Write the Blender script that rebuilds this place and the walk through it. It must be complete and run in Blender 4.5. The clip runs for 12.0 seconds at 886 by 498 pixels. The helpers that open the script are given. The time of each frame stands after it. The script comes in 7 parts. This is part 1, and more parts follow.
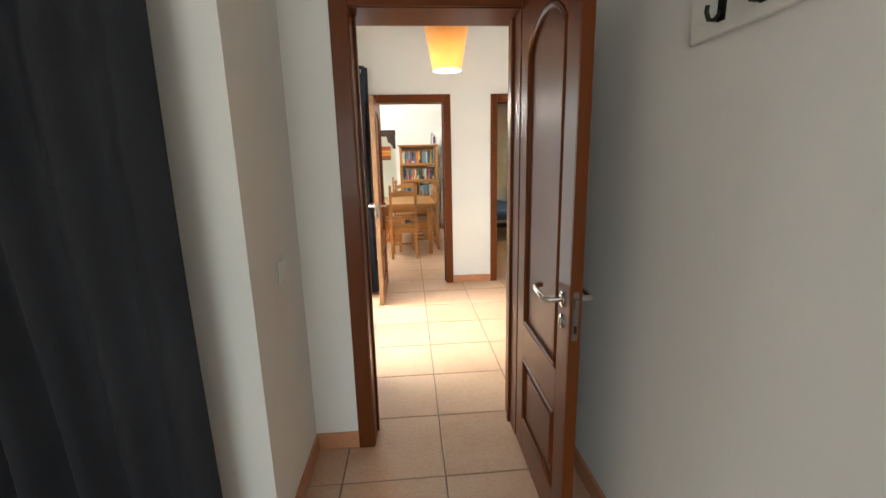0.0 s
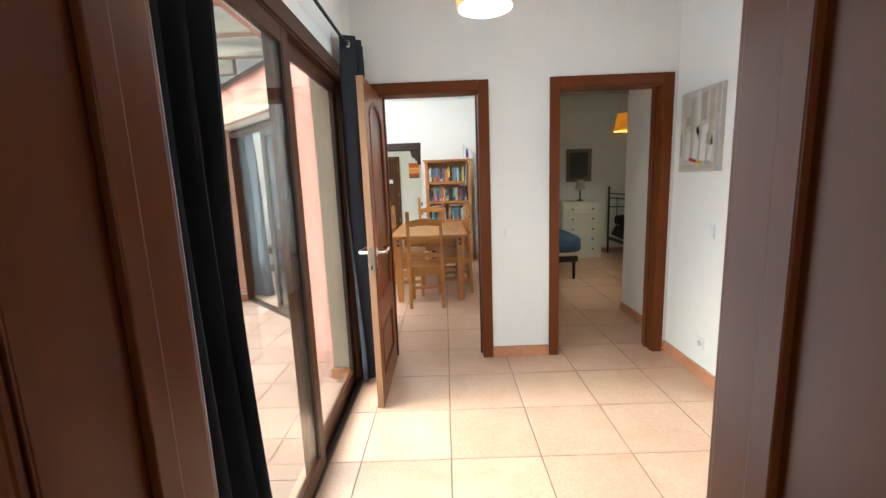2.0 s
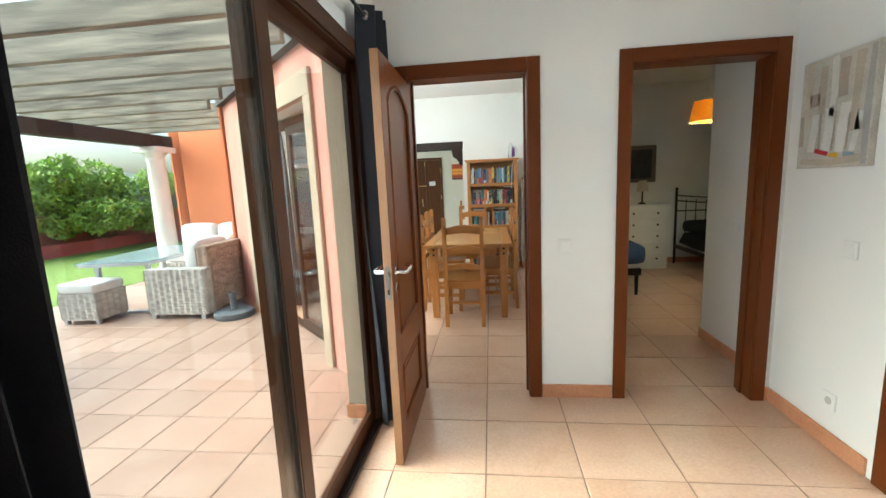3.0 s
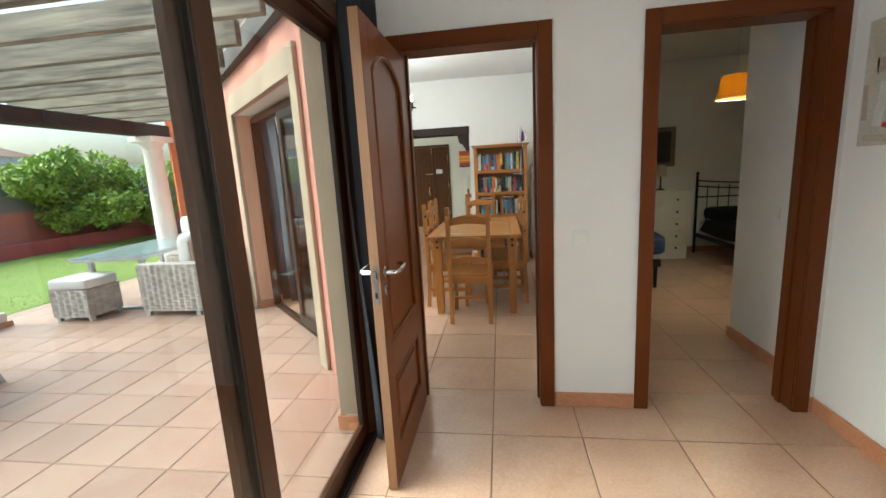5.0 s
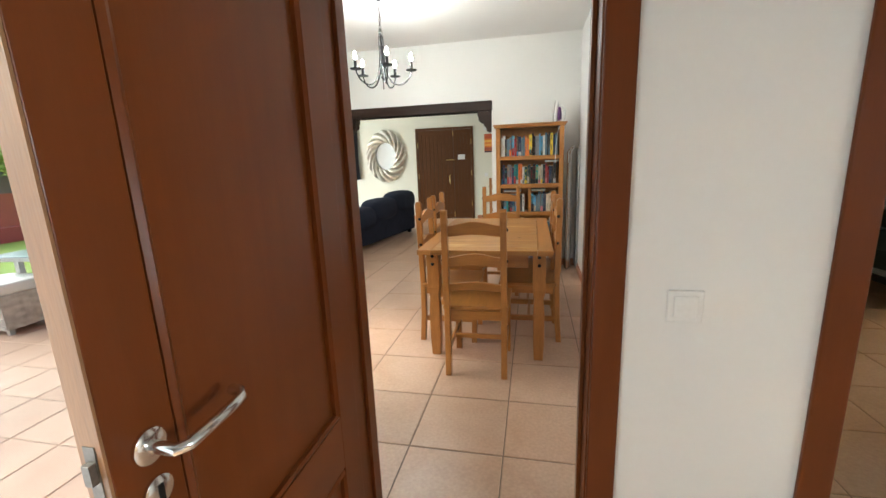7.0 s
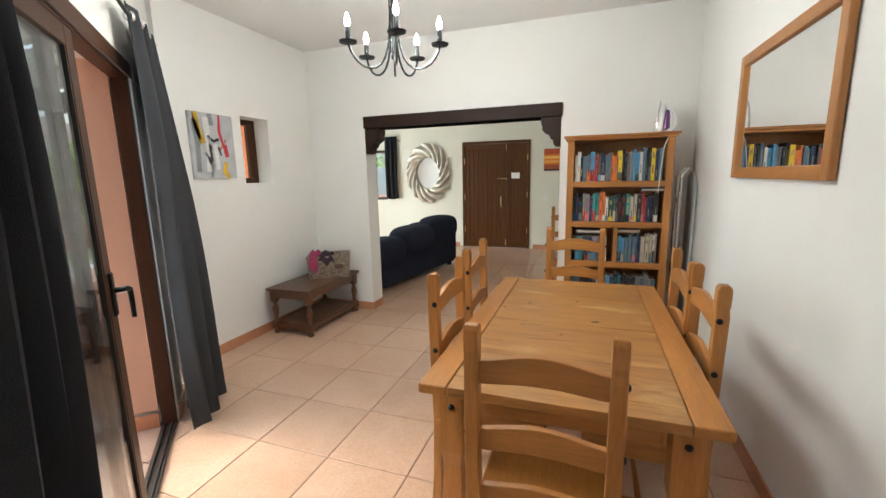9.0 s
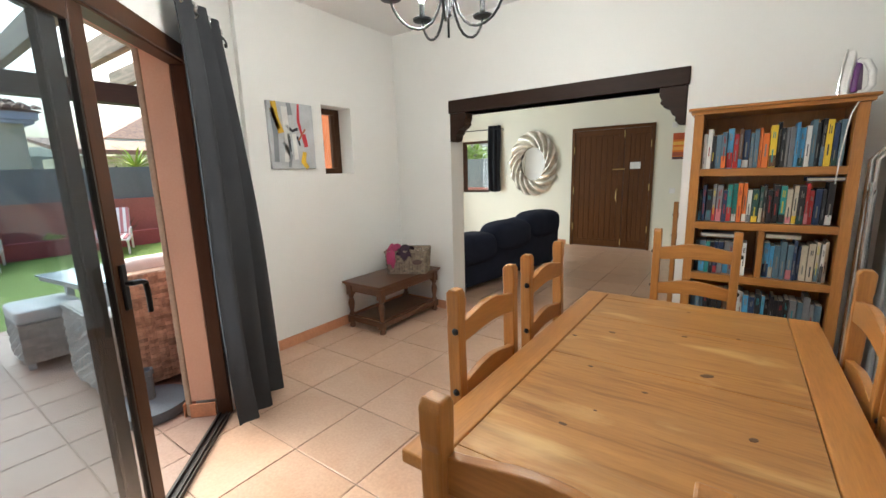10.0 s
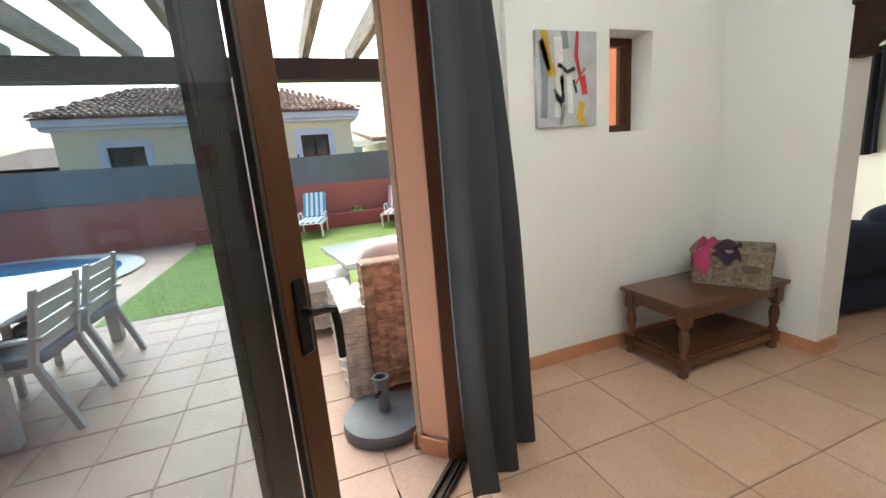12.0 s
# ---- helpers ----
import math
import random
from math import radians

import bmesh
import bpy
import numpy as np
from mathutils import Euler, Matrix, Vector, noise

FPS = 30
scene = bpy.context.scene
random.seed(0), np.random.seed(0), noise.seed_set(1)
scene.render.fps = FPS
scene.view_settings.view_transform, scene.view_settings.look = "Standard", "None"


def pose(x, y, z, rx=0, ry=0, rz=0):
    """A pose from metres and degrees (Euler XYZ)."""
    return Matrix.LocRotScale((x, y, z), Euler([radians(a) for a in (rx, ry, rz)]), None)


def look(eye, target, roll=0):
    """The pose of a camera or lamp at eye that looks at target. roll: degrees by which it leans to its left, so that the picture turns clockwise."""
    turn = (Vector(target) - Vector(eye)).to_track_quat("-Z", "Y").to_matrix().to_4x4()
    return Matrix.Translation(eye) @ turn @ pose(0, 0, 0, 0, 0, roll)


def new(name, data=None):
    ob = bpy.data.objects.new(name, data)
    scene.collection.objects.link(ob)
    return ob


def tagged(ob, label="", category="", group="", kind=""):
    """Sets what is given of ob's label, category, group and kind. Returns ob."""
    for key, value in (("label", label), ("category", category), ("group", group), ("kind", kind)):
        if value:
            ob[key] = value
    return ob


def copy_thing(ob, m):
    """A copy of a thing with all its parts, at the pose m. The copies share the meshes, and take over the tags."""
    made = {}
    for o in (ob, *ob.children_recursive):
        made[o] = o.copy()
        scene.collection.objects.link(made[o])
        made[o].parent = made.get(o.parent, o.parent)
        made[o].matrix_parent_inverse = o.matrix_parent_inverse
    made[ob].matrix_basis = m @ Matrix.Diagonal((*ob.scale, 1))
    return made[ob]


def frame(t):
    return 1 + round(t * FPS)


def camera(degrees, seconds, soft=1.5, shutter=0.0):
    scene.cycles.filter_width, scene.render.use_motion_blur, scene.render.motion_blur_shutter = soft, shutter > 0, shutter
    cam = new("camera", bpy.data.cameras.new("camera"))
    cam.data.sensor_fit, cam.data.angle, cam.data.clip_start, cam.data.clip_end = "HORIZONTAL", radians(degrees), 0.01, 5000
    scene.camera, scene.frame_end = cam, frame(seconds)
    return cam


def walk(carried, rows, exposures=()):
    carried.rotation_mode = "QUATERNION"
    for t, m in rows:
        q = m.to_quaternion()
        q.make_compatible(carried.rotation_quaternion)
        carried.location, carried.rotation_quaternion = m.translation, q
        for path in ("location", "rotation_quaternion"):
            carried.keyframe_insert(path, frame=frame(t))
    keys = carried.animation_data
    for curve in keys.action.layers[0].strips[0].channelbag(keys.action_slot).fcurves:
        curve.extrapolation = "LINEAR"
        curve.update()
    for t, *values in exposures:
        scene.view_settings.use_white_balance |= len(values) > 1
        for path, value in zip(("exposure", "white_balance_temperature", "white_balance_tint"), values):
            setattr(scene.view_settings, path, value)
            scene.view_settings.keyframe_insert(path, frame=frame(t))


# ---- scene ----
cam = camera(94.0, 12.0)
PATH = [
    (0, (0.19, 1.032, 1.365), (0.338, 2.984, 0.957), -1.3),
    (0.5, (0.185, 1.42, 1.356), (0.405, 3.363, 0.939), -2.1),
    (1, (0.205, 1.793, 1.383), (0.429, 3.741, 0.992), -2.7),
    (1.5, (0.265, 2.18, 1.388), (0.379, 4.146, 1.036), -2.4),
    (2, (0.314, 2.564, 1.382), (0.297, 4.538, 1.057), -2.2),
    (2.5, (0.328, 2.859, 1.392), (0.191, 4.83, 1.08), -2.3),
    (3, (0.355, 3.104, 1.379), (0.12, 5.066, 1.071), -2.5),
    (3.2, (0.38, 3.183, 1.381), (0.104, 5.14, 1.077), -2.5),
    (5, (0.378, 3.385, 1.364), (0.094, 5.332, 1.004), -3.2),
    (5.5, (0.382, 3.588, 1.334), (0.119, 5.536, 0.965), -3.0),
    (6, (0.373, 3.936, 1.359), (0.11, 5.883, 0.982), -2.9),
    (6.5, (0.399, 4.265, 1.35), (0.11, 6.205, 0.96), -2.3),
    (7, (0.425, 4.575, 1.358), (0.003, 6.484, 0.938), -2.2),
    (7.5, (0.36, 4.922, 1.359), (-0.155, 6.811, 0.952), -2.4),
    (9.3, (0.169, 6.179, 1.449), (-0.546, 8.016, 1.109), -1.4),
    (9.5, (0.182, 6.285, 1.417), (-0.607, 8.09, 1.077), -2.0),
    (10, (0.252, 6.52, 1.4), (-0.888, 8.121, 1.032), -1.6),
    (10.5, (0.267, 6.621, 1.401), (-1.172, 7.952, 1.005), -1.8),
    (11, (0.093, 6.712, 1.364), (-1.5, 7.845, 0.939), -2.5),
    (11.5, (-0.254, 6.841, 1.368), (-1.948, 7.807, 0.922), -3.9),
    (12, (-0.641, 7.037, 1.324), (-2.475, 7.716, 0.905), -4.6),
]
EXPOSURES = [(0.0, 2.25, 6400, 0), (1.0, 2.1, 5900, 2), (1.6, 2.05, 5700, 2), (2.5, 1.85, 5600, -4), (3.2, 1.7, 5700, -6), (5.0, 1.4, 5800, -3), (6.0, 1.45, 5900, -3), (7.5, 1.6, 6000, 2), (9.5, 1.38, 6000, 3), (12.0, 1.36, 6000, 1)]
walk(cam, [(t, look(eye, target, roll)) for t, eye, target, roll in PATH], EXPOSURES)

# the slanting wall runs at 45 degrees
DIAG = Matrix(((-math.sqrt(0.5), math.sqrt(0.5), 0, 0), (math.sqrt(0.5), math.sqrt(0.5), 0, 0), (0, 0, 1, 0), (0, 0, 0, 1)))


def cc(c):
    """The distance from the origin of the slanting line x + y = c."""
    return c / math.sqrt(2)


# ---- light ----
SUN_EL, SUN_AZ = 42.0, 258.0
world = bpy.data.worlds.new("sky")
scene.world = world
world.use_nodes = True
wn = world.node_tree.nodes
sky = wn.new("ShaderNodeTexSky")
sky.sky_type, sky.sun_disc = "NISHITA", False
sky.sun_elevation, sky.sun_rotation = radians(SUN_EL), radians(SUN_AZ)
sky.air_density, sky.dust_density, sky.ozone_density = 1.0, 7.0, 1.0
wn["Background"].inputs["Strength"].default_value = 0.15
world.node_tree.links.new(sky.outputs[0], wn["Background"].inputs["Color"])
sun = new("sun", bpy.data.lights.new("sun", "SUN"))
sun.data.energy, sun.data.angle, sun.data.color = 2.3, radians(80), (1.0, 0.95, 0.88)
sun.matrix_world = look((0, 0, 30), (0 - math.sin(radians(SUN_AZ)) * 20, 0 - math.cos(radians(SUN_AZ)) * 20, 30 - 20 * math.tan(radians(SUN_EL))))


def lamp(name, at, watts, size, colour):
    ob = new(name, bpy.data.lights.new(name, "POINT"))
    ob.data.energy, ob.data.shadow_soft_size, ob.data.color = watts, size, colour
    ob.location = at
    return ob


HALL_LAMP = (0.497, 4.288, 2.03)
BED_LAMP = (2.54, 7.66, 1.89)
CHANDELIER = (-0.815, 8.105, 1.963)
lamp("hall_bulb_light", (HALL_LAMP[0], HALL_LAMP[1], HALL_LAMP[2] + 0.07), 8, 0.035, (1.0, 0.93, 0.84))
lamp("bedroom_bulb_light", (BED_LAMP[0], BED_LAMP[1], BED_LAMP[2] + 0.07), 115, 0.035, (1.0, 0.78, 0.48))



def daylight(name, m, w, h, watts):
    """An area lamp that stands in for sky light through a window's opening."""
    ob = new(name, bpy.data.lights.new(name, "AREA"))
    ob.data.shape, ob.data.size, ob.data.size_y, ob.data.energy, ob.data.color = "RECTANGLE", w, h, watts, (0.93, 0.97, 1.0)
    ob.matrix_world = m
    return ob


# added fill for the first bedroom, set in an unseen window behind the start
daylight("first_bedroom_daylight", look((-0.75, -2.18, 1.45), (-0.75, 0, 1.45)), 1.9, 1.2, 9)
# added fill that brightens the living room from an out-of-view side opening
daylight("living_room_daylight", look((-4.88, 12.0, 1.1), (0, 12.0, 1.1)), 1.9, 2.0, 30)
q = DIAG @ Vector((6.51, cc(5.488), 0))
daylight("dining_room_daylight", look((q.x, q.y, 1.2), (q.x + 1, q.y + 1, 1.2)), 0.72, 1.5, 7)
daylight("hall_daylight", look((-0.30, 4.30, 1.05), (1, 4.30, 1.05)), 1.95, 1.9, 7)
# added fill in place of an unseen lit bathroom lamp
daylight("bathroom_daylight", look((3.68, 4.3, 1.55), (2, 4.3, 1.55)), 0.7, 0.8, 20)

# ---- materials ----


def material(name, colour, rough=0.5, metal=0.0, dark=0.85, scale=4.0, fine=60.0, bump=0.12, stretch=(1, 1, 1), tone=None, jitter=0.0, island=0.0, coat=0.0, amount=0.5, spec=0.5, grain=0.25):
    """A surface with broad mottling (colour to tone), fine grain and relief; jitter varies it from object to object, island from piece to piece."""
    m = bpy.data.materials.new(name)
    m.use_nodes = True
    n, l = m.node_tree.nodes, m.node_tree.links
    b = n["Principled BSDF"]
    b.inputs["Metallic"].default_value, b.inputs["Coat Weight"].default_value = metal, coat
    b.inputs["Specular IOR Level"].default_value = spec
    co = n.new("ShaderNodeTexCoord")
    mp = n.new("ShaderNodeMapping")
    mp.inputs["Scale"].default_value = stretch
    l.new(co.outputs["Object"], mp.inputs["Vector"])
    vec = mp.outputs["Vector"]
    if jitter:
        info = n.new("ShaderNodeObjectInfo")
        shift = n.new("ShaderNodeVectorMath")
        shift.operation = "SCALE"
        shift.inputs[0].default_value = (37.0, 23.0, 17.0)
        l.new(info.outputs["Random"], shift.inputs["Scale"])
        add = n.new("ShaderNodeVectorMath")
        l.new(vec, add.inputs[0]), l.new(shift.outputs[0], add.inputs[1])
        vec = add.outputs[0]
    a, f = n.new("ShaderNodeTexNoise"), n.new("ShaderNodeTexNoise")
    a.inputs["Scale"].default_value, a.inputs["Detail"].default_value, a.inputs["Distortion"].default_value = scale, 5, 0.6
    f.inputs["Scale"].default_value, f.inputs["Detail"].default_value = fine, 3
    l.new(vec, a.inputs["Vector"]), l.new(vec, f.inputs["Vector"])
    ramp = n.new("ShaderNodeValToRGB")
    ramp.color_ramp.elements[0].position, ramp.color_ramp.elements[1].position = 0.5 - amount * 0.4, 0.5 + amount * 0.4
    ramp.color_ramp.elements[0].color = (*(tone or [c * dark for c in colour]), 1)
    ramp.color_ramp.elements[1].color = (*colour, 1)
    l.new(a.outputs["Fac"], ramp.inputs["Fac"])
    mix = n.new("ShaderNodeMix")
    mix.data_type, mix.blend_type = "RGBA", "OVERLAY"
    mix.inputs["Factor"].default_value = grain
    l.new(ramp.outputs["Color"], mix.inputs["A"]), l.new(f.outputs["Fac"], mix.inputs["B"])
    out = mix.outputs["Result"]
    if jitter or island:
        hsv = n.new("ShaderNodeHueSaturation")
        rng = n.new("ShaderNodeMapRange")
        v = jitter or island
        rng.inputs["To Min"].default_value, rng.inputs["To Max"].default_value = 1 - v, 1 + v
        src = n.new("ShaderNodeNewGeometry").outputs["Random Per Island"] if island else info.outputs["Random"]
        l.new(src, rng.inputs["Value"]), l.new(rng.outputs[0], hsv.inputs["Value"]), l.new(out, hsv.inputs["Color"])
        out = hsv.outputs["Color"]
    l.new(out, b.inputs["Base Color"])
    rr = n.new("ShaderNodeMapRange")
    rr.inputs["To Min"].default_value, rr.inputs["To Max"].default_value = max(0.03, rough - 0.04), min(1, rough + 0.04)
    l.new(a.outputs["Fac"], rr.inputs["Value"]), l.new(rr.outputs[0], b.inputs["Roughness"])
    bp = n.new("ShaderNodeBump")
    bp.inputs["Strength"].default_value, bp.inputs["Distance"].default_value = bump, 0.01
    l.new(f.outputs["Fac"], bp.inputs["Height"]), l.new(bp.outputs[0], b.inputs["Normal"])
    return m


def glow(name, colour, strength, base=(0.8, 0.8, 0.8)):
    m = bpy.data.materials.new(name)
    m.use_nodes = True
    b = m.node_tree.nodes["Principled BSDF"]
    b.inputs["Base Color"].default_value = (*base, 1)
    b.inputs["Emission Color"].default_value, b.inputs["Emission Strength"].default_value = (*colour, 1), strength
    return m


def cloth_shade(name, colour):
    """Thin lampshade cloth that lets lamplight through."""
    m = bpy.data.materials.new(name)
    m.use_nodes = True
    n, l = m.node_tree.nodes, m.node_tree.links
    d, t, mx = n.new("ShaderNodeBsdfDiffuse"), n.new("ShaderNodeBsdfTranslucent"), n.new("ShaderNodeMixShader")
    w = n.new("ShaderNodeTexNoise")
    w.inputs["Scale"].default_value = 180
    r = n.new("ShaderNodeValToRGB")
    r.color_ramp.elements[0].color, r.color_ramp.elements[1].color = (*[c * 0.8 for c in colour], 1), (*colour, 1)
    l.new(w.outputs["Fac"], r.inputs["Fac"])
    for s in (d, t):
        l.new(r.outputs["Color"], s.inputs["Color"])
    mx.inputs["Fac"].default_value = 0.38
    l.new(d.outputs[0], mx.inputs[1]), l.new(t.outputs[0], mx.inputs[2]), l.new(mx.outputs[0], n["Material Output"].inputs["Surface"])
    return m


def pane(name, tint=(0.93, 0.96, 0.95), gloss=1.0):
    m = bpy.data.materials.new(name)
    m.use_nodes = True
    n, l = m.node_tree.nodes, m.node_tree.links
    t, g, mx, fr = n.new("ShaderNodeBsdfTransparent"), n.new("ShaderNodeBsdfGlossy"), n.new("ShaderNodeMixShader"), n.new("ShaderNodeLayerWeight")
    t.inputs["Color"].default_value = (*tint, 1)
    g.inputs["Roughness"].default_value = 0.02
    fr.inputs["Blend"].default_value = 0.5
    p = n.new("ShaderNodeMath")
    p.operation = "POWER"
    p.inputs[1].default_value = 4.5
    l.new(fr.outputs["Facing"], p.inputs[0])
    k = n.new("ShaderNodeMath")
    k.operation = "MULTIPLY_ADD"
    k.inputs[1].default_value, k.inputs[2].default_value = 0.9 * gloss, 0.03 * gloss
    l.new(p.outputs[0], k.inputs[0])
    l.new(k.outputs[0], mx.inputs["Fac"]), l.new(t.outputs[0], mx.inputs[1]), l.new(g.outputs[0], mx.inputs[2])
    l.new(mx.outputs[0], n["Material Output"].inputs["Surface"])
    return m


PLASTER = material("white_plaster", (0.82, 0.81, 0.78), 0.85, dark=0.965, scale=1.3, fine=90, bump=0.02, grain=0.06)
PLASTER_CREAM = material("cream_plaster", (0.80, 0.78, 0.66), 0.85, dark=0.965, scale=1.3, fine=90, bump=0.02, grain=0.06)
CEILING = material("ceiling_paint", (0.80, 0.79, 0.77), 0.9, dark=0.96, scale=1.0, fine=90, bump=0.03, grain=0.06)
TILE = material("terracotta_floor_tile", (0.58, 0.395, 0.287), 0.34, tone=(0.50, 0.305, 0.195), scale=3.4, fine=70, bump=0.025, jitter=0.06, coat=0.06, amount=0.7, grain=0.22)
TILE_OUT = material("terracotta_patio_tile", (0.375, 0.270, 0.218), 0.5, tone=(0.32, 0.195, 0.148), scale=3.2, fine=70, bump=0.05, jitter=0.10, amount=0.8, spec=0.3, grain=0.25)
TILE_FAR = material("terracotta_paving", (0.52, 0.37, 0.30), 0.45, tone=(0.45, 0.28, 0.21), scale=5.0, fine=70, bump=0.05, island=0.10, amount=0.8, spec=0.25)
GROUT = material("grey_brown_grout", (0.24, 0.17, 0.12), 0.9, dark=0.8, scale=20, fine=120, bump=0.2)
SKIRT = material("terracotta_skirting", (0.58, 0.28, 0.15), 0.35, tone=(0.48, 0.21, 0.11), scale=8, fine=70, bump=0.03, amount=0.7)
DOOR_Z = material("stained_door_wood", (0.145, 0.038, 0.008), 0.32, tone=(0.115, 0.028, 0.005), scale=3, fine=40, bump=0.0, stretch=(7, 7, 0.5), coat=0.03, amount=1.0, spec=0.2, grain=0.06)
DOOR_X = material("stained_frame_wood_across", (0.145, 0.038, 0.008), 0.32, tone=(0.115, 0.028, 0.005), scale=3, fine=40, bump=0.0, stretch=(0.5, 7, 7), coat=0.03, amount=1.0, spec=0.2, grain=0.06)
DOOR_Y = material("stained_frame_wood_along", (0.145, 0.038, 0.008), 0.32, tone=(0.115, 0.028, 0.005), scale=3, fine=40, bump=0.0, stretch=(7, 0.5, 7), coat=0.03, amount=1.0, spec=0.2, grain=0.06)
DOOR_EDGE = material("pale_door_edge", (0.29, 0.145, 0.062), 0.4, tone=(0.22, 0.105, 0.045), scale=5, fine=40, bump=0.05, stretch=(8, 8, 0.7), amount=0.9)
FRONT_WOOD = material("dark_entrance_wood", (0.118, 0.046, 0.013), 0.4, tone=(0.075, 0.027, 0.007), scale=5, fine=40, bump=0.06, stretch=(9, 9, 0.6), amount=0.9, spec=0.2)
PINE_X = material("honey_pine_across", (0.47, 0.205, 0.050), 0.36, tone=(0.31, 0.12, 0.024), scale=4, fine=30, bump=0.06, stretch=(0.6, 7, 7), coat=0.12, amount=0.9, jitter=0.06)
PINE_Y = material("honey_pine_along", (0.47, 0.205, 0.050), 0.36, tone=(0.31, 0.12, 0.024), scale=4, fine=30, bump=0.06, stretch=(7, 0.6, 7), coat=0.12, amount=0.9, jitter=0.06)
PINE_Z = material("honey_pine_upright", (0.47, 0.205, 0.050), 0.36, tone=(0.31, 0.12, 0.024), scale=4, fine=30, bump=0.06, stretch=(7, 7, 0.6), coat=0.12, amount=0.9, jitter=0.06)
TABLE_TOP = material("worn_pine_board", (0.42, 0.205, 0.056), 0.33, tone=(0.29, 0.122, 0.030), scale=2.2, fine=26, bump=0.05, stretch=(0.6, 6, 6), coat=0.08, amount=0.8, jitter=0.06)


def streaks(m):
    """Adds fine dark growth lines and pale scrubbed patches to a board's colour."""
    n, l = m.node_tree.nodes, m.node_tree.links
    b = n["Principled BSDF"]
    base = b.inputs["Base Color"].links[0].from_socket
    co, mp = n.new("ShaderNodeTexCoord"), n.new("ShaderNodeMapping")
    mp.inputs["Scale"].default_value = (0.8, 12, 12)
    l.new(co.outputs["Object"], mp.inputs["Vector"])
    g, w, p = n.new("ShaderNodeTexNoise"), n.new("ShaderNodeTexNoise"), n.new("ShaderNodeMapping")
    p.inputs["Scale"].default_value = (1.3, 3.5, 3.5)
    l.new(co.outputs["Object"], p.inputs["Vector"])
    g.inputs["Scale"].default_value, g.inputs["Detail"].default_value, g.inputs["Distortion"].default_value = 3.0, 6, 1.2
    w.inputs["Scale"].default_value, w.inputs["Detail"].default_value, w.inputs["Distortion"].default_value = 2.0, 4, 0.8
    l.new(mp.outputs[0], g.inputs["Vector"]), l.new(p.outputs[0], w.inputs["Vector"])
    for src, lo, hi, colour, mode in ((g, 0.48, 0.30, (0.42, 0.27, 0.13), "MULTIPLY"), (w, 0.56, 0.72, (0.66, 0.45, 0.20), "MIX")):
        rg, mx = n.new("ShaderNodeMapRange"), n.new("ShaderNodeMix")
        rg.inputs["From Min"].default_value, rg.inputs["From Max"].default_value, rg.inputs["To Max"].default_value = lo, hi, 0.55
        mx.data_type, mx.blend_type = "RGBA", mode
        l.new(src.outputs["Fac"], rg.inputs["Value"]), l.new(rg.outputs[0], mx.inputs["Factor"])
        l.new(base, mx.inputs["A"])
        mx.inputs["B"].default_value = (*colour, 1)
        base = mx.outputs["Result"]
    l.new(base, b.inputs["Base Color"])


streaks(TABLE_TOP)
KNOT = material("dark_pine_knot", (0.10, 0.035, 0.012), 0.45, dark=0.6, scale=60, fine=160, bump=0.1)
OAK = material("dark_turned_oak", (0.13, 0.05, 0.02), 0.35, tone=(0.07, 0.026, 0.010), scale=5, fine=40, bump=0.06, stretch=(2, 2, 2), coat=0.2, amount=0.9)
BEAM = material("dark_lintel_beam", (0.035, 0.016, 0.010), 0.45, tone=(0.02, 0.010, 0.006), scale=5, fine=40, bump=0.25, stretch=(0.8, 7, 7), amount=0.9, spec=0.2)
ALU = material("brown_window_frame", (0.072, 0.030, 0.014), 0.38, tone=(0.05, 0.020, 0.009), scale=5, fine=60, bump=0.02, stretch=(6, 6, 0.8), amount=0.8, spec=0.22)
ALU_DARK = material("dark_window_gasket", (0.030, 0.022, 0.018), 0.4, dark=0.8, scale=5, fine=60, bump=0.02)
BLACK = material("black_metal", (0.02, 0.02, 0.02), 0.4, 0.6, dark=0.7, scale=10, fine=120, bump=0.04)
CHROME = material("satin_chrome", (0.75, 0.74, 0.72), 0.18, 1.0, dark=0.92, scale=12, fine=150, bump=0.01)
BRASS = material("aged_brass", (0.65, 0.47, 0.18), 0.3, 1.0, dark=0.8, scale=20, fine=150, bump=0.02)
CURTAIN = material("charcoal_curtain_cloth", (0.030, 0.031, 0.036), 0.85, dark=0.8, scale=3, fine=300, bump=0.2, spec=0.12)
CURTAIN_GREY = material("grey_curtain_cloth", (0.048, 0.049, 0.053), 0.8, dark=0.8, scale=3, fine=300, bump=0.2, spec=0.1)
WHITE_PLASTIC = material("white_plastic", (0.82, 0.81, 0.78), 0.35, dark=0.96, scale=10, fine=100, bump=0.01)
GLASS = pane("window_glass")
GLASS_BLUE = pane("cool_patio_glass", (0.83, 0.875, 0.905))
GLASS_TABLE = material("pale_blue_frosted_glass", (0.27, 0.36, 0.40), 0.12, dark=0.93, scale=5, fine=90, bump=0.01)
MIRROR = material("mirror_silver", (0.92, 0.93, 0.93), 0.0, 1.0, dark=0.99, scale=3, fine=20, bump=0.0)
MIRROR.node_tree.nodes["Principled BSDF"].inputs["Roughness"].default_value = 0.01
for link in list(MIRROR.node_tree.links):
    if link.to_socket.name == "Roughness":
        MIRROR.node_tree.links.remove(link)
SILVER = material("champagne_silver_leaf", (0.66, 0.62, 0.54), 0.3, 0.85, tone=(0.42, 0.37, 0.30), scale=9, fine=90, bump=0.1)
NAVY = material("navy_sofa_cloth", (0.026, 0.030, 0.050), 0.9, dark=0.75, scale=5, fine=220, bump=0.25, spec=0.1)
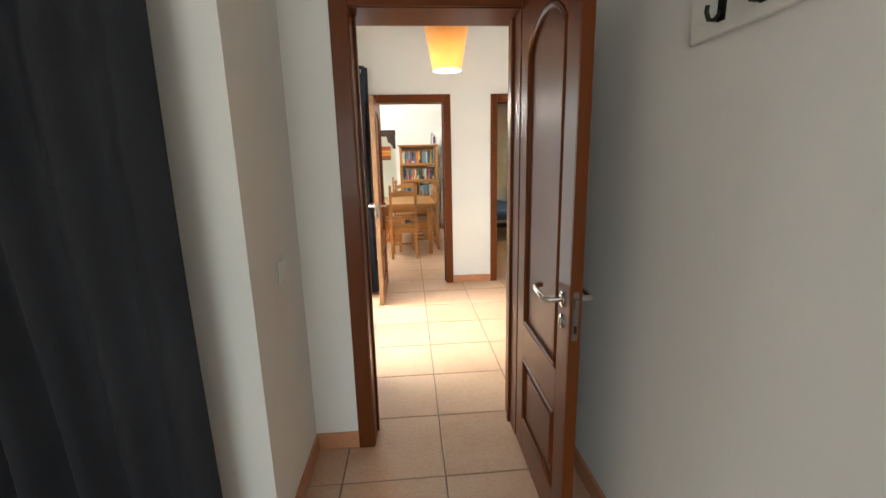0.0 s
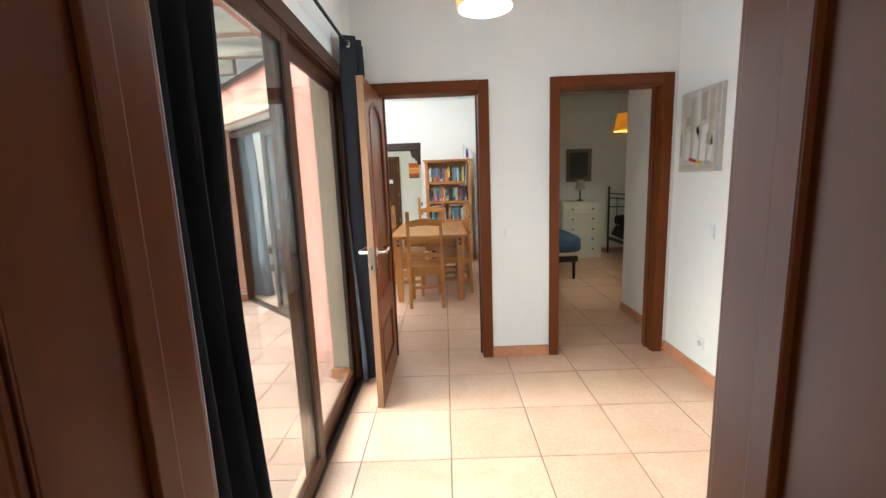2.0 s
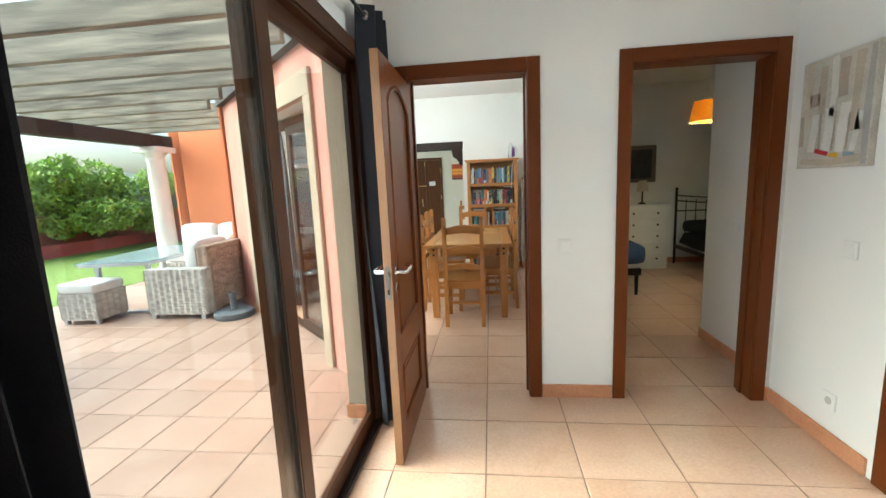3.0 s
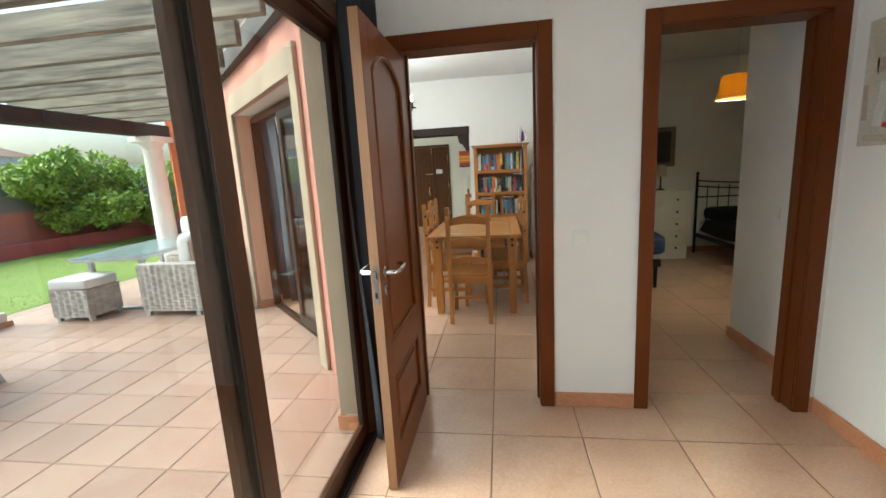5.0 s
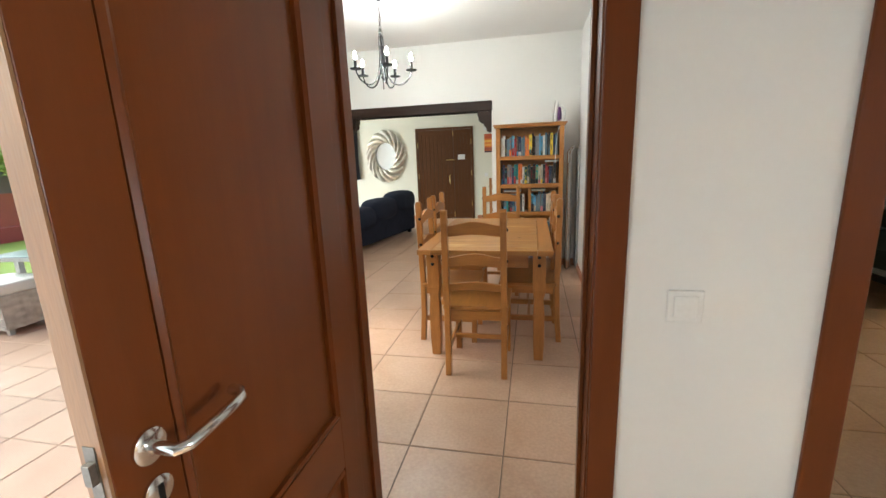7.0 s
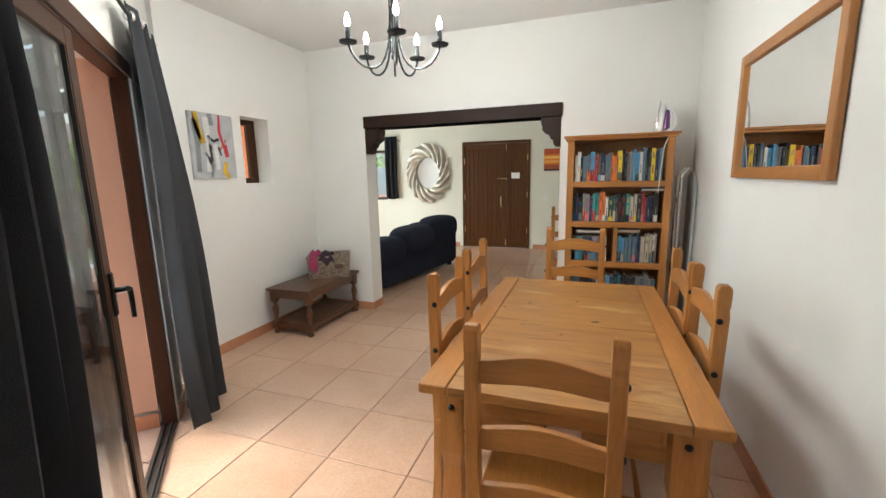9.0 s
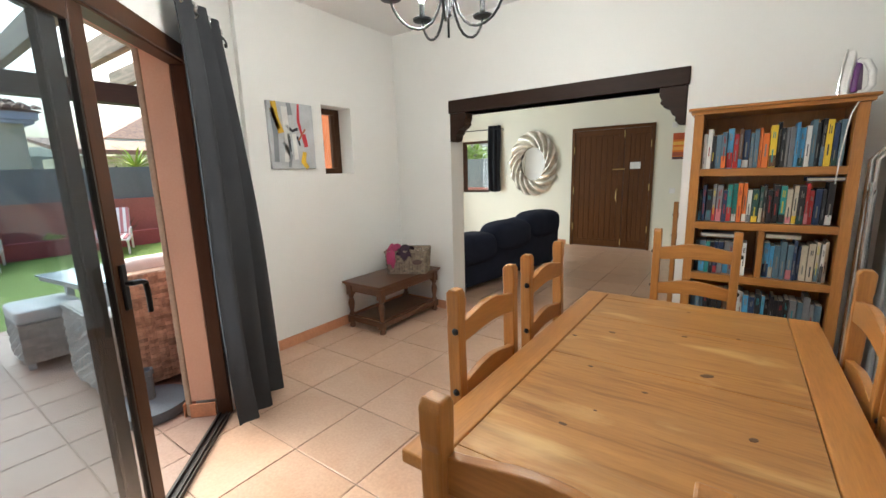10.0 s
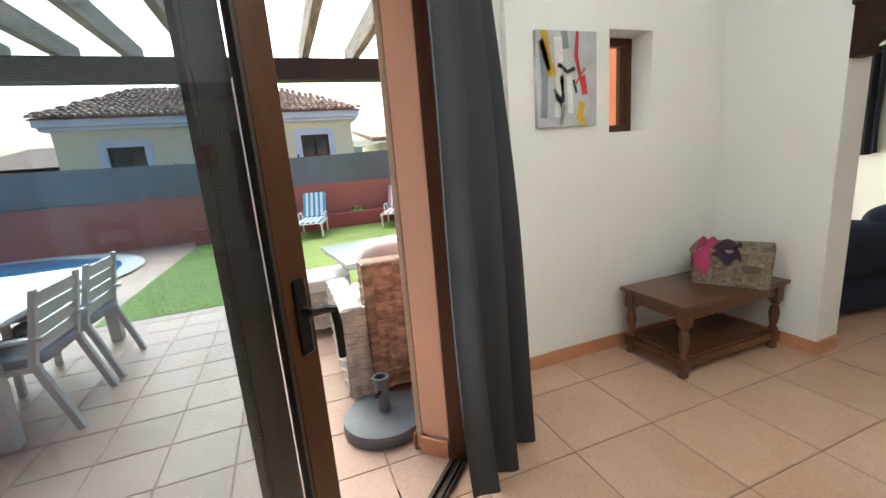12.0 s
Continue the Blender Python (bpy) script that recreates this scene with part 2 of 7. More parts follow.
ORANGE = material("orange_render", (0.76, 0.27, 0.12), 0.9, dark=0.88, scale=1.5, fine=60, bump=0.3)
PINK = material("pink_render", (0.64, 0.31, 0.25), 0.9, dark=0.88, scale=1.5, fine=60, bump=0.3)
SALMON = material("salmon_reveal_plaster", (0.74, 0.47, 0.34), 0.85, dark=0.93, scale=2, fine=90, bump=0.04, grain=0.1)
STONE = material("cream_surround_stone", (0.46, 0.375, 0.285), 0.8, dark=0.9, scale=4, fine=70, bump=0.2)
COLUMN = material("white_column_paint", (0.78, 0.77, 0.75), 0.7, dark=0.92, scale=4, fine=70, bump=0.12)
PERGOLA = material("weathered_pergola_timber", (0.34, 0.30, 0.23), 0.8, tone=(0.06, 0.05, 0.038), scale=2.8, fine=30, bump=0.3, stretch=(0.8, 7, 7), jitter=0.15, amount=0.6)
PERGOLA_BEAM = material("dark_pergola_beam", (0.030, 0.022, 0.018), 0.7, dark=0.6, scale=4, fine=30, bump=0.3, stretch=(7, 0.8, 7))
LAWN = material("artificial_lawn", (0.165, 0.245, 0.045), 0.9, tone=(0.125, 0.19, 0.03), scale=0.8, fine=260, bump=0.25)
EARTH = material("dry_ground", (0.30, 0.23, 0.16), 0.95, dark=0.7, scale=0.4, fine=14, bump=0.4)
RED_WALL = material("dull_red_garden_wall", (0.45, 0.175, 0.14), 0.9, dark=0.82, scale=0.9, fine=50, bump=0.25)
SCREEN = material("blue_grey_fence_screen", (0.20, 0.228, 0.245), 0.9, dark=0.75, scale=1.4, fine=90, bump=0.4, stretch=(1, 1, 0.4))
LEAF = material("light_green_foliage", (0.38, 0.52, 0.09), 0.6, tone=(0.18, 0.30, 0.045), scale=2.5, fine=30, bump=0.05, island=0.35)
LEAF_DARK = material("dull_green_foliage", (0.09, 0.15, 0.05), 0.65, dark=0.6, scale=2.5, fine=30, bump=0.05, island=0.3)
BARK = material("grey_brown_bark", (0.13, 0.09, 0.06), 0.9, dark=0.6, scale=12, fine=60, bump=0.4)
RATTAN = material("grey_woven_rattan", (0.50, 0.485, 0.455), 0.7, tone=(0.36, 0.34, 0.31), scale=14, fine=90, bump=0.2, island=0.14)
RATTAN_BROWN = material("brown_woven_rattan", (0.42, 0.29, 0.21), 0.65, tone=(0.22, 0.14, 0.10), scale=14, fine=90, bump=0.2, island=0.3)
CUSHION = material("pale_grey_cushion", (0.66, 0.67, 0.67), 0.9, dark=0.88, scale=5, fine=200, bump=0.15)
GREY_ALU = material("pale_grey_aluminium", (0.50, 0.52, 0.54), 0.4, 0.3, dark=0.9, scale=5, fine=80, bump=0.02)
GREY_SLING = material("grey_seat_cloth", (0.24, 0.27, 0.31), 0.85, dark=0.85, scale=6, fine=220, bump=0.2)
WHITE_TOP = material("white_table_top", (0.74, 0.74, 0.73), 0.3, dark=0.95, scale=4, fine=80, bump=0.02)
SLATE = material("grey_parasol_base", (0.105, 0.125, 0.15), 0.6, dark=0.85, scale=6, fine=90, bump=0.1)
WATER = material("pool_water", (0.05, 0.34, 0.62), 0.06, tone=(0.03, 0.27, 0.55), scale=2, fine=14, bump=0.25)
POOL_RIM = material("pale_pool_coping", (0.70, 0.69, 0.64), 0.7, dark=0.9, scale=6, fine=60, bump=0.15)
HOUSE_WALL = material("pale_yellow_render", (0.70, 0.70, 0.52), 0.9, dark=0.92, scale=1.2, fine=40, bump=0.15)
HOUSE_BAND = material("pale_blue_cornice", (0.58, 0.68, 0.80), 0.8, dark=0.92, scale=2, fine=40, bump=0.1)
ROOF_TILE = material("clay_roof_tile", (0.36, 0.22, 0.15), 0.85, tone=(0.20, 0.13, 0.10), scale=5, fine=50, bump=0.25, island=0.3)
WHITE_WOOD = material("white_painted_wood", (0.78, 0.77, 0.72), 0.45, dark=0.94, scale=5, fine=60, bump=0.04)
WHITE_CLOTH = material("white_cloth", (0.76, 0.76, 0.74), 0.9, dark=0.92, scale=5, fine=200, bump=0.15)
BLUE_CLOTH = material("blue_duvet_cloth", (0.065, 0.11, 0.21), 0.9, dark=0.75, scale=6, fine=200, bump=0.2, spec=0.1)
GREEN_CLOTH = material("dark_green_bed_cloth", (0.025, 0.032, 0.026), 0.9, dark=0.75, scale=6, fine=200, bump=0.2, spec=0.1)
WICKER = material("grey_wicker", (0.31, 0.255, 0.19), 0.8, tone=(0.20, 0.155, 0.11), scale=25, fine=120, bump=0.3, island=0.25)
BATH_TILE = material("amber_bathroom_tile", (0.62, 0.36, 0.09), 0.25, dark=0.85, scale=4, fine=50, bump=0.03)
SHADE = cloth_shade("amber_lampshade_cloth", (0.66, 0.36, 0.045))
SHADE_HALL = cloth_shade("pale_amber_lampshade_cloth", (0.72, 0.46, 0.21))
SHADE_WHITE = cloth_shade("ivory_lampshade_cloth", (0.75, 0.68, 0.55))
BULB = glow("lit_bulb", (1.0, 0.93, 0.80), 40)
FLAME = glow("lit_candle_bulb", (1.0, 0.96, 0.90), 60)


def plain(name, colour, rough=0.55, dark=0.85):
    return material(name, colour, rough, dark=dark, scale=9, fine=120, bump=0.04)


# ---- building tools ----


class Shape:
    """Collects vertices and faces of one mesh."""

    def __init__(self):
        self.v, self.f = [], []

    def add(self, verts, faces, m=None):
        o = len(self.v)
        self.v += [tuple(m @ Vector(p)) if m else tuple(p) for p in verts]
        self.f += [tuple(i + o for i in f) for f in faces]
        return self

    def box(self, x0, y0, z0, x1, y1, z1, m=None):
        vs = [(x, y, z) for z in (z0, z1) for x, y in ((x0, y0), (x1, y0), (x1, y1), (x0, y1))]
        return self.add(vs, [(3, 2, 1, 0), (4, 5, 6, 7), (0, 1, 5, 4), (1, 2, 6, 5), (2, 3, 7, 6), (3, 0, 4, 7)], m)

    def prism(self, poly, a, b, axis="z", m=None):
        """A polygon (counter-clockwise) pushed from a to b along an axis."""
        n = len(poly)
        put = {"z": lambda p, h: (p[0], p[1], h), "x": lambda p, h: (h, p[0], p[1]), "y": lambda p, h: (p[0], h, p[1])}[axis]
        vs = [put(p, a) for p in poly] + [put(p, b) for p in poly]
        return self.add(vs, [tuple(range(n))[::-1], tuple(range(n, 2 * n))] + [(i, (i + 1) % n, n + (i + 1) % n, n + i) for i in range(n)], m)

    def lathe(self, profile, n=16, m=None, cap=True):
        """Rings of (radius, height) round the z axis."""
        vs = [(r * math.cos(2 * math.pi * k / n), r * math.sin(2 * math.pi * k / n), h) for r, h in profile for k in range(n)]
        fs = [(j * n + k, j * n + (k + 1) % n, (j + 1) * n + (k + 1) % n, (j + 1) * n + k) for j in range(len(profile) - 1) for k in range(n)]
        if cap:
            fs += [tuple(range(n))[::-1], tuple(range((len(profile) - 1) * n, len(profile) * n))]
        return self.add(vs, fs, m)

    def tube(self, pts, r, n=8):
        """A round bar along points; r: one radius or one a point."""
        pts = [Vector(p) for p in pts]
        rs = r if isinstance(r, (list, tuple)) else [r] * len(pts)
        rings, up = [], None
        for i, p in enumerate(pts):
            d = (pts[min(i + 1, len(pts) - 1)] - pts[max(i - 1, 0)]).normalized()
            side = d.cross(Vector((0, 0, 1)) if abs(d.z) < 0.9 else Vector((1, 0, 0))).normalized() if up is None else (up - d * up.dot(d)).normalized()
            up = side
            w = d.cross(side)
            rings += [p + (side * math.cos(2 * math.pi * k / n) + w * math.sin(2 * math.pi * k / n)) * rs[i] for k in range(n)]
        fs = [(j * n + k, j * n + (k + 1) % n, (j + 1) * n + (k + 1) % n, (j + 1) * n + k) for j in range(len(pts) - 1) for k in range(n)]
        return self.add(rings, fs + [tuple(range(n))[::-1], tuple(range((len(pts) - 1) * n, len(pts) * n))])

    def grid(self, fn, nu, nv, closed=False):
        """A sheet of points fn(u, v) with u and v from 0 to 1."""
        vs = [fn(i / (nu if closed else nu), j / nv) for j in range(nv + 1) for i in range(nu + (0 if closed else 1))]
        w = nu if closed else nu + 1
        return self.add(vs, [(j * w + i, j * w + (i + 1) % w, (j + 1) * w + (i + 1) % w, (j + 1) * w + i) for j in range(nv) for i in range(nu)])

    def mesh(self, name, mat, bevel=0.0, smooth=False, segments=2):
        me = bpy.data.meshes.new(name)
        me.from_pydata(self.v, [], self.f)
        bm = bmesh.new()
        bm.from_mesh(me)
        bmesh.ops.recalc_face_normals(bm, faces=bm.faces)
        if bevel:
            edges = [e for e in bm.edges if len(e.link_faces) == 2 and e.calc_face_angle(0) > 0.5]
            bmesh.ops.bevel(bm, geom=edges, offset=bevel, segments=segments, profile=0.5, affect="EDGES", clamp_overlap=True)
        if smooth:
            for f in bm.faces:
                f.smooth = True
            for e in bm.edges:
                e.smooth = e.calc_face_angle(0) < 0.7 if len(e.link_faces) == 2 else True
        bm.to_mesh(me)
        bm.free()
        me.materials.append(mat)
        return me


def part(name, shape, mat, parent, label="", bevel=0.0, smooth=False, m=None):
    ob = new(name, shape.mesh(name, mat, bevel, smooth))
    ob.parent = parent
    if m is not None:
        ob.matrix_basis = m
    return tagged(ob, label)


def thing(name, m, label, category, group=""):
    ob = new(name)
    ob.empty_display_size = 0.1
    ob.matrix_basis = m
    return tagged(ob, label, category, group)


def solid(name, shape, mat, label, category, bevel=0.0, smooth=False, group="", kind="", m=None):
    ob = new(name, shape.mesh(name, mat, bevel, smooth))
    if m is not None:
        ob.matrix_basis = m
    return tagged(ob, label, category, group, kind)


def box(x0, y0, z0, x1, y1, z1):
    return Shape().box(x0, y0, z0, x1, y1, z1)


def wall_shape(u0, u1, v0, v1, z0, z1, holes=(), m=None):
    """A wall along u from u0 to u1, from v0 to v1 thick, with holes (u, u, z, z)."""
    s = Shape()
    cuts = sorted({u0, u1, *[h[0] for h in holes], *[h[1] for h in holes]})
    for a, b in zip(cuts, cuts[1:]):
        low = z0
        for h in sorted([h for h in holes if h[0] <= a and h[1] >= b], key=lambda h: h[2]):
            if h[2] > low:
                s.box(a, v0, low, b, v1, h[2], m)
            low = h[3]
        if low < z1:
            s.box(a, v0, low, b, v1, z1, m)
    return s


def structure(name, shape, mat, label="", category="wall", bevel=0.0):
    return solid(name, shape, mat, label, category, bevel, kind="structure")


SWAP = Matrix(((0, 1, 0, 0), (1, 0, 0, 0), (0, 0, 1, 0), (0, 0, 0, 1)))

# ---- structure ----
H = 2.74
# bedroom by the patio, where the walk starts
structure("wall_1", wall_shape(-0.31, 2.0, 2.87, 3.085, 0, H, [(-0.068, 0.715, 0, 2.02)]), PLASTER, "white plaster wall with an open doorway")
structure("wall_2", Shape().box(-0.52, 2.30, 0, -0.31, 3.085, H), PLASTER, "white plaster return beside a doorway")
structure("wall_3", wall_shape(-3.2, -0.52, 2.30, 2.50, 0, H, [(-2.4, -0.62, 0, 2.1)]), PLASTER, "white plaster wall with a curtained patio opening")
structure("wall_4", Shape().box(-3.4, -2.2, 0, -3.2, 2.50, H), PLASTER, "plain white plaster wall")
# the window hole here is invented, to let fill light into the bedroom
structure("wall_5", wall_shape(-3.4, 1.05, -2.35, -2.2, 0, H, [(-1.75, 0.25, 0.8, 2.1)]), PLASTER, "white plaster wall with a wide window")
structure("wall_6", Shape().box(0.90, -2.2, 0, 1.05, 2.87, H), PLASTER, "plain white plaster wall beside an open door")
# hall
structure("wall_7", wall_shape(3.085, 5.65, -0.50, -0.35, 0, H, [(3.2, 5.37, 0, 2.08)], SWAP), PLASTER, "white plaster wall round sliding glass doors")
structure("wall_8", wall_shape(-0.35, 2.0, 5.65, 5.80, 0, H, [(-0.155, 0.615, 0, 2.04), (1.125, 1.93, 0, 2.04)]), PLASTER, "white plaster wall with two open doorways")
structure("wall_9", wall_shape(3.085, 5.8, 2.0, 2.14, 0, H, [(4.05, 4.90, 0, 2.04)], SWAP), PLASTER, "white plaster wall with a bathroom doorway")
# bathroom
structure("wall_10", Shape().box(2.14, 6.55, 0, 3.9, 6.69, H), PLASTER, "plain white plaster partition")
structure("wall_11", Shape().box(2.10, 5.80, 0, 2.24, 6.69, H), PLASTER, "white plaster partition inside a bedroom")
# the hole is for an added window that only serves the bathroom fill
structure("wall_12", wall_shape(3.3, 6.55, 3.7, 3.84, 0, H, [(3.9, 4.7, 1.1, 2.0)], SWAP), BATH_TILE, "amber tiled bathroom wall")
structure("wall_13", Shape().box(2.26, 6.40, 0, 3.7, 6.55, H), BATH_TILE, "amber tiled shower wall")
structure("wall_14", Shape().box(2.14, 3.3, 0, 3.84, 3.42, H), PLASTER, "plain white bathroom wall")
# second bedroom
structure("wall_15", Shape().box(0.96, 5.80, 0, 1.10, 9.88, H), PLASTER, "long white plaster wall beside the dining table")
structure("wall_16", Shape().box(1.10, 9.95, 0, 4.9, 10.09, H), PLASTER, "white plaster bedroom wall")
structure("wall_17", wall_shape(6.69, 9.95, 4.76, 4.9, 0, H, (), SWAP), PLASTER, "white plaster bedroom wall")
structure("wall_18", Shape().box(3.84, 6.69, 0, 4.76, 6.83, H), PLASTER, "plain white plaster bedroom wall")
# dining room: slanting wall, outer wall with a small window, opening to the living room
C_OUT, C_IN = cc(5.17), cc(5.50)
structure("wall_19", wall_shape(4.21, 7.77, cc(5.20), C_IN, 0, H, [(5.02, 6.93, 0, 2.06)], DIAG), PLASTER, "white plaster wall round a sliding patio door")
structure("wall_20", wall_shape(8.24, 9.88, -2.92, -2.69, 0, H, [(8.925, 9.255, 1.409, 1.987)], SWAP), PLASTER, "white plaster wall with a small deep window")
structure("wall_21", wall_shape(-4.9, 0.96, 9.88, 10.09, 0, H, [(-2.017, -0.074, 0, 1.93)]), PLASTER, "white plaster wall with a wide beamed opening")
structure("wall_22", wall_shape(-4.9, 1.1, 14.08, 14.3, 0, H, [(-2.225, -0.887, 0, 2.08), (-4.62, -3.92, 0.95, 2.0)]), PLASTER_CREAM, "cream living room wall with the entrance door")
# this wall stays out of view; its opening is assumed, for the fill lamp
structure("wall_23", wall_shape(10.09, 14.08, -5.1, -4.9, 0, H, [(11.0, 13.0, 0, 2.1)], SWAP), PLASTER_CREAM, "cream living room wall with an unseen patio opening added for light")
structure("wall_24", Shape().box(0.96, 10.09, 0, 1.1, 14.08, H), PLASTER_CREAM, "plain cream living room wall")
for k, (x0, y0, x1, y1) in enumerate(((-3.4, -2.35, 1.05, 3.0), (-0.52, 3.0, 2.14, 5.80), (2.14, 3.3, 3.9, 6.69), (1.03, 5.80, 4.9, 10.09), (-5.1, 10.0, 1.03, 14.3))):
    structure("ceiling_%d" % (k + 1), Shape().box(x0, y0, H, x1, y1, H + 0.12), CEILING, "plain white plaster ceiling", "ceiling")
structure("ceiling_6", Shape().prism([(-0.52, 5.80), (1.03, 5.80), (1.03, 10.0), (-2.92, 10.0), (-2.92, 8.05), (-0.55, 5.68)], H, H + 0.12), CEILING, "plain white dining room ceiling", "ceiling")

# rendered faces outside
structure("facade_1", wall_shape(4.28, 7.80, C_OUT, cc(5.20) - 0.002, 0, 2.62, [(5.02, 6.93, 0, 2.06)], DIAG), PINK, "pink rendered facade round a patio door", "facade")
structure("facade_2", wall_shape(3.0, 5.60, -0.53, -0.502, 0, 2.62, [(3.2, 5.37, 0, 2.08)], SWAP), PINK, "pink rendered facade beside sliding doors", "facade")
structure("facade_3", wall_shape(8.05, 9.80, -2.95, -2.922, 0, 2.62, [(8.925, 9.255, 1.409, 1.987)], SWAP), ORANGE, "orange rendered facade with a small window", "facade")
structure("facade_4", Shape().box(-4.93, 9.85, 0, -2.95, 9.878, 2.62), ORANGE, "orange rendered facade behind the seating", "facade")
structure("facade_5", wall_shape(9.85, 14.3, -5.13, -5.102, 0, 2.62, [(11.0, 13.0, 0, 2.1)], SWAP), ORANGE, "orange rendered facade", "facade")
structure("facade_6", wall_shape(-3.4, -0.53, 2.502, 2.53, 0, 2.62, [(-2.4, -0.62, 0, 2.1)]), PINK, "pink rendered facade", "facade")
structure("reveal_1", Shape().box(-0.528, 5.359, 0.09, -0.392, 5.369, 2.08), STONE, "cream plaster reveal of the sliding doors", "reveal")
structure("reveal_2", Shape().box(6.905, C_OUT + 0.01, 0.1, 6.93, cc(5.37), 2.06, DIAG), SALMON, "pinkish plaster reveal of the patio door", "reveal")
# cream surround of the slanting patio door
s = Shape()
s.box(4.90, C_OUT - 0.03, 0, 5.035, C_OUT - 0.001, 2.08, DIAG).box(6.915, C_OUT - 0.03, 0, 7.06, C_OUT - 0.001, 2.08, DIAG)
s.prism([(4.90, 2.06), (7.06, 2.06), (7.06, 2.10), (6.90, 2.24), (4.90, 2.24)], C_OUT - 0.034, C_OUT - 0.001, "y", DIAG)
structure("trim_1", s, STONE, "cream stone surround of a patio door", "surround", 0.006)
structure("trim_2", Shape().box(4.3, C_OUT - 0.07, 2.44, 7.78, C_OUT - 0.001, 2.60, DIAG), PERGOLA_BEAM, "dark timber wall plate under the pergola", "timber")

# skirting tiles
SK = 0.085


def skirting(k, *boxes, m=None):
    s = Shape()
    for x0, y0, x1, y1 in boxes:
        s.box(x0, y0, 0, x1, y1, SK, m)
    structure("baseboard_%d" % k, s, SKIRT, "terracotta tile skirting", "skirting", 0.003)


skirting(1, (-0.31, 2.858, -0.10, 2.87), (-0.31, 2.30, -0.298, 2.858), (0.885, -2.2, 0.9, 2.80))
skirting(2, (0.655, 5.637, 1.085, 5.65), (1.97, 5.637, 2.0, 5.65), (1.987, 4.98, 2.0, 5.637), (1.987, 3.0, 2.0, 3.96))
skirting(3, (2.087, 5.80, 2.10, 6.70), (2.087, 6.69, 4.7, 6.703), (1.10, 5.80, 1.113, 9.95), (1.10, 9.937, 4.76, 9.95))
skirting(4, (0.947, 5.80, 0.96, 9.88), (-2.69, 8.31, -2.675, 9.88), (-2.675, 9.867, -2.017, 9.88), (-2.017, 9.867, -2.004, 10.09), (-0.074, 9.867, 0.947, 9.88))
skirting(5, (-4.9, 14.067, -2.30, 14.08), (-0.82, 14.067, 0.96, 14.08), (-4.9, 10.09, -2.017, 10.103), (-0.074, 10.09, 0.96, 10.103))
skirting(6, (6.93, C_IN, 7.74, C_IN + 0.013), (4.3, C_IN, 5.02, C_IN + 0.013), m=DIAG)
skirting(7, (-0.545, 3.0, -0.53, 3.2), (-0.545, 5.37, -0.53, 5.6), (-0.545, 5.348, -0.392, 5.359))
skirting(8, (-4.93, 9.835, -2.95, 9.85), (-2.965, 8.05, -2.95, 9.835))
skirting(9, (6.90, C_OUT - 0.040, 7.80, C_OUT - 0.034), (6.89, C_OUT + 0.0, 6.905, cc(5.37)), m=DIAG)


def door_frame(k, axis, u0, u1, v0, v1, head, label):
    """Lining and architraves of a doorway; u across the opening, v through the wall."""
    m = SWAP if axis == "y" else None
    across = DOOR_Y if axis == "y" else DOOR_X
    f = thing("door_frame_%d" % k, Matrix(), label, "door frame")
    f["kind"] = "structure"
    a = 0.078
    for u, w in ((u0, -1), (u1, 1)):
        lo, hi = sorted((u, u + w * 0.04))
        part("jamb", Shape().box(lo, v0 - 0.004, 0, hi, v1 + 0.004, head + 0.04, m), DOOR_Z, f, bevel=0.002)
        mid = (v0 + v1) / 2
        lo, hi = sorted((u, u - w * 0.012))
        part("door_stop", Shape().box(lo, mid - 0.0, 0, hi, mid + 0.035, head, m), DOOR_Z, f, bevel=0.002)
        for v, z in ((v0, -1), (v1, 1)):
            lo, hi = sorted((u + w * 0.004, u + w * a))
            p, q = sorted((v + z * 0.0045, v + z * 0.018))
            part("architrave", Shape().box(lo, p, 0, hi, q, head + a, m), DOOR_Z, f, bevel=0.004)
    part("head_lining", Shape().box(u0, v0 - 0.004, head, u1, v1 + 0.004, head + 0.04, m), across, f, bevel=0.002)
    for v, z in ((v0, -1), (v1, 1)):
        p, q = sorted((v + z * 0.005, v + z * 0.020))
        part("head_architrave", Shape().box(u0 - 0.003, p, head + 0.004, u1 + 0.003, q, head + a, m), across, f, bevel=0.004)
    return f


f1 = door_frame(1, "x", -0.028, 0.675, 2.87, 3.085, 1.98, "dark red-brown stained wooden door frame")
part("strike_plate", Shape().box(-0.0275, 2.888, 0.915, -0.0265, 2.900, 0.965), CHROME, f1, "chrome strike plate")
f2 = door_frame(2, "x", -0.115, 0.575, 5.65, 5.80, 2.0, "red-brown stained wooden door frame of the dining room")
door_frame(3, "x", 1.165, 1.89, 5.65, 5.80, 2.0, "red-brown stained wooden door frame of a bedroom")
f4 = door_frame(4, "y", 4.09, 4.86, 2.0, 2.14, 2.0, "red-brown stained wooden bathroom door frame")
part("strike_plate", Shape().box(2.045, 4.8565, 0.99, 2.058, 4.8595, 1.04), CHROME, f4, "chrome strike plate")


DULL_STEEL = material("dull_steel", (0.20, 0.18, 0.16), 0.45, 0.8, dark=0.7, scale=30, fine=150, bump=0.03)


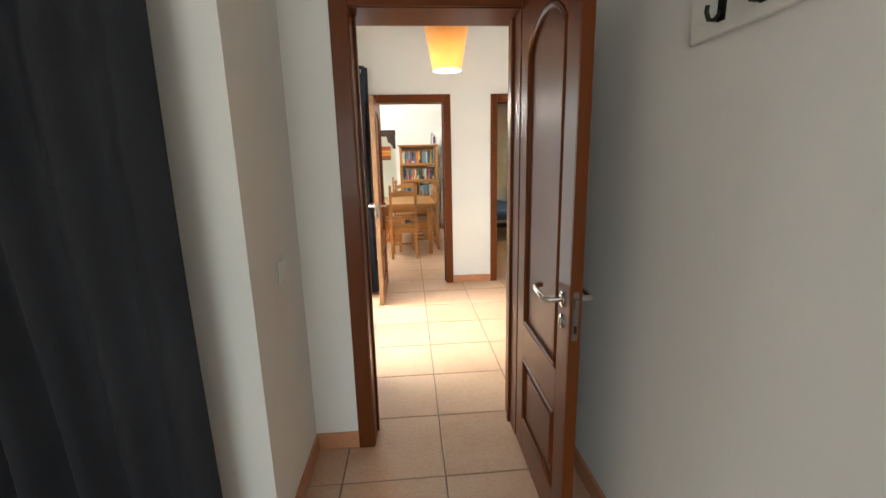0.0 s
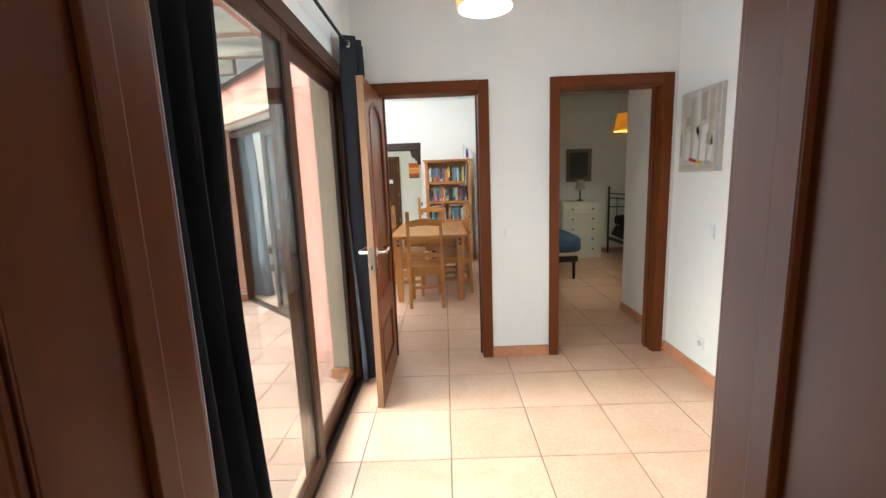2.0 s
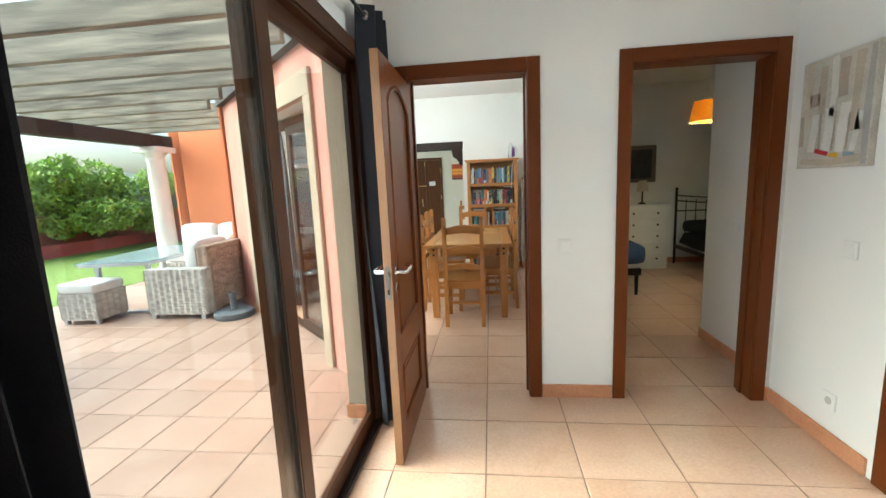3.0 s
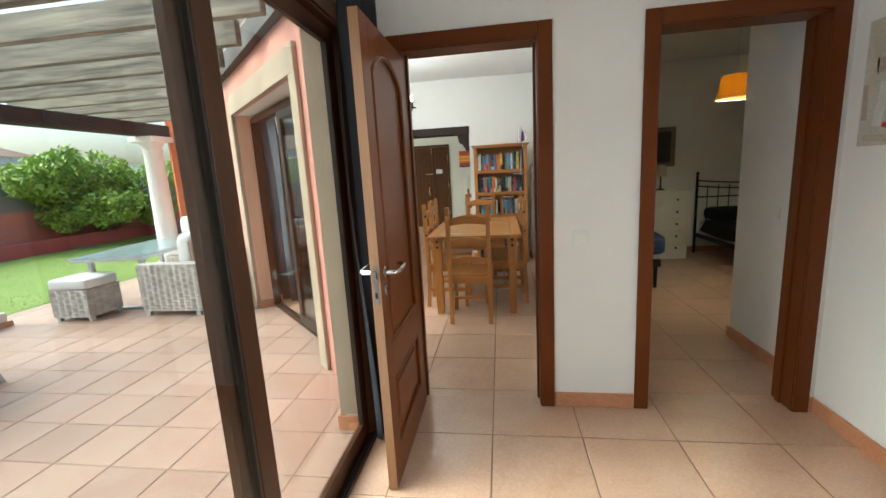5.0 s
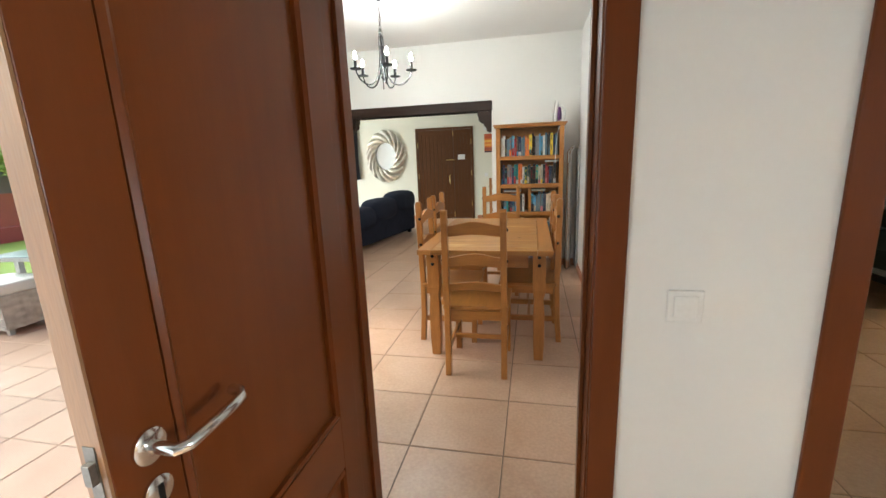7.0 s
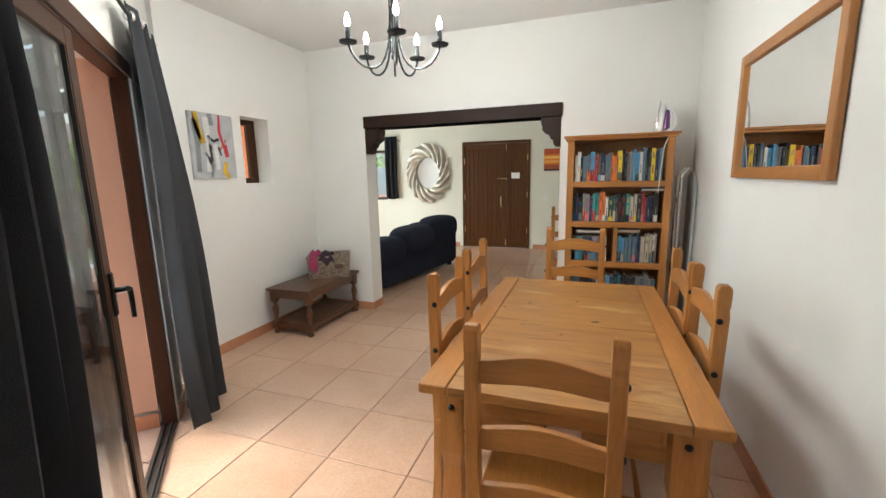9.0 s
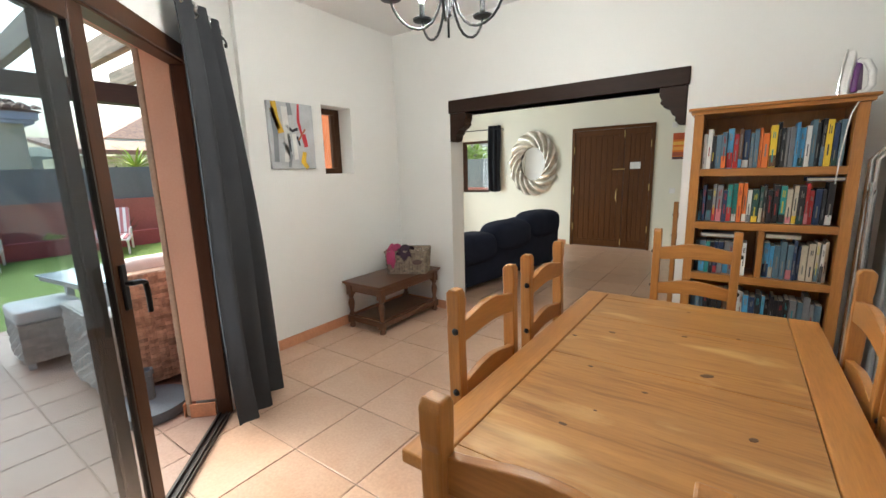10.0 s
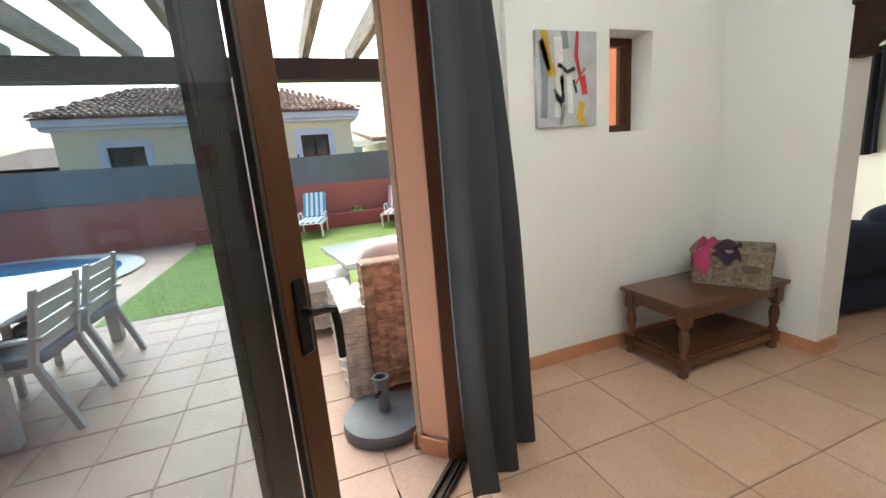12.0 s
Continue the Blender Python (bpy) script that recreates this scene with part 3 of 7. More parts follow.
def panel_door(name, m, label, width=0.70, height=1.965, thick=0.04, edge=DOOR_EDGE, grip=0.978, knuckle=0.006):
    """A leaf hinged at x = 0, running along +x, its faces at y = 0 and y = -thick."""
    d = thing(name, m, label, "door")
    st, rail0, mid0, mid1 = 0.105, 0.17, 0.49, 0.65
    top = 1.90
    # frame of stiles and rails
    part("stile", box(0, -thick, 0.008, st, 0, height), DOOR_Z, d, bevel=0.002)
    part("stile", box(width - st, -thick, 0.008, width - 0.004, 0, height), DOOR_Z, d, bevel=0.002)
    part("edge_strip", box(width - 0.004, -thick + 0.001, 0.008, width, -0.001, height), edge, d)
    part("bottom_rail", box(st, -thick, 0.008, width - st, 0, rail0), DOOR_X, d)
    part("middle_rail", box(st, -thick, mid0, width - st, 0, mid1), DOOR_X, d)
    arch = [(st, height), (st, top - 0.12)]
    n = 14
    for k in range(n + 1):
        a = math.pi * k / n
        arch.append((st + (width - 2 * st) * k / n, top - 0.12 + 0.10 * math.sin(a) ** 0.7))
    arch += [(width - st, top - 0.12), (width - st, height)]
    part("arched_rail", Shape().prism(arch[::-1], -thick, 0, "y"), DOOR_X, d)
    # sunk panels with raised fields and mouldings
    part("upper_panel", box(st, -thick + 0.012, mid1, width - st, -0.012, top), DOOR_Z, d)
    part("lower_panel", box(st, -thick + 0.012, rail0, width - st, -0.012, mid0), DOOR_Z, d)
    for y in (-0.006, -thick + 0.006):
        s = Shape()
        inset = [(st + 0.012, mid1 + 0.012), (width - st - 0.012, mid1 + 0.012)]
        curve = [(st + 0.012 + (width - 2 * st - 0.024) * k / n, top - 0.132 + 0.10 * math.sin(math.pi * k / n) ** 0.7) for k in range(n, -1, -1)]
        loop = inset + curve
        s.tube([(p[0], y, p[1]) for p in loop + loop[:1]], 0.011, 6)
        part("moulding", s, DOOR_Z, d, "rounded panel moulding", smooth=True)
        s = Shape()
        loop = [(st + 0.012, rail0 + 0.012), (width - st - 0.012, rail0 + 0.012), (width - st - 0.012, mid0 - 0.012), (st + 0.012, mid0 - 0.012)]
        s.tube([(p[0], y, p[1]) for p in loop + loop[:1]], 0.011, 6)
        part("moulding", s, DOOR_Z, d, "rounded panel moulding", smooth=True)
        f = -0.005 if y > -thick / 2 else -thick + 0.005
        g = -0.014 if y > -thick / 2 else -thick + 0.014
        part("raised_field", box(st + 0.055, min(f, g), rail0 + 0.055, width - st - 0.055, max(f, g), mid0 - 0.055), DOOR_Z, d, bevel=0.006)
    # lever handles, lock case and keyhole
    hx, hz = width - 0.058, grip
    for y, w in ((0.0, 1), (-thick, -1)):
        h = part("handle", Shape().tube([(hx, y, hz), (hx, y + w * 0.05, hz), (hx - 0.012, y + w * 0.058, hz), (hx - 0.10, y + w * 0.058, hz + 0.004), (hx - 0.125, y + w * 0.056, hz + 0.006), (hx - 0.138, y + w * 0.044, hz + 0.008), (hx - 0.140, y + w * 0.025, hz + 0.008)], 0.0095, 10), CHROME, d, "curved chrome lever handle", smooth=True)
        part("rose", Shape().lathe([(0.026, 0), (0.026, 0.006), (0.02, 0.009)], 18, pose(hx, y, hz, -90 * w)), CHROME, h, smooth=True)
        k = part("keyhole_plate", Shape().lathe([(0.024, 0), (0.024, 0.005), (0.018, 0.008)], 18, pose(hx, y, hz - 0.075, -90 * w)), CHROME, d, "chrome keyhole plate", smooth=True)
        part("keyhole", box(hx - 0.004, min(y + w * 0.0082, y + w * 0.0095), hz - 0.09, hx + 0.004, max(y + w * 0.0082, y + w * 0.0095), hz - 0.062), BLACK, k)
    lock = part("lock_plate", box(width, -thick / 2 - 0.009, hz - 0.12, width + 0.0015, -thick / 2 + 0.009, hz + 0.04), DULL_STEEL, d, "dull steel lock plate")
    part("latch", box(width, -thick / 2 - 0.006, hz - 0.012, width + 0.010, -thick / 2 + 0.006, hz + 0.018), DULL_STEEL, lock)
    part("bolt_hole", box(width + 0.0025, -thick / 2 - 0.005, hz - 0.095, width + 0.0035, -thick / 2 + 0.005, hz - 0.07), BLACK, lock)
    for z in (0.22, 1.0, 1.75):
        part("hinge", Shape().lathe([(0.007, 0), (0.007, 0.09)], 10, pose(-0.004, knuckle, z)), BRASS, d, "brass hinge", smooth=True)
    return d


panel_door("door_1", pose(0.716, 2.850, 0, 0, 0, -90.6), "open red-brown panelled wooden door with chrome lever", 0.635, edge=DOOR_Z, grip=0.925)
panel_door("door_2", pose(-0.106, 5.642, 0, 0, 0, -90.0), "open red-brown panelled wooden door in front of a curtain", 0.712, knuckle=-0.046)

# ---- sliding doors, windows, curtains ----


def glazed_leaf(name, parent, u0, u1, v, z0, z1, m, stile=0.078, frame_mat=ALU, glass=None):
    """One sliding leaf: frame of stiles and rails round a pane; u along, v its middle."""
    t = 0.014
    leaf = part(name, Shape().box(u0, v - t, z0, u0 + stile, v + t, z1, m).box(u1 - stile, v - t, z0, u1, v + t, z1, m).box(u0 + stile, v - t, z0, u1 - stile, v + t, z0 + 0.09, m).box(u0 + stile, v - t, z1 - 0.075, u1 - stile, v + t, z1, m), frame_mat, parent, bevel=0.003)
    part("gasket", Shape().box(u0 + stile - 0.001, v - 0.011, z0 + 0.085, u0 + stile + 0.009, v + 0.011, z1 - 0.07, m).box(u1 - stile - 0.009, v - 0.011, z0 + 0.085, u1 - stile + 0.001, v + 0.011, z1 - 0.07, m), ALU_DARK, leaf)
    g = part("pane", Shape().box(u0 + stile, v - 0.004, z0 + 0.09, u1 - stile, v + 0.004, z1 - 0.075, m), glass or GLASS, leaf, "clear glass pane")
    g.visible_shadow = False
    return leaf


def slider(k, label, u0, u1, v, head, m, leaves, outer=ALU, glass=None):
    d = thing("sliding_door_%d" % k, Matrix(), label, "sliding door")
    w = 0.037
    for u in (u0, u1 - 0.04):
        part("jamb", Shape().box(u, v - w, 0, u + 0.04, v + w, head, m), ALU, d, bevel=0.003)
    part("head_rail", Shape().box(u0 + 0.05, v - w, head - 0.055, u1 - 0.05, v + w, head, m), ALU, d, bevel=0.003)
    part("inner_trim", Shape().box(u0 - 0.03, v + w, head - 0.045, u1 + 0.03, v + w + 0.012, head + 0.035, m), ALU, d, bevel=0.003)
    part("track", Shape().box(u0 + 0.05, v - w, 0, u1 - 0.05, v + w, 0.012, m).box(u0 + 0.05, v - 0.022, 0.012, u1 - 0.05, v - 0.014, 0.026, m).box(u0 + 0.05, v + 0.014, 0.012, u1 - 0.05, v + 0.022, 0.026, m).box(u0 + 0.05, v + w - 0.006, 0.012, u1 - 0.05, v + w, 0.022, m), ALU_DARK, d)
    for a, b, side in leaves:
        glazed_leaf("leaf", d, a, b, v + side * 0.018, 0.022, head - 0.05, m, frame_mat=ALU if side > 0 else outer, glass=glass or GLASS)
    return d


def pull(parent, m):
    """A black patio door handle on a plate; m: its pose, with y out of the leaf."""
    h = part("handle", Shape().tube([(0, 0, 0), (0, 0.035, 0), (0.02, 0.046, 0), (0.05, 0.048, -0.01), (0.058, 0.048, -0.05), (0.058, 0.048, -0.13)], [0.011, 0.011, 0.011, 0.010, 0.010, 0.009], 8), BLACK, parent, "black lever handle", smooth=True, m=m)
    part("handle_plate", Shape().box(-0.016, 0, -0.10, 0.016, 0.011, 0.07), BLACK, h, bevel=0.004)
    return h


slider(1, "brown framed sliding glass doors to a patio", 3.2, 5.37, -0.352, 2.08, SWAP, ((3.25, 4.42, 1), (4.30, 5.32, -1)))
VD = cc(5.435)
sd = slider(2, "half open brown framed sliding patio door", 5.02, 6.93, VD, 2.03, DIAG, ((5.07, 6.11, 1), (5.07, 6.03, -1)), ALU_DARK, GLASS_BLUE)
pull(sd, DIAG @ pose(6.072, VD + 0.033, 1.03))
slider(3, "brown framed sliding door behind a curtain", -2.4, -0.62, 2.40, 2.1, None, ((-2.35, -1.45, 1), (-1.55, -0.67, -1)))
# assumed doors, out of view, in the opening that holds the living room fill
slider(4, "brown framed sliding doors added unseen to the living room", 11.0, 13.0, -5.0, 2.1, SWAP, ((11.05, 12.05, 1), (11.95, 12.95, -1)))


def small_window(k, label, axis, u0, u1, z0, z1, v, handle=None, mullion=False):
    m = SWAP if axis == "y" else None
    w = thing("window_%d" % k, Matrix(), label, "window")
    w["kind"] = "structure"
    f = 0.05
    part("window_frame", Shape().box(u0, v, z0, u0 + f, v + 0.05, z1, m).box(u1 - f, v, z0, u1, v + 0.05, z1, m).box(u0 + f, v, z0, u1 - f, v + 0.05, z0 + f, m).box(u0 + f, v, z1 - f, u1 - f, v + 0.05, z1, m), ALU, w, bevel=0.004)
    part("sash", Shape().box(u0 + f, v + 0.008, z0 + f, u0 + f + 0.04, v + 0.042, z1 - f, m).box(u1 - f - 0.04, v + 0.008, z0 + f, u1 - f, v + 0.042, z1 - f, m), ALU, w, bevel=0.003)
    g = part("pane", Shape().box(u0 + f + 0.03, v + 0.02, z0 + f, u1 - f - 0.03, v + 0.026, z1 - f, m), GLASS, w, "clear glass pane")
    g.visible_shadow = False
    return w


w1 = small_window(1, "small brown window in a deep plaster opening", "y", 8.925, 9.255, 1.409, 1.987, -2.90)
part("window_handle", Shape().tube([(-2.85, 9.02, 1.70), (-2.82, 9.02, 1.70), (-2.815, 9.02, 1.69), (-2.815, 9.02, 1.60)], 0.009, 6), BLACK, w1, smooth=True)
small_window(2, "brown framed living room window", "x", -4.62, -3.92, 0.95, 2.0, 14.2)
# no known window: added where the bathroom fill lamp sits
small_window(4, "bathroom window", "y", 3.9, 4.7, 1.1, 2.0, 3.74)
# invented window, never in view, that goes with the bedroom's fill lamp
small_window(5, "wide bedroom window", "x", -1.75, 0.25, 0.8, 2.1, -2.30)


def curtain(label, m, width, z0, z1, folds, depth, mat=CURTAIN, spread=1.0, seed=0, eyelets=True, drift=0.0, lean=0.0, flare=0.0):
    """A pleated curtain along local x with steel eyelets at its head; spread widens it towards the floor."""
    c = thing("curtain", m, label, "curtain")
    rnd = random.Random(seed)
    ph = [rnd.uniform(0, 6.28) for _ in range(6)]

    def wave(u, v):
        k = 1 + (spread - 1) * (1 - v)
        x = (u - 0.5) * width * k + drift * (1 - v) + 0.012 * math.sin(9 * u + ph[0] + 3 * v)
        y = depth * math.sin(2 * math.pi * folds * u + ph[1] * 0.2 + 0.5 * math.sin(3 * v + ph[2])) * (0.75 + 0.35 * math.sin(4 * u + ph[3])) * (0.85 + (0.3 + flare) * (1 - v)) + 0.02 * math.sin(5 * v + ph[4] + 2 * u) - lean * (1 - v)
        return x, y

    n, h = int(folds * 12), 26
    s = Shape()
    rows = []
    for j in range(h + 1):
        v = j / h
        z = z0 + (z1 - z0) * v + (0.010 * math.sin(20 * 1) if j == 0 else 0)
        front, back = [], []
        for i in range(n + 1):
            x, y = wave(i / n, v)
            e = 0.014 * math.sin(6 * i / n + ph[5]) if j == 0 else 0
            front.append((x, y - 0.003, z + e)), back.append((x, y + 0.003, z + e))
        rows.append(front + back[::-1])
    w = len(rows[0])
    s.add([p for r in rows for p in r], [(j * w + i, j * w + (i + 1) % w, (j + 1) * w + (i + 1) % w, (j + 1) * w + i) for j in range(h) for i in range(w)] + [tuple(range(w))[::-1], tuple(range(h * w, h * w + w))])
    part("cloth", s, mat, c, smooth=True)
    if eyelets:
        for k in range(int(folds * 2)):
            u = (k + 0.5) / (folds * 2)
            x, y = wave(u, 1.0)
            r = Shape()
            r.grid(lambda a, b: (x + 0.004 * math.cos(b * 6.2832), y + (0.021 + 0.006 * math.cos(b * 6.2832)) * math.cos(a * 6.2832), z1 - 0.05 + (0.021 + 0.006 * math.cos(b * 6.2832)) * math.sin(a * 6.2832)), 16, 6, True)
            part("eyelet", r, CHROME, c, "steel curtain eyelet", smooth=True)
    return c


def rod(label, a, b, brackets, hooked=False):
    a, b = Vector(a), Vector(b)
    d = (b - a).normalized()
    r = thing("curtain_rod", Matrix.Translation(a), label, "curtain rod")
    part("pole", Shape().tube([(0, 0, 0), tuple(b - a)], 0.009, 10), BLACK, r, smooth=True)
    for end, w in ((Vector((0, 0, 0)), -1), (b - a, 1)):
        q = [end + d * w * 0.0, end + d * w * 0.03, end + d * w * 0.05 + Vector((0, 0, -0.012)), end + d * w * 0.045 + Vector((0, 0, -0.035)), end + d * w * 0.025 + Vector((0, 0, -0.04)), end + d * w * 0.018 + Vector((0, 0, -0.022))]
        part("finial", Shape().tube([tuple(p) for p in q], 0.006, 8), BLACK, r, smooth=True)
    for at, out in brackets:
        p = Vector(at) - a
        part("bracket", Shape().tube([tuple(p), tuple(p + Vector(out))], 0.007, 8), BLACK, r)
    return r


rod("black metal curtain rod over the hall doors", (-0.255, 3.17, 2.235), (-0.255, 5.52, 2.235), [((-0.255, 3.22, 2.235), (-0.095, 0, 0))])
curtain("charcoal eyelet curtain gathered beside hall doors", pose(-0.235, 3.415, 0, 0, 0, 90), 0.25, 0.02, 2.29, 4, 0.055, seed=3, spread=1.28, drift=0.035)
curtain("grey eyelet curtain gathered behind an open door", pose(-0.262, 5.40, 0, 0, 0, 90), 0.30, 0.02, 2.29, 3, 0.062, CURTAIN, seed=5, spread=1.0)
DV = cc(5.60)
pa, pb = DIAG @ Vector((4.75, DV, 2.225)), DIAG @ Vector((7.31, DV, 2.225))
out = DIAG.to_3x3() @ Vector((0, C_IN - DV + 0.002, 0))
rod("black metal curtain rod over the patio door", pa, pb, [(DIAG @ Vector((7.27, DV, 2.225)), out), (DIAG @ Vector((4.85, DV, 2.225)), out)])
q = DIAG @ Vector((6.94, DV, 0))
curtain("grey eyelet curtain drawn beside the patio door", pose(q.x, q.y, 0, 0, 0, 135), 0.57, 0.02, 2.275, 3, 0.05, CURTAIN_GREY, spread=0.88, seed=8, drift=-0.025, lean=0.09, flare=0.9)
q = DIAG @ Vector((5.035, DV, 0))
curtain("charcoal eyelet curtain drawn beside the patio door", pose(q.x, q.y, 0, 0, 0, 135), 0.46, 0.02, 2.275, 4, 0.05, CURTAIN, spread=1.05, seed=9)
curtain("charcoal curtain hanging beside a bedroom doorway", pose(-0.90, 2.16, 0), 0.92, 0.02, 2.30, 6, 0.055, CURTAIN, spread=1.05, seed=12)
rod("black metal curtain rod in the first bedroom", (-2.6, 2.16, 2.235), (-0.42, 2.16, 2.235), [((-0.5, 2.16, 2.235), (0, 0.14, 0))])
curtain("dark green curtain beside the living room window", pose(-3.76, 13.99, 0), 0.27, 0.97, 2.26, 3, 0.035, CURTAIN, seed=14, spread=1.15)
rod("black metal curtain rod in the living room", (-4.8, 13.99, 2.19), (-3.60, 13.99, 2.19), [((-3.66, 13.99, 2.19), (0, 0.088, 0))])

# ---- dining room ----


def ladder_chair(m, label, group="chairs round the dining table"):
    """Pine ladder-back chair; its back stands at y = 0, the seat reaches to +y."""
    c = thing("dining_chair", m, label, "chair", group)
    for x in (-0.177, 0.177):
        s = Shape()
        prof = [(0.0, -0.02), (0.21, -0.005), (0.45, 0.0), (0.80, -0.006), (0.96, -0.010), (0.985, -0.010), (1.00, -0.010), (1.055, -0.011), (1.068, -0.011)]
        a = [(y - 0.017 - 0.003 * (0.6 < z < 0.97) - 0.003 * (0.99 < z < 1.06) + 0.006 * (z > 1.06), z) for z, y in prof]
        b = [(y + 0.022 + 0.002 * (0.99 < z < 1.06) - 0.006 * (z > 1.06), z) for z, y in prof]
        s.prism(a[::-1] + b, x - 0.019, x + 0.019, "x")
        leg = part("back_post", s, PINE_Z, c, bevel=0.004)
        for z in (0.945, 0.755):
            part("nail_head", Shape().lathe([(0.011, 0), (0.010, 0.004), (0.005, 0.008)], 10, pose(x + (0.019 if x > 0 else -0.019), 0.0, z, 0, 90 if x > 0 else -90)), BLACK, leg, "black iron nail head", smooth=True)
    for z, h in ((0.905, 0.09), (0.715, 0.085), (0.565, 0.06)):
        n = 12
        top = [(-0.16 + 0.32 * k / n, z + h * 0.72 + h * 0.28 * math.sin(math.pi * k / n) ** 1.5) for k in range(n + 1)]
        low = [(-0.16 + 0.32 * k / n, z + h * 0.14 * math.sin(math.pi * k / n) ** 1.5) for k in range(n + 1)]
        part("back_slat", Shape().prism(low + top[::-1], -0.010, 0.012, "y"), PINE_X, c, bevel=0.003)
    part("seat", box(-0.205, 0.0, 0.435, 0.205, 0.42, 0.462), PINE_Y, c, bevel=0.008)
    for x0, y0, x1, y1 in ((-0.16, 0.385, 0.16, 0.405), (-0.16, 0.0, 0.16, 0.018)):
        part("apron", box(x0, y0, 0.375, x1, y1, 0.435), PINE_X, c, bevel=0.002)
    for x in (-0.186, 0.168):
        part("side_apron", box(x, 0.022, 0.375, x + 0.018, 0.385, 0.435), PINE_Y, c, bevel=0.002)
        part("stretcher", box(x, 0.016, 0.16, x + 0.018, 0.375, 0.20), PINE_Y, c, bevel=0.003)
    for x in (-0.177, 0.177):
        s = Shape()
        s.prism([(0.362, 0), (0.400, 0), (0.408, 0.25), (0.405, 0.435), (0.367, 0.435), (0.370, 0.25)], x - 0.02, x + 0.02, "x")
        part("front_leg", s, PINE_Z, c, bevel=0.004)
    part("cross_stretcher", box(-0.168, 0.19, 0.165, 0.168, 0.21, 0.197), PINE_X, c, bevel=0.003)
    return c


TX0, TX1, TY0, TY1, TZ = -0.322, 0.556, 7.14, 8.60, 0.785
t = thing("dining_table", pose(0, 0, 0), "rustic honey pine dining table with knotty boards", "table")
part("side_board", box(TX0, TY0, TZ - 0.034, TX0 + 0.095, TY1, TZ), PINE_Y, t, bevel=0.005)
part("side_board", box(TX1 - 0.095, TY0, TZ - 0.034, TX1, TY1, TZ), PINE_Y, t, bevel=0.005)
ys = [TY0, 7.225, 7.82, 8.24, 8.515, TY1]
KNOTS = ((-0.05, 7.43, 9), (0.09, 7.69, 7), (0.225, 7.885, 16), (-0.09, 8.09, 11), (-0.20, 7.99, 8), (-0.08, 7.77, 7), (0.0, 7.53, 4), (0.14, 8.18, 8), (0.127, 8.48, 6), (0.33, 7.60, 9), (0.30, 8.25, 6), (0.38, 7.12, 5))
for a, b in zip(ys, ys[1:]):
    bd = part("top_board", box(TX0 + 0.098, a + 0.0008, TZ - 0.033, TX1 - 0.098, b - 0.0008, TZ - 0.001), TABLE_TOP, t, bevel=0.002)
    for kx, ky, mm in [k for k in KNOTS if a < k[1] < b]:
        r = mm * 0.001
        part("knot", Shape().lathe([(r, 0), (r * 0.6, 0.0005)], 11, pose(kx, ky, TZ - 0.0009, 0, 0, kx * 150) @ Matrix.Diagonal((1.25, 0.62 + 0.3 * (ky % 0.2) / 0.2, 1, 1))), KNOT, bd)
for x0, x1 in ((TX0 + 0.085, TX1 - 0.085),):
    for y in (TY0 + 0.10, TY1 - 0.125):
        part("end_apron", box(x0 + 0.07, y, TZ - 0.135, x1 - 0.07, y + 0.022, TZ - 0.034), PINE_X, t, bevel=0.002)
for x in (TX0 + 0.05, TX1 - 0.072):
    part("side_apron", box(x, TY0 + 0.16, TZ - 0.135, x + 0.022, TY1 - 0.16, TZ - 0.034), PINE_Y, t, bevel=0.002)
for x in (TX0 + 0.085, TX1 - 0.085):
    for y in (TY0 + 0.12, TY1 - 0.12):
        h = 0.042
        s = Shape()
        s.add([(x + sx * w, y + sy * w, z) for z, w in ((0, 0.030), (0.12, 0.036), (0.34, 0.037), (0.44, 0.031), (0.50, 0.042), (TZ - 0.035, 0.042)) for sx, sy in ((-1, -1), (1, -1), (1, 1), (-1, 1))],
              [(3, 2, 1, 0), (20, 21, 22, 23)] + [(4 * j + k, 4 * j + (k + 1) % 4, 4 * j + 4 + (k + 1) % 4, 4 * j + 4 + k) for j in range(5) for k in range(4)])
        leg = part("leg", s, PINE_Z, t, bevel=0.004)
        for z in (TZ - 0.06, TZ - 0.115):
            for w in (-1, 1):
                part("nail_head", Shape().lathe([(0.012, 0), (0.011, 0.004), (0.005, 0.009)], 10, pose(x, y + w * 0.042, z, 90 if w < 0 else -90)), BLACK, leg, "black iron nail head", smooth=True)

ch = ladder_chair(pose(0.083, 6.985, 0), "honey pine ladder-back chair at the table's end")
for m in (pose(-0.378, 7.65, 0, 0, 0, -90), pose(-0.40, 8.20, 0, 0, 0, -90), pose(0.603, 7.735, 0, 0, 0, 90), pose(0.592, 8.10, 0, 0, 0, 90), pose(0.10, 8.98, 0, 0, 0, 180), pose(-0.02, 10.9, 0)):
    c = copy_thing(ch, m)
    c["label"] = "honey pine ladder-back chair pushed against the dining table"
c["label"], c["group"] = "pine ladder-back chair standing in the living room", ""

# bookcase
b = thing("bookcase", pose(0, 0, 0), "tall pine bookcase full of paperback books", "bookcase")
BX0, BX1, BY0, BY1 = 0.005, 0.765, 9.525, 9.845
for x in (BX0, BX1 - 0.05):
    part("side_panel", box(x, BY0, 0, x + 0.05, BY1, 1.69), PINE_Z, b, bevel=0.003)
part("back_panel", box(BX0 + 0.05, BY1 - 0.012, 0.05, BX1 - 0.05, BY1 - 0.002, 1.69), PINE_Z, b)
part("cornice", Shape().box(BX0 - 0.015, BY0 - 0.02, 1.69, BX1 + 0.015, BY1, 1.712).box(BX0 - 0.03, BY0 - 0.035, 1.712, BX1 + 0.03, BY1, 1.728), PINE_X, b, bevel=0.004)
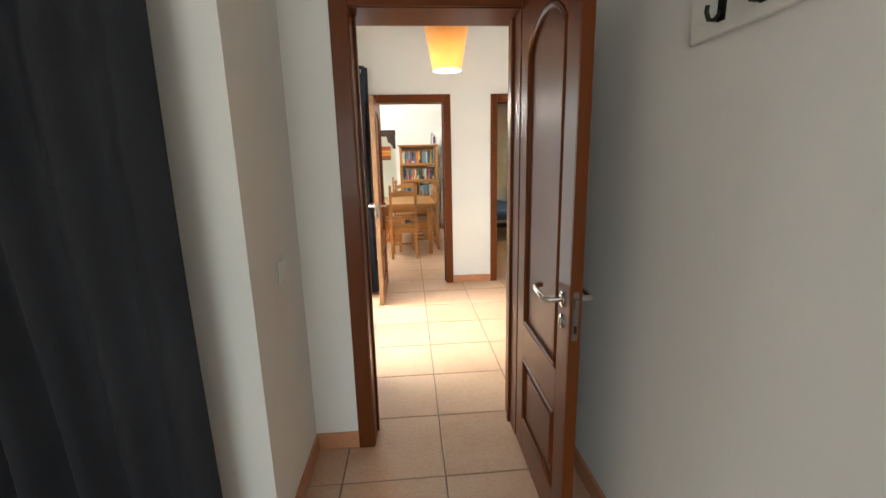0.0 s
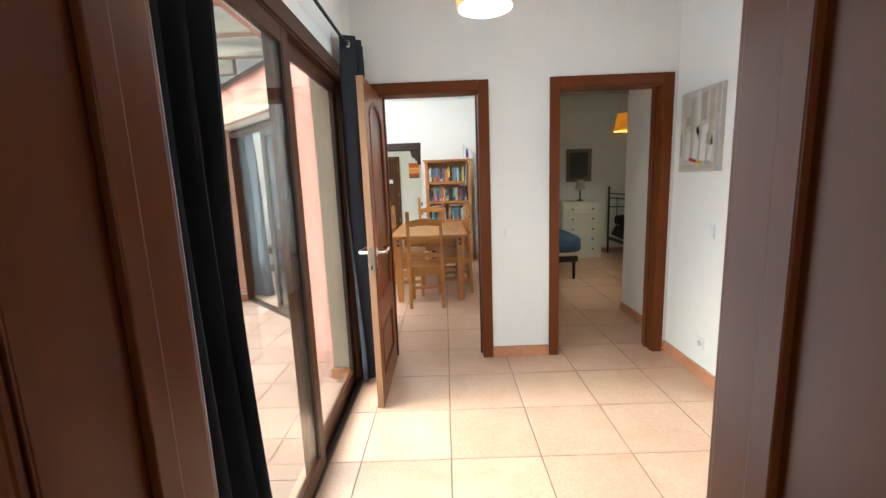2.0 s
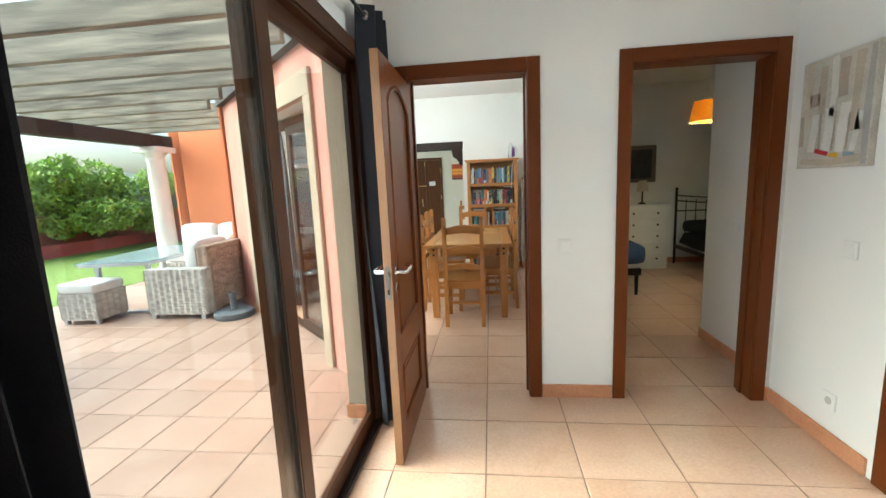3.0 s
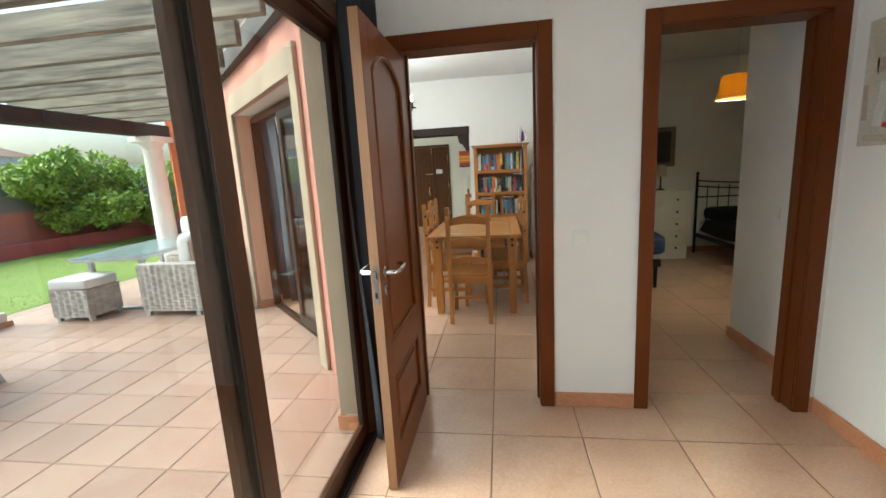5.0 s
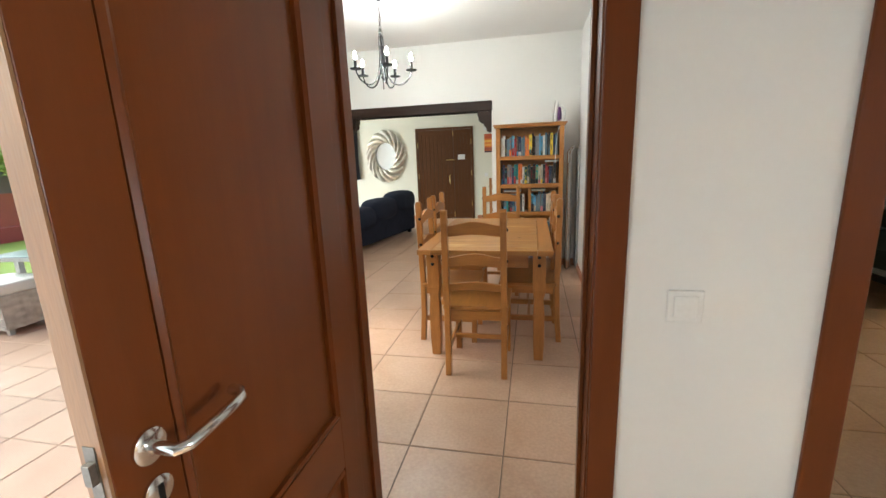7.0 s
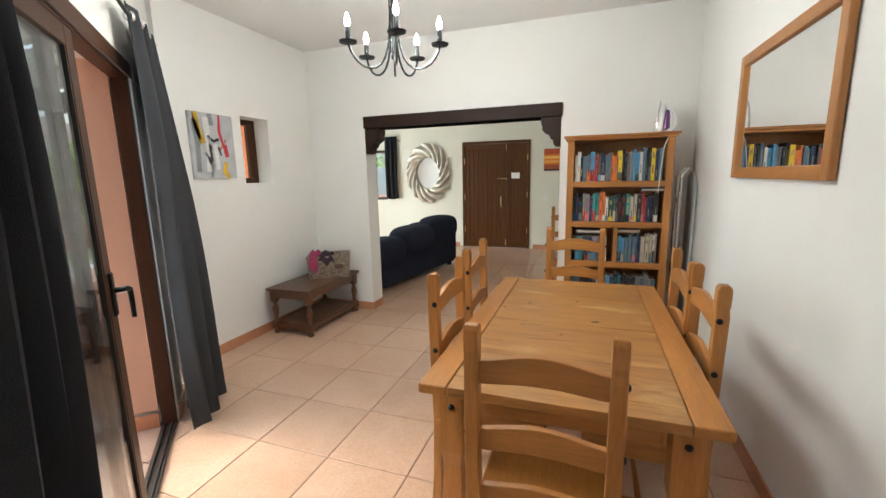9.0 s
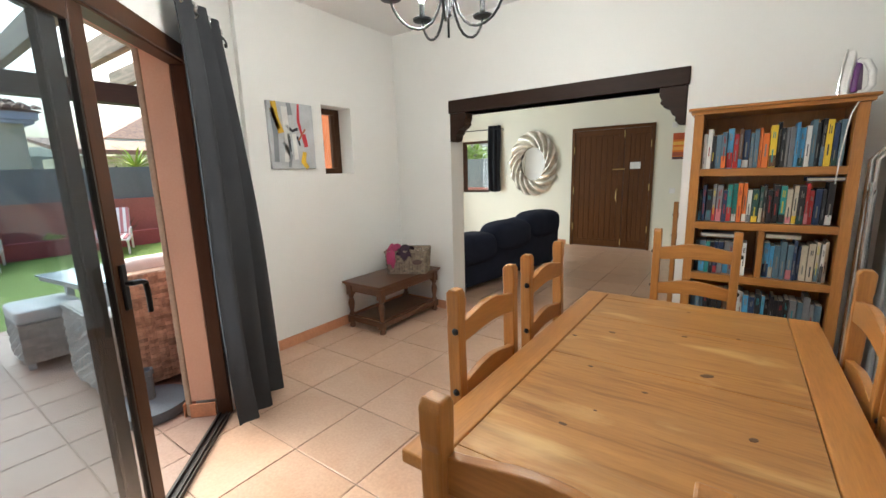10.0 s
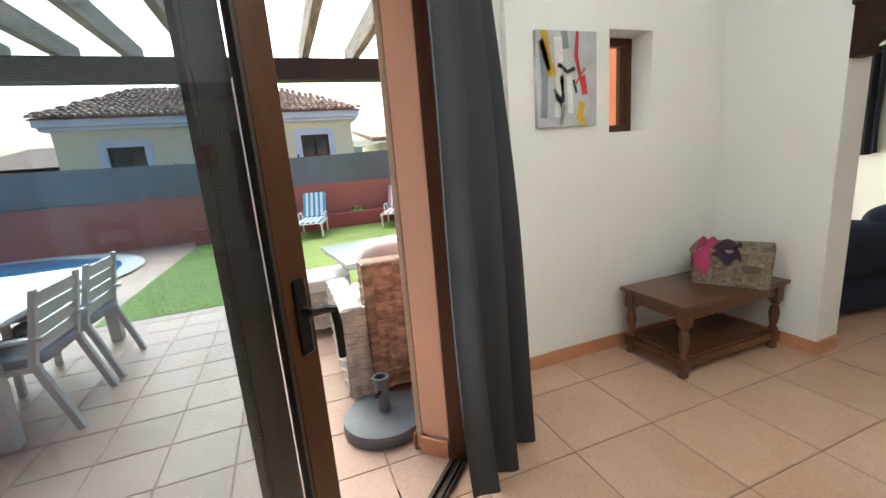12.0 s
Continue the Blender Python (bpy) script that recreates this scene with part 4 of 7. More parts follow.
SHELF = (0.07, 0.40, 0.725, 1.05, 1.37)
for z in SHELF:
    part("shelf", box(BX0 + 0.05, BY0 + 0.004, z - 0.022, BX1 - 0.05, BY1 - 0.013, z), PINE_X, b, bevel=0.002)
    part("shelf_lip", box(BX0 + 0.05, BY0 - 0.001, z - 0.042, BX1 - 0.05, BY0 + 0.016, z + 0.002), PINE_X, b, bevel=0.003)
part("plinth", box(BX0 + 0.05, BY0 + 0.01, 0, BX1 - 0.05, BY0 + 0.028, 0.045), PINE_X, b)
part("centre_post", box(0.375, BY0 + 0.02, 0.726, 0.405, BY1 - 0.013, 1.005), PINE_Z, b, bevel=0.002)

BOOK = [plain("book_" + n, c, 0.5) for n, c in (("black", (0.015, 0.015, 0.018)), ("navy", (0.02, 0.04, 0.10)), ("grey_blue", (0.10, 0.17, 0.22)), ("dark_green", (0.02, 0.07, 0.06)), ("teal", (0.04, 0.28, 0.26)), ("red", (0.42, 0.03, 0.03)), ("orange", (0.75, 0.18, 0.03)), ("yellow", (0.80, 0.56, 0.04)), ("white", (0.70, 0.69, 0.65)), ("cream", (0.55, 0.48, 0.36)), ("sky", (0.10, 0.34, 0.58)), ("pink", (0.60, 0.20, 0.22)), ("brown", (0.13, 0.07, 0.04)), ("grey", (0.22, 0.22, 0.23)))]
SPINE_LIGHT, SPINE_DARK, PAGES = plain("spine_print_light", (0.22, 0.215, 0.19)), plain("spine_print_dark", (0.06, 0.06, 0.07)), plain("book_pages", (0.62, 0.57, 0.46))
INKS = [plain("spine_ink_" + n, c) for n, c in (("yellow", (0.60, 0.48, 0.05)), ("red", (0.30, 0.03, 0.03)), ("teal", (0.05, 0.25, 0.28)), ("grey", (0.20, 0.20, 0.19)))]
MOOD = {1.37: (0, 8, 0, 2, 10, 12, 1, 2, 6, 7, 0, 13, 10, 2, 0, 7, 2, 1, 0), 1.05: (9, 2, 0, 13, 1, 4, 6, 4, 3, 0, 11, 4, 9, 0, 5, 13, 0, 3, 0), 0.725: (0, 4, 1, 13, 8, 9, 10, 2, 1, 9, 3, 13), 0.40: (2, 0, 8, 10, 0, 13, 2), 0.07: (0, 12, 13, 1, 9, 2)}


def book(x, y, z, w, h, d, mat, tilt=0.0):
    k = thing("book", pose(x, y, z, 0, tilt, 0), "paperback book with a %s spine standing on a shelf" % mat.name.split("book_")[1].replace("_", " "), "book", "books in the bookcase")
    part("cover", box(0, 0, 0, w, d, h), mat, k, bevel=0.0015)
    part("page_block", box(0.0015, 0.004, h - 0.0005, w - 0.0015, d - 0.002, h + 0.0012), PAGES, k)
    r = random.Random(int(x * 1000 + z * 77))
    ink = SPINE_DARK if max(mat.diffuse_color[:3]) < 0 or mat in BOOK[6:10] else SPINE_LIGHT
    a = r.uniform(0.10, 0.35)
    ink = ink if r.random() < 0.6 else r.choice(INKS)
    part("spine_title", box(w * 0.38, -0.0008, h * a, w * 0.60, 0.0006, h * (a + r.uniform(0.2, 0.4))), ink, k)
    if r.random() < 0.55:
        part("spine_author", box(w * 0.30, -0.0007, h * 0.70, w * 0.44, 0.0006, h * r.uniform(0.82, 0.92)), ink, k)
        part("spine_author", box(w * 0.56, -0.0007, h * 0.70, w * 0.70, 0.0006, h * r.uniform(0.80, 0.9)), ink, k)
    if r.random() < 0.4:
        part("spine_band", box(w * 0.02, -0.0006, h * 0.02, w * 0.98, 0.0006, h * r.uniform(0.15, 0.45)), r.choice(BOOK), k)
    return k


rnd = random.Random(4)
for z, mood in MOOD.items():
    x = BX0 + 0.056
    while x < BX1 - 0.085:
        w = rnd.uniform(0.014, 0.031)
        if z == 0.725 and 0.345 < x + w and x < 0.408:
            x = 0.409
        frac = (x - BX0) / (BX1 - BX0)
        mt = BOOK[mood[min(len(mood) - 1, int(frac * len(mood)))]] if rnd.random() < 0.82 else BOOK[rnd.choice((0, 0, 1, 3, 12, 13, 2, 8, 5))]
        if z == 0.725 and x > 0.6:
            mt = BOOK[9] if rnd.random() < 0.7 else BOOK[8]
        h = rnd.uniform(0.19, 0.235) + (0.02 if z == 1.37 and frac > 0.5 else 0)
        if z == 0.725 and x < 0.37:
            h = min(h, 0.20)
        if x + w > BX1 - 0.053:
            break
        book(x, BY0 + rnd.uniform(0.03, 0.055), z + 0.001, w, h, 0.13, mt, rnd.choice((0, 0, 0, 0, 0.8)))
        x += w + rnd.uniform(0.001, 0.003)
for x, z, w, mt in ((0.09, 0.957, 0.2, 13), (0.41, 0.966, 0.16, 9), (0.56, 1.292, 0.16, 1)):
    k = thing("book", pose(x, BY0 + 0.035, z), "book lying flat on a row of books", "book", "books in the bookcase")
    part("cover", box(0, 0, 0, w, 0.13, 0.022), BOOK[mt], k, bevel=0.0015)
    part("page_block", box(0.003, -0.0006, 0.004, w - 0.003, 0.004, 0.018), PAGES, k)

# steam iron on the bookcase
PURPLE, IRON_WHITE = plain("purple_plastic", (0.12, 0.02, 0.16), 0.3), plain("iron_white_plastic", (0.75, 0.74, 0.72), 0.3)
ir = thing("steam_iron", pose(0.705, 9.66, 1.728, 0, 0, -118), "white and purple steam iron standing on its heel", "iron")
sole = [(-0.055, 0.0), (0.055, 0.0), (0.052, 0.08), (0.035, 0.16), (0.0, 0.25), (-0.035, 0.16), (-0.052, 0.08)]
part("sole_plate", Shape().prism(sole, -0.045, -0.037, "y"), CHROME, ir, "steel sole plate", bevel=0.001)
part("body", Shape().prism([(p[0] * 0.92, p[1] * 0.95 + 0.004) for p in sole], -0.037, 0.0, "y"), IRON_WHITE, ir, bevel=0.01)
part("water_tank", Shape().prism([(p[0] * 0.66, p[1] * 0.72 + 0.02) for p in sole], 0.0, 0.028, "y"), PURPLE, ir, "purple water tank", bevel=0.01)
part("grip", Shape().tube([(0, 0.01, 0.02), (0, 0.05, 0.015), (0, 0.075, 0.05), (0, 0.07, 0.12), (0, 0.045, 0.17), (0, 0.01, 0.18)], [0.018, 0.018, 0.017, 0.017, 0.017, 0.014], 10), IRON_WHITE, ir, smooth=True)
part("flex", Shape().tube([(0, 0.05, 0.012), (0.05, 0.09, 0.006), (0.11, 0.09, 0.005), (0.14, 0.06, -0.10), (0.16, 0.05, -0.28), (0.15, 0.04, -0.45)], 0.0035, 6), IRON_WHITE, ir, "white flex", smooth=True)

# folded ironing board and clothes airer leaning between bookcase and wall
ib = thing("ironing_board", pose(0.875, 9.80, 0), "folded ironing board with metal legs leaning on a wall", "ironing board")
s = Shape()
n = 10
outl = [(-0.16, 0.03), (0.16, 0.03)] + [(0.16 * math.cos(math.pi * k / n), 1.22 + 0.22 * math.sin(math.pi * k / n)) for k in range(n + 1)]
part("board", Shape().prism(outl, -0.02, 0.0, "y", pose(0.058, -0.02, 0, 0, 0, 90)), plain("grey_ironing_cover", (0.44, 0.44, 0.43), 0.9), ib, "grey ironing board cover", bevel=0.006)
for dx in (-0.012, 0.014):
    part("leg", Shape().tube([(dx - 0.045, -0.14, 0.015), (dx - 0.045, -0.145, 0.8), (dx - 0.040, -0.12, 1.40), (dx + 0.01, -0.09, 1.46)], 0.011, 8), CHROME, ib, smooth=True)
part("leg", Shape().tube([(-0.045, -0.20, 0.015), (-0.045, -0.21, 0.7), (-0.045, -0.18, 1.28)], 0.011, 8), CHROME, ib, smooth=True)
ai = thing("clothes_airer", pose(0.825, 9.60, 0), "folded metal wire clothes airer beside the bookcase", "clothes airer")
for k in range(5):
    y = -0.01 + 0.022 * k
    part("wire", Shape().tube([(0.012 * k, y, 0.02), (0.012 * k + 0.004, y + 0.01, 0.55), (0.010 * k, y + 0.02, 1.15), (0.03, 0.05, 1.24)], 0.005, 6), CHROME, ai, smooth=True)

# pine framed mirror
mf = thing("wall_mirror", pose(0.957, 0, 0), "rectangular wall mirror in a wide pine frame", "mirror")
MY0, MY1, MZ0, MZ1 = 7.76, 8.785, 1.398, 2.035
fw = 0.055
for nme, bx in (("bottom_rail", (-0.028, MY0 + fw, MZ0, -0.001, MY1 - fw, MZ0 + fw)), ("top_rail", (-0.028, MY0 + fw, MZ1 - fw, -0.001, MY1 - fw, MZ1)), ("side_rail", (-0.028, MY0, MZ0, -0.001, MY0 + fw, MZ1)), ("side_rail", (-0.028, MY1 - fw, MZ0, -0.001, MY1, MZ1))):
    part(nme, box(*bx), PINE_Y if "side" not in nme else PINE_Z, mf, bevel=0.005)
part("glass", box(-0.012, MY0 + fw - 0.004, MZ0 + fw - 0.004, -0.006, MY1 - fw + 0.004, MZ1 - fw + 0.004), MIRROR, mf, "silvered mirror glass")

# chandelier
cx, cy, cz = CHANDELIER
cd = thing("chandelier", pose(cx, cy, cz), "black iron chandelier with five lit candle bulbs", "chandelier")
part("tip", Shape().lathe([(0.003, 0.0), (0.005, 0.004), (0.005, 0.08), (0.016, 0.09), (0.016, 0.105), (0.008, 0.11)], 12), BLACK, cd, smooth=True)
part("stem", Shape().tube([(0, 0, 0.10), (0, 0, 0.42)], 0.011, 10), BLACK, cd, smooth=True)
for k in range(4):
    a = k * math.pi / 2
    part("scroll_rod", Shape().tube([(0.018 * math.cos(a + z * 8), 0.018 * math.sin(a + z * 8), 0.12 + z) for z in [0.01 * j for j in range(31)]], 0.004, 6), BLACK, cd, smooth=True)
part("loop", Shape().lathe([(0.006, 0.42), (0.018, 0.44), (0.010, 0.47)], 10), BLACK, cd, smooth=True)
for k in range(7):
    part("chain_link", Shape().grid(lambda u, v: tuple(pose(0, 0, 0.485 + 0.027 * k, 0, 0, 90 * (k % 2)) @ Vector(((0.009 + 0.0025 * math.cos(6.283 * v)) * math.cos(6.283 * u), 0.0025 * math.sin(6.283 * v), (0.018 + 0.0025 * math.cos(6.283 * v)) * math.sin(6.283 * u)))), 12, 6, True), BLACK, cd, smooth=True)
part("ceiling_cup", Shape().lathe([(0.012, H - cz - 0.10), (0.05, H - cz - 0.07), (0.055, H - cz - 0.002)], 16), BLACK, cd, smooth=True)
for k in range(5):
    a = 2 * math.pi * k / 5 - 1.07
    ca, sa = math.cos(a), math.sin(a)
    arm = [(0.014, 0.34), (0.018, 0.27), (0.024, 0.20), (0.034, 0.14), (0.05, 0.092), (0.072, 0.058), (0.10, 0.037), (0.13, 0.030), (0.165, 0.036), (0.195, 0.054), (0.218, 0.080), (0.234, 0.108), (0.242, 0.135)]
    ap = part("arm", Shape().tube([(r * ca, r * sa, z) for r, z in arm], 0.006, 8), BLACK, cd, "curved iron arm", smooth=True)
    mm = pose(0.242 * ca, 0.242 * sa, 0.135)
    part("drip_pan", Shape().lathe([(0.010, 0.0), (0.043, 0.004), (0.046, 0.012), (0.012, 0.010)], 16, mm), BLACK, ap, smooth=True)
    part("candle", Shape().lathe([(0.013, 0.01), (0.013, 0.075), (0.010, 0.08)], 12, mm), BLACK, ap, smooth=True)
    part("bulb", Shape().lathe([(0.006, 0.08), (0.012, 0.09), (0.0145, 0.101), (0.010, 0.122), (0.0025, 0.142)], 12, mm), FLAME, ap, "lit candle bulb", smooth=True)
    lamp("candle_light", (cx + 0.242 * ca, cy + 0.242 * sa, cz + 0.135 + 0.105), 11, 0.02, (1.0, 0.95, 0.88))

# abstract painting
PAINT = {n: plain("paint_" + n, c, 0.6, 0.75) for n, c in (("pale", (0.52, 0.53, 0.55)), ("yellow", (0.72, 0.45, 0.03)), ("red", (0.55, 0.03, 0.04)), ("white", (0.78, 0.77, 0.75)), ("black", (0.03, 0.03, 0.04)), ("grey", (0.26, 0.28, 0.30)), ("rust", (0.40, 0.14, 0.06)))}
pc = thing("abstract_painting", pose(-2.69, 8.605, 1.708, 0, 0, -90), "abstract canvas in yellow, red, white and black", "painting")
part("canvas", box(-0.203, 0.001, -0.253, 0.203, 0.027, 0.253), PAINT["pale"], pc, bevel=0.003)
rnd = random.Random(21)


def stroke(parent, colour, pts, w, y):
    """A brush stroke of paint lying on a canvas."""
    s = Shape()
    pts = [Vector((p[0], 0, p[1])) for p in pts]
    lo, hi = [], []
    for i, p in enumerate(pts):
        d = (pts[min(i + 1, len(pts) - 1)] - pts[max(i - 1, 0)]).normalized()
        nrm = Vector((d.z, 0, -d.x))
        k = w * (0.7 + 0.5 * rnd.random())
        lo.append((p - nrm * k)), hi.append((p + nrm * k))
    n = len(pts)
    s.add([(p.x, y, p.z) for p in lo] + [(p.x, y, p.z) for p in hi] + [(p.x, y - 0.0012, p.z) for p in lo] + [(p.x, y - 0.0012, p.z) for p in hi],
          [(i, i + 1, n + i + 1, n + i) for i in range(n - 1)] + [(2 * n + i, 3 * n + i, 3 * n + i + 1, 2 * n + i + 1) for i in range(n - 1)])
    return part("brush_stroke", s, PAINT[colour], parent)
for colour, pts, w in (("grey", [(0.17, 0.2), (0.15, 0.0), (0.16, -0.2)], 0.02), ("yellow", [(0.15, 0.25), (0.13, 0.12), (0.10, 0.02)], 0.024), ("yellow", [(0.17, 0.2), (0.12, 0.05)], 0.016), ("white", [(0.06, 0.22), (0.05, 0.0), (0.07, -0.2)], 0.03), ("grey", [(0.02, 0.25), (0.01, 0.16)], 0.022), ("red", [(-0.07, 0.25), (-0.06, 0.12), (-0.09, 0.0)], 0.012), ("red", [(-0.10, 0.02), (-0.12, -0.08)], 0.026), ("black", [(0.06, 0.08), (0.0, 0.04), (-0.05, 0.06)], 0.010), ("black", [(0.04, 0.02), (0.03, -0.12)], 0.012), ("white", [(-0.01, 0.02), (-0.02, -0.18)], 0.02), ("grey", [(0.09, -0.05), (0.03, -0.15), (0.05, -0.24)], 0.014), ("yellow", [(-0.10, -0.12), (-0.08, -0.20), (-0.12, -0.25)], 0.022), ("pale", [(-0.15, 0.2), (-0.16, 0.05)], 0.02), ("black", [(-0.04, 0.0), (-0.06, -0.07)], 0.009), ("rust", [(-0.12, 0.06), (-0.05, -0.03)], 0.008)):
    stroke(pc, colour, pts, w, 0.0287)

# turned oak bench with a wicker basket
bn = thing("bench", pose(-2.385, 9.395, 0), "low dark oak bench with turned legs and stretchers", "bench")
part("top", Shape().box(-0.235, -0.445, 0.425, 0.235, 0.445, 0.447).box(-0.222, -0.432, 0.412, 0.222, 0.432, 0.425), OAK, bn, bevel=0.006)
for x in (-0.19, 0.19):
    for y in (-0.385, 0.385):
        s = Shape()
        s.lathe([(0.020, 0.0), (0.030, 0.012), (0.026, 0.03), (0.018, 0.045), (0.018, 0.05)], 14, pose(x, y, 0))
        s.box(x - 0.028, y - 0.028, 0.05, x + 0.028, y + 0.028, 0.115)
        s.lathe([(0.020, 0.115), (0.028, 0.13), (0.018, 0.15), (0.026, 0.20), (0.030, 0.235), (0.024, 0.27), (0.016, 0.285), (0.027, 0.30), (0.020, 0.315)], 14, pose(x, y, 0))
        s.box(x - 0.028, y - 0.028, 0.315, x + 0.028, y + 0.028, 0.412)
        part("leg", s, OAK, bn, smooth=True)
for x in (-0.19, 0.19):
    part("long_stretcher", box(x - 0.015, -0.357, 0.062, x + 0.015, 0.357, 0.105), OAK, bn, bevel=0.003)
    part("long_apron", box(x - 0.011, -0.357, 0.345, x + 0.011, 0.357, 0.412), OAK, bn, bevel=0.002)
for y in (-0.385, 0.385):
    part("end_stretcher", box(-0.162, y - 0.015, 0.062, 0.162, y + 0.015, 0.105), OAK, bn, bevel=0.003)
    part("end_apron", box(-0.162, y - 0.011, 0.345, 0.162, y + 0.011, 0.412), OAK, bn, bevel=0.002)
part("lower_shelf", box(-0.174, -0.365, 0.105, 0.174, 0.365, 0.118), OAK, bn, bevel=0.002)

bk = thing("wicker_basket", pose(-2.33, 9.56, 0.448, 0, 0, 30), "grey wicker basket holding pink and dark cloths", "basket")


def weave(w, h, rows, cols, depth, m, taper=0.0):
    """A woven panel of short strips standing in and out by turns, in local x and z, facing -y."""
    s = Shape()
    for i in range(rows):
        z0, z1 = h * i / rows, h * (i + 0.92) / rows
        k = 1 + taper * (i / rows)
        for j in range(cols):
            x0, x1 = (-w / 2 + w * j / cols) * k, (-w / 2 + w * (j + 1) / cols) * k
            o = depth if (i + j) % 2 else 0.0
            y = -0.004 - o
            xm = (x0 + x1) / 2
            s.add([(x0, 0.004, z0), (x1, 0.004, z0), (x1, 0.004, z1), (x0, 0.004, z1), (x0, 0, z0), (xm, y, z0), (x1, 0, z0), (x1, 0, z1), (xm, y, z1), (x0, 0, z1)],
                  [(0, 3, 2, 1), (4, 5, 8, 9), (5, 6, 7, 8), (0, 1, 6, 5, 4), (3, 9, 8, 7, 2)], m)
    return s


BW, BD, BH = 0.37, 0.25, 0.215
for m, w in ((pose(0, -BD / 2, 0, 4), BW), (pose(0, BD / 2, 0, 4, 0, 180), BW), (pose(BW / 2, 0, 0, 4, 0, 90), BD), (pose(-BW / 2, 0, 0, 4, 0, -90), BD)):
    part("woven_side", weave(w, BH, 11, int(w / 0.024), 0.006, m, 0.06), WICKER, bk)
part("liner", Shape().box(-BW / 2 + 0.01, -BD / 2 + 0.01, 0.004, BW / 2 - 0.01, BD / 2 - 0.01, 0.16), WICKER, bk)
rx, ry = BW / 2 + 0.014, BD / 2 + 0.018
part("rim", Shape().tube([(-rx, -ry, BH), (rx, -ry, BH), (rx, ry, BH), (-rx, ry, BH), (-rx, -ry, BH)], 0.012, 8), WICKER, bk, smooth=True)
part("oval_label", Shape().lathe([(0.042, 0), (0.040, 0.004)], 20, pose(0.105, -BD / 2 - 0.018, 0.115, 90) @ Matrix.Diagonal((1.1, 0.6, 1, 1))), plain("brown_leather_label", (0.09, 0.05, 0.04)), bk, "dark oval label")


def drape(name, label, mat, x0, x1, top, drop, seed):
    def fn(u, v):
        x = x0 + (x1 - x0) * u + 0.012 * math.sin(5 * v + seed)
        a = v * 2
        y = ry * 0.6 - (ry * 0.6 + ry + 0.02) * min(1, a) - 0.005 * max(0, a - 1)
        z = top + 0.02 * math.sin(9 * u + 4 * v + seed) + 0.03 * math.sin(3.1 * min(1, a)) - drop * max(0, a - 1) * (0.7 + 0.3 * math.sin(3 * u))
        return (x, y, z)
    s = Shape().grid(fn, 10, 16)
    n = len(s.v)
    s.add([(p[0], p[1], p[2] - 0.006) for p in s.v[:n]], [f[::-1] for f in s.f])
    cl = solid(name, s, mat, label, "cloth", smooth=True)
    cl.matrix_basis = pose(-2.33, 9.56, 0.448, 0, 0, 30)
    return cl


drape("cloth", "bright pink cloth hanging over a basket's rim", plain("pink_cloth", (0.42, 0.05, 0.14), 0.9), -0.17, -0.09, BH + 0.015, 0.15, 1)
drape("cloth", "dark purple cloth lying in a basket", plain("dark_purple_cloth", (0.035, 0.015, 0.03), 0.9), -0.08, 0.045, BH + 0.004, 0.06, 3)

# beam over the wide opening, with carved brackets
bm_ = thing("lintel_beam", Matrix(), "dark stained timber beam over a wide opening", "beam")
part("beam", box(-2.025, 9.862, 1.930, -0.066, 10.105, 2.047), BEAM, bm_, bevel=0.006)
prof = [(0, 0), (0.17, 0), (0.172, -0.05), (0.155, -0.085), (0.165, -0.10), (0.14, -0.13), (0.10, -0.15), (0.085, -0.185), (0.062, -0.20), (0.066, -0.225), (0.045, -0.25), (0.0, -0.255)]
part("bracket", Shape().prism([(-2.015 + p[0], 1.929 + p[1]) for p in prof][::-1], 9.872, 10.0, "y"), BEAM, bm_, "carved scrolled bracket", bevel=0.004)
part("bracket", Shape().prism([(-0.076 - p[0], 1.929 + p[1]) for p in prof], 9.872, 10.0, "y"), BEAM, bm_, "carved scrolled bracket", bevel=0.004)

# ---- living room ----
ed = thing("entrance_door", pose(0, 14.08, 0), "dark brown double entrance door of vertical boards", "door")
X0, X1, XM = -2.225, -0.887, -1.345
part("frame", Shape().box(X0, -0.02, 0, X0 + 0.05, 0.06, 2.08).box(X1 - 0.05, -0.02, 0, X1, 0.06, 2.08).box(X0 + 0.05, -0.02, 2.03, X1 - 0.05, 0.06, 2.08), FRONT_WOOD, ed, bevel=0.004)
for a, b, n in ((X0 + 0.055, XM - 0.003, 7), (XM + 0.003, X1 - 0.055, 3)):
    lf = part("leaf", box(a, 0.012, 0.01, b, 0.05, 2.025), FRONT_WOOD, ed)
    part("rail", Shape().box(a, -0.006, 0.01, b, 0.012, 0.13).box(a, -0.006, 1.93, b, 0.012, 2.025).box(a, -0.006, 0.13, a + 0.09, 0.012, 1.93).box(b - 0.09, -0.006, 0.13, b, 0.012, 1.93), FRONT_WOOD, lf, bevel=0.004)
    for k in range(n):
        w = (b - a - 0.18) / n
        part("board", box(a + 0.09 + k * w + 0.002, 0.0, 0.13, a + 0.09 + (k + 1) * w - 0.002, 0.012, 1.93), FRONT_WOOD, lf, bevel=0.003)
for x, z in ((X0 + 0.05, 1.65), (X0 + 0.05, 0.95), (X0 + 0.05, 0.3), (X1 - 0.05, 1.7), (X1 - 0.05, 1.0), (X1 - 0.05, 0.3), (XM, 1.88), (XM, 0.06)):
    part("hinge", Shape().lathe([(0.007, 0), (0.007, 0.11)], 8, pose(x, -0.022, z)), BRASS, ed, "brass hinge", smooth=True)
part("bolt", Shape().tube([(XM - 0.17, -0.03, 1.36), (XM + 0.02, -0.03, 1.36)], 0.012, 8), BRASS, ed, smooth=True)
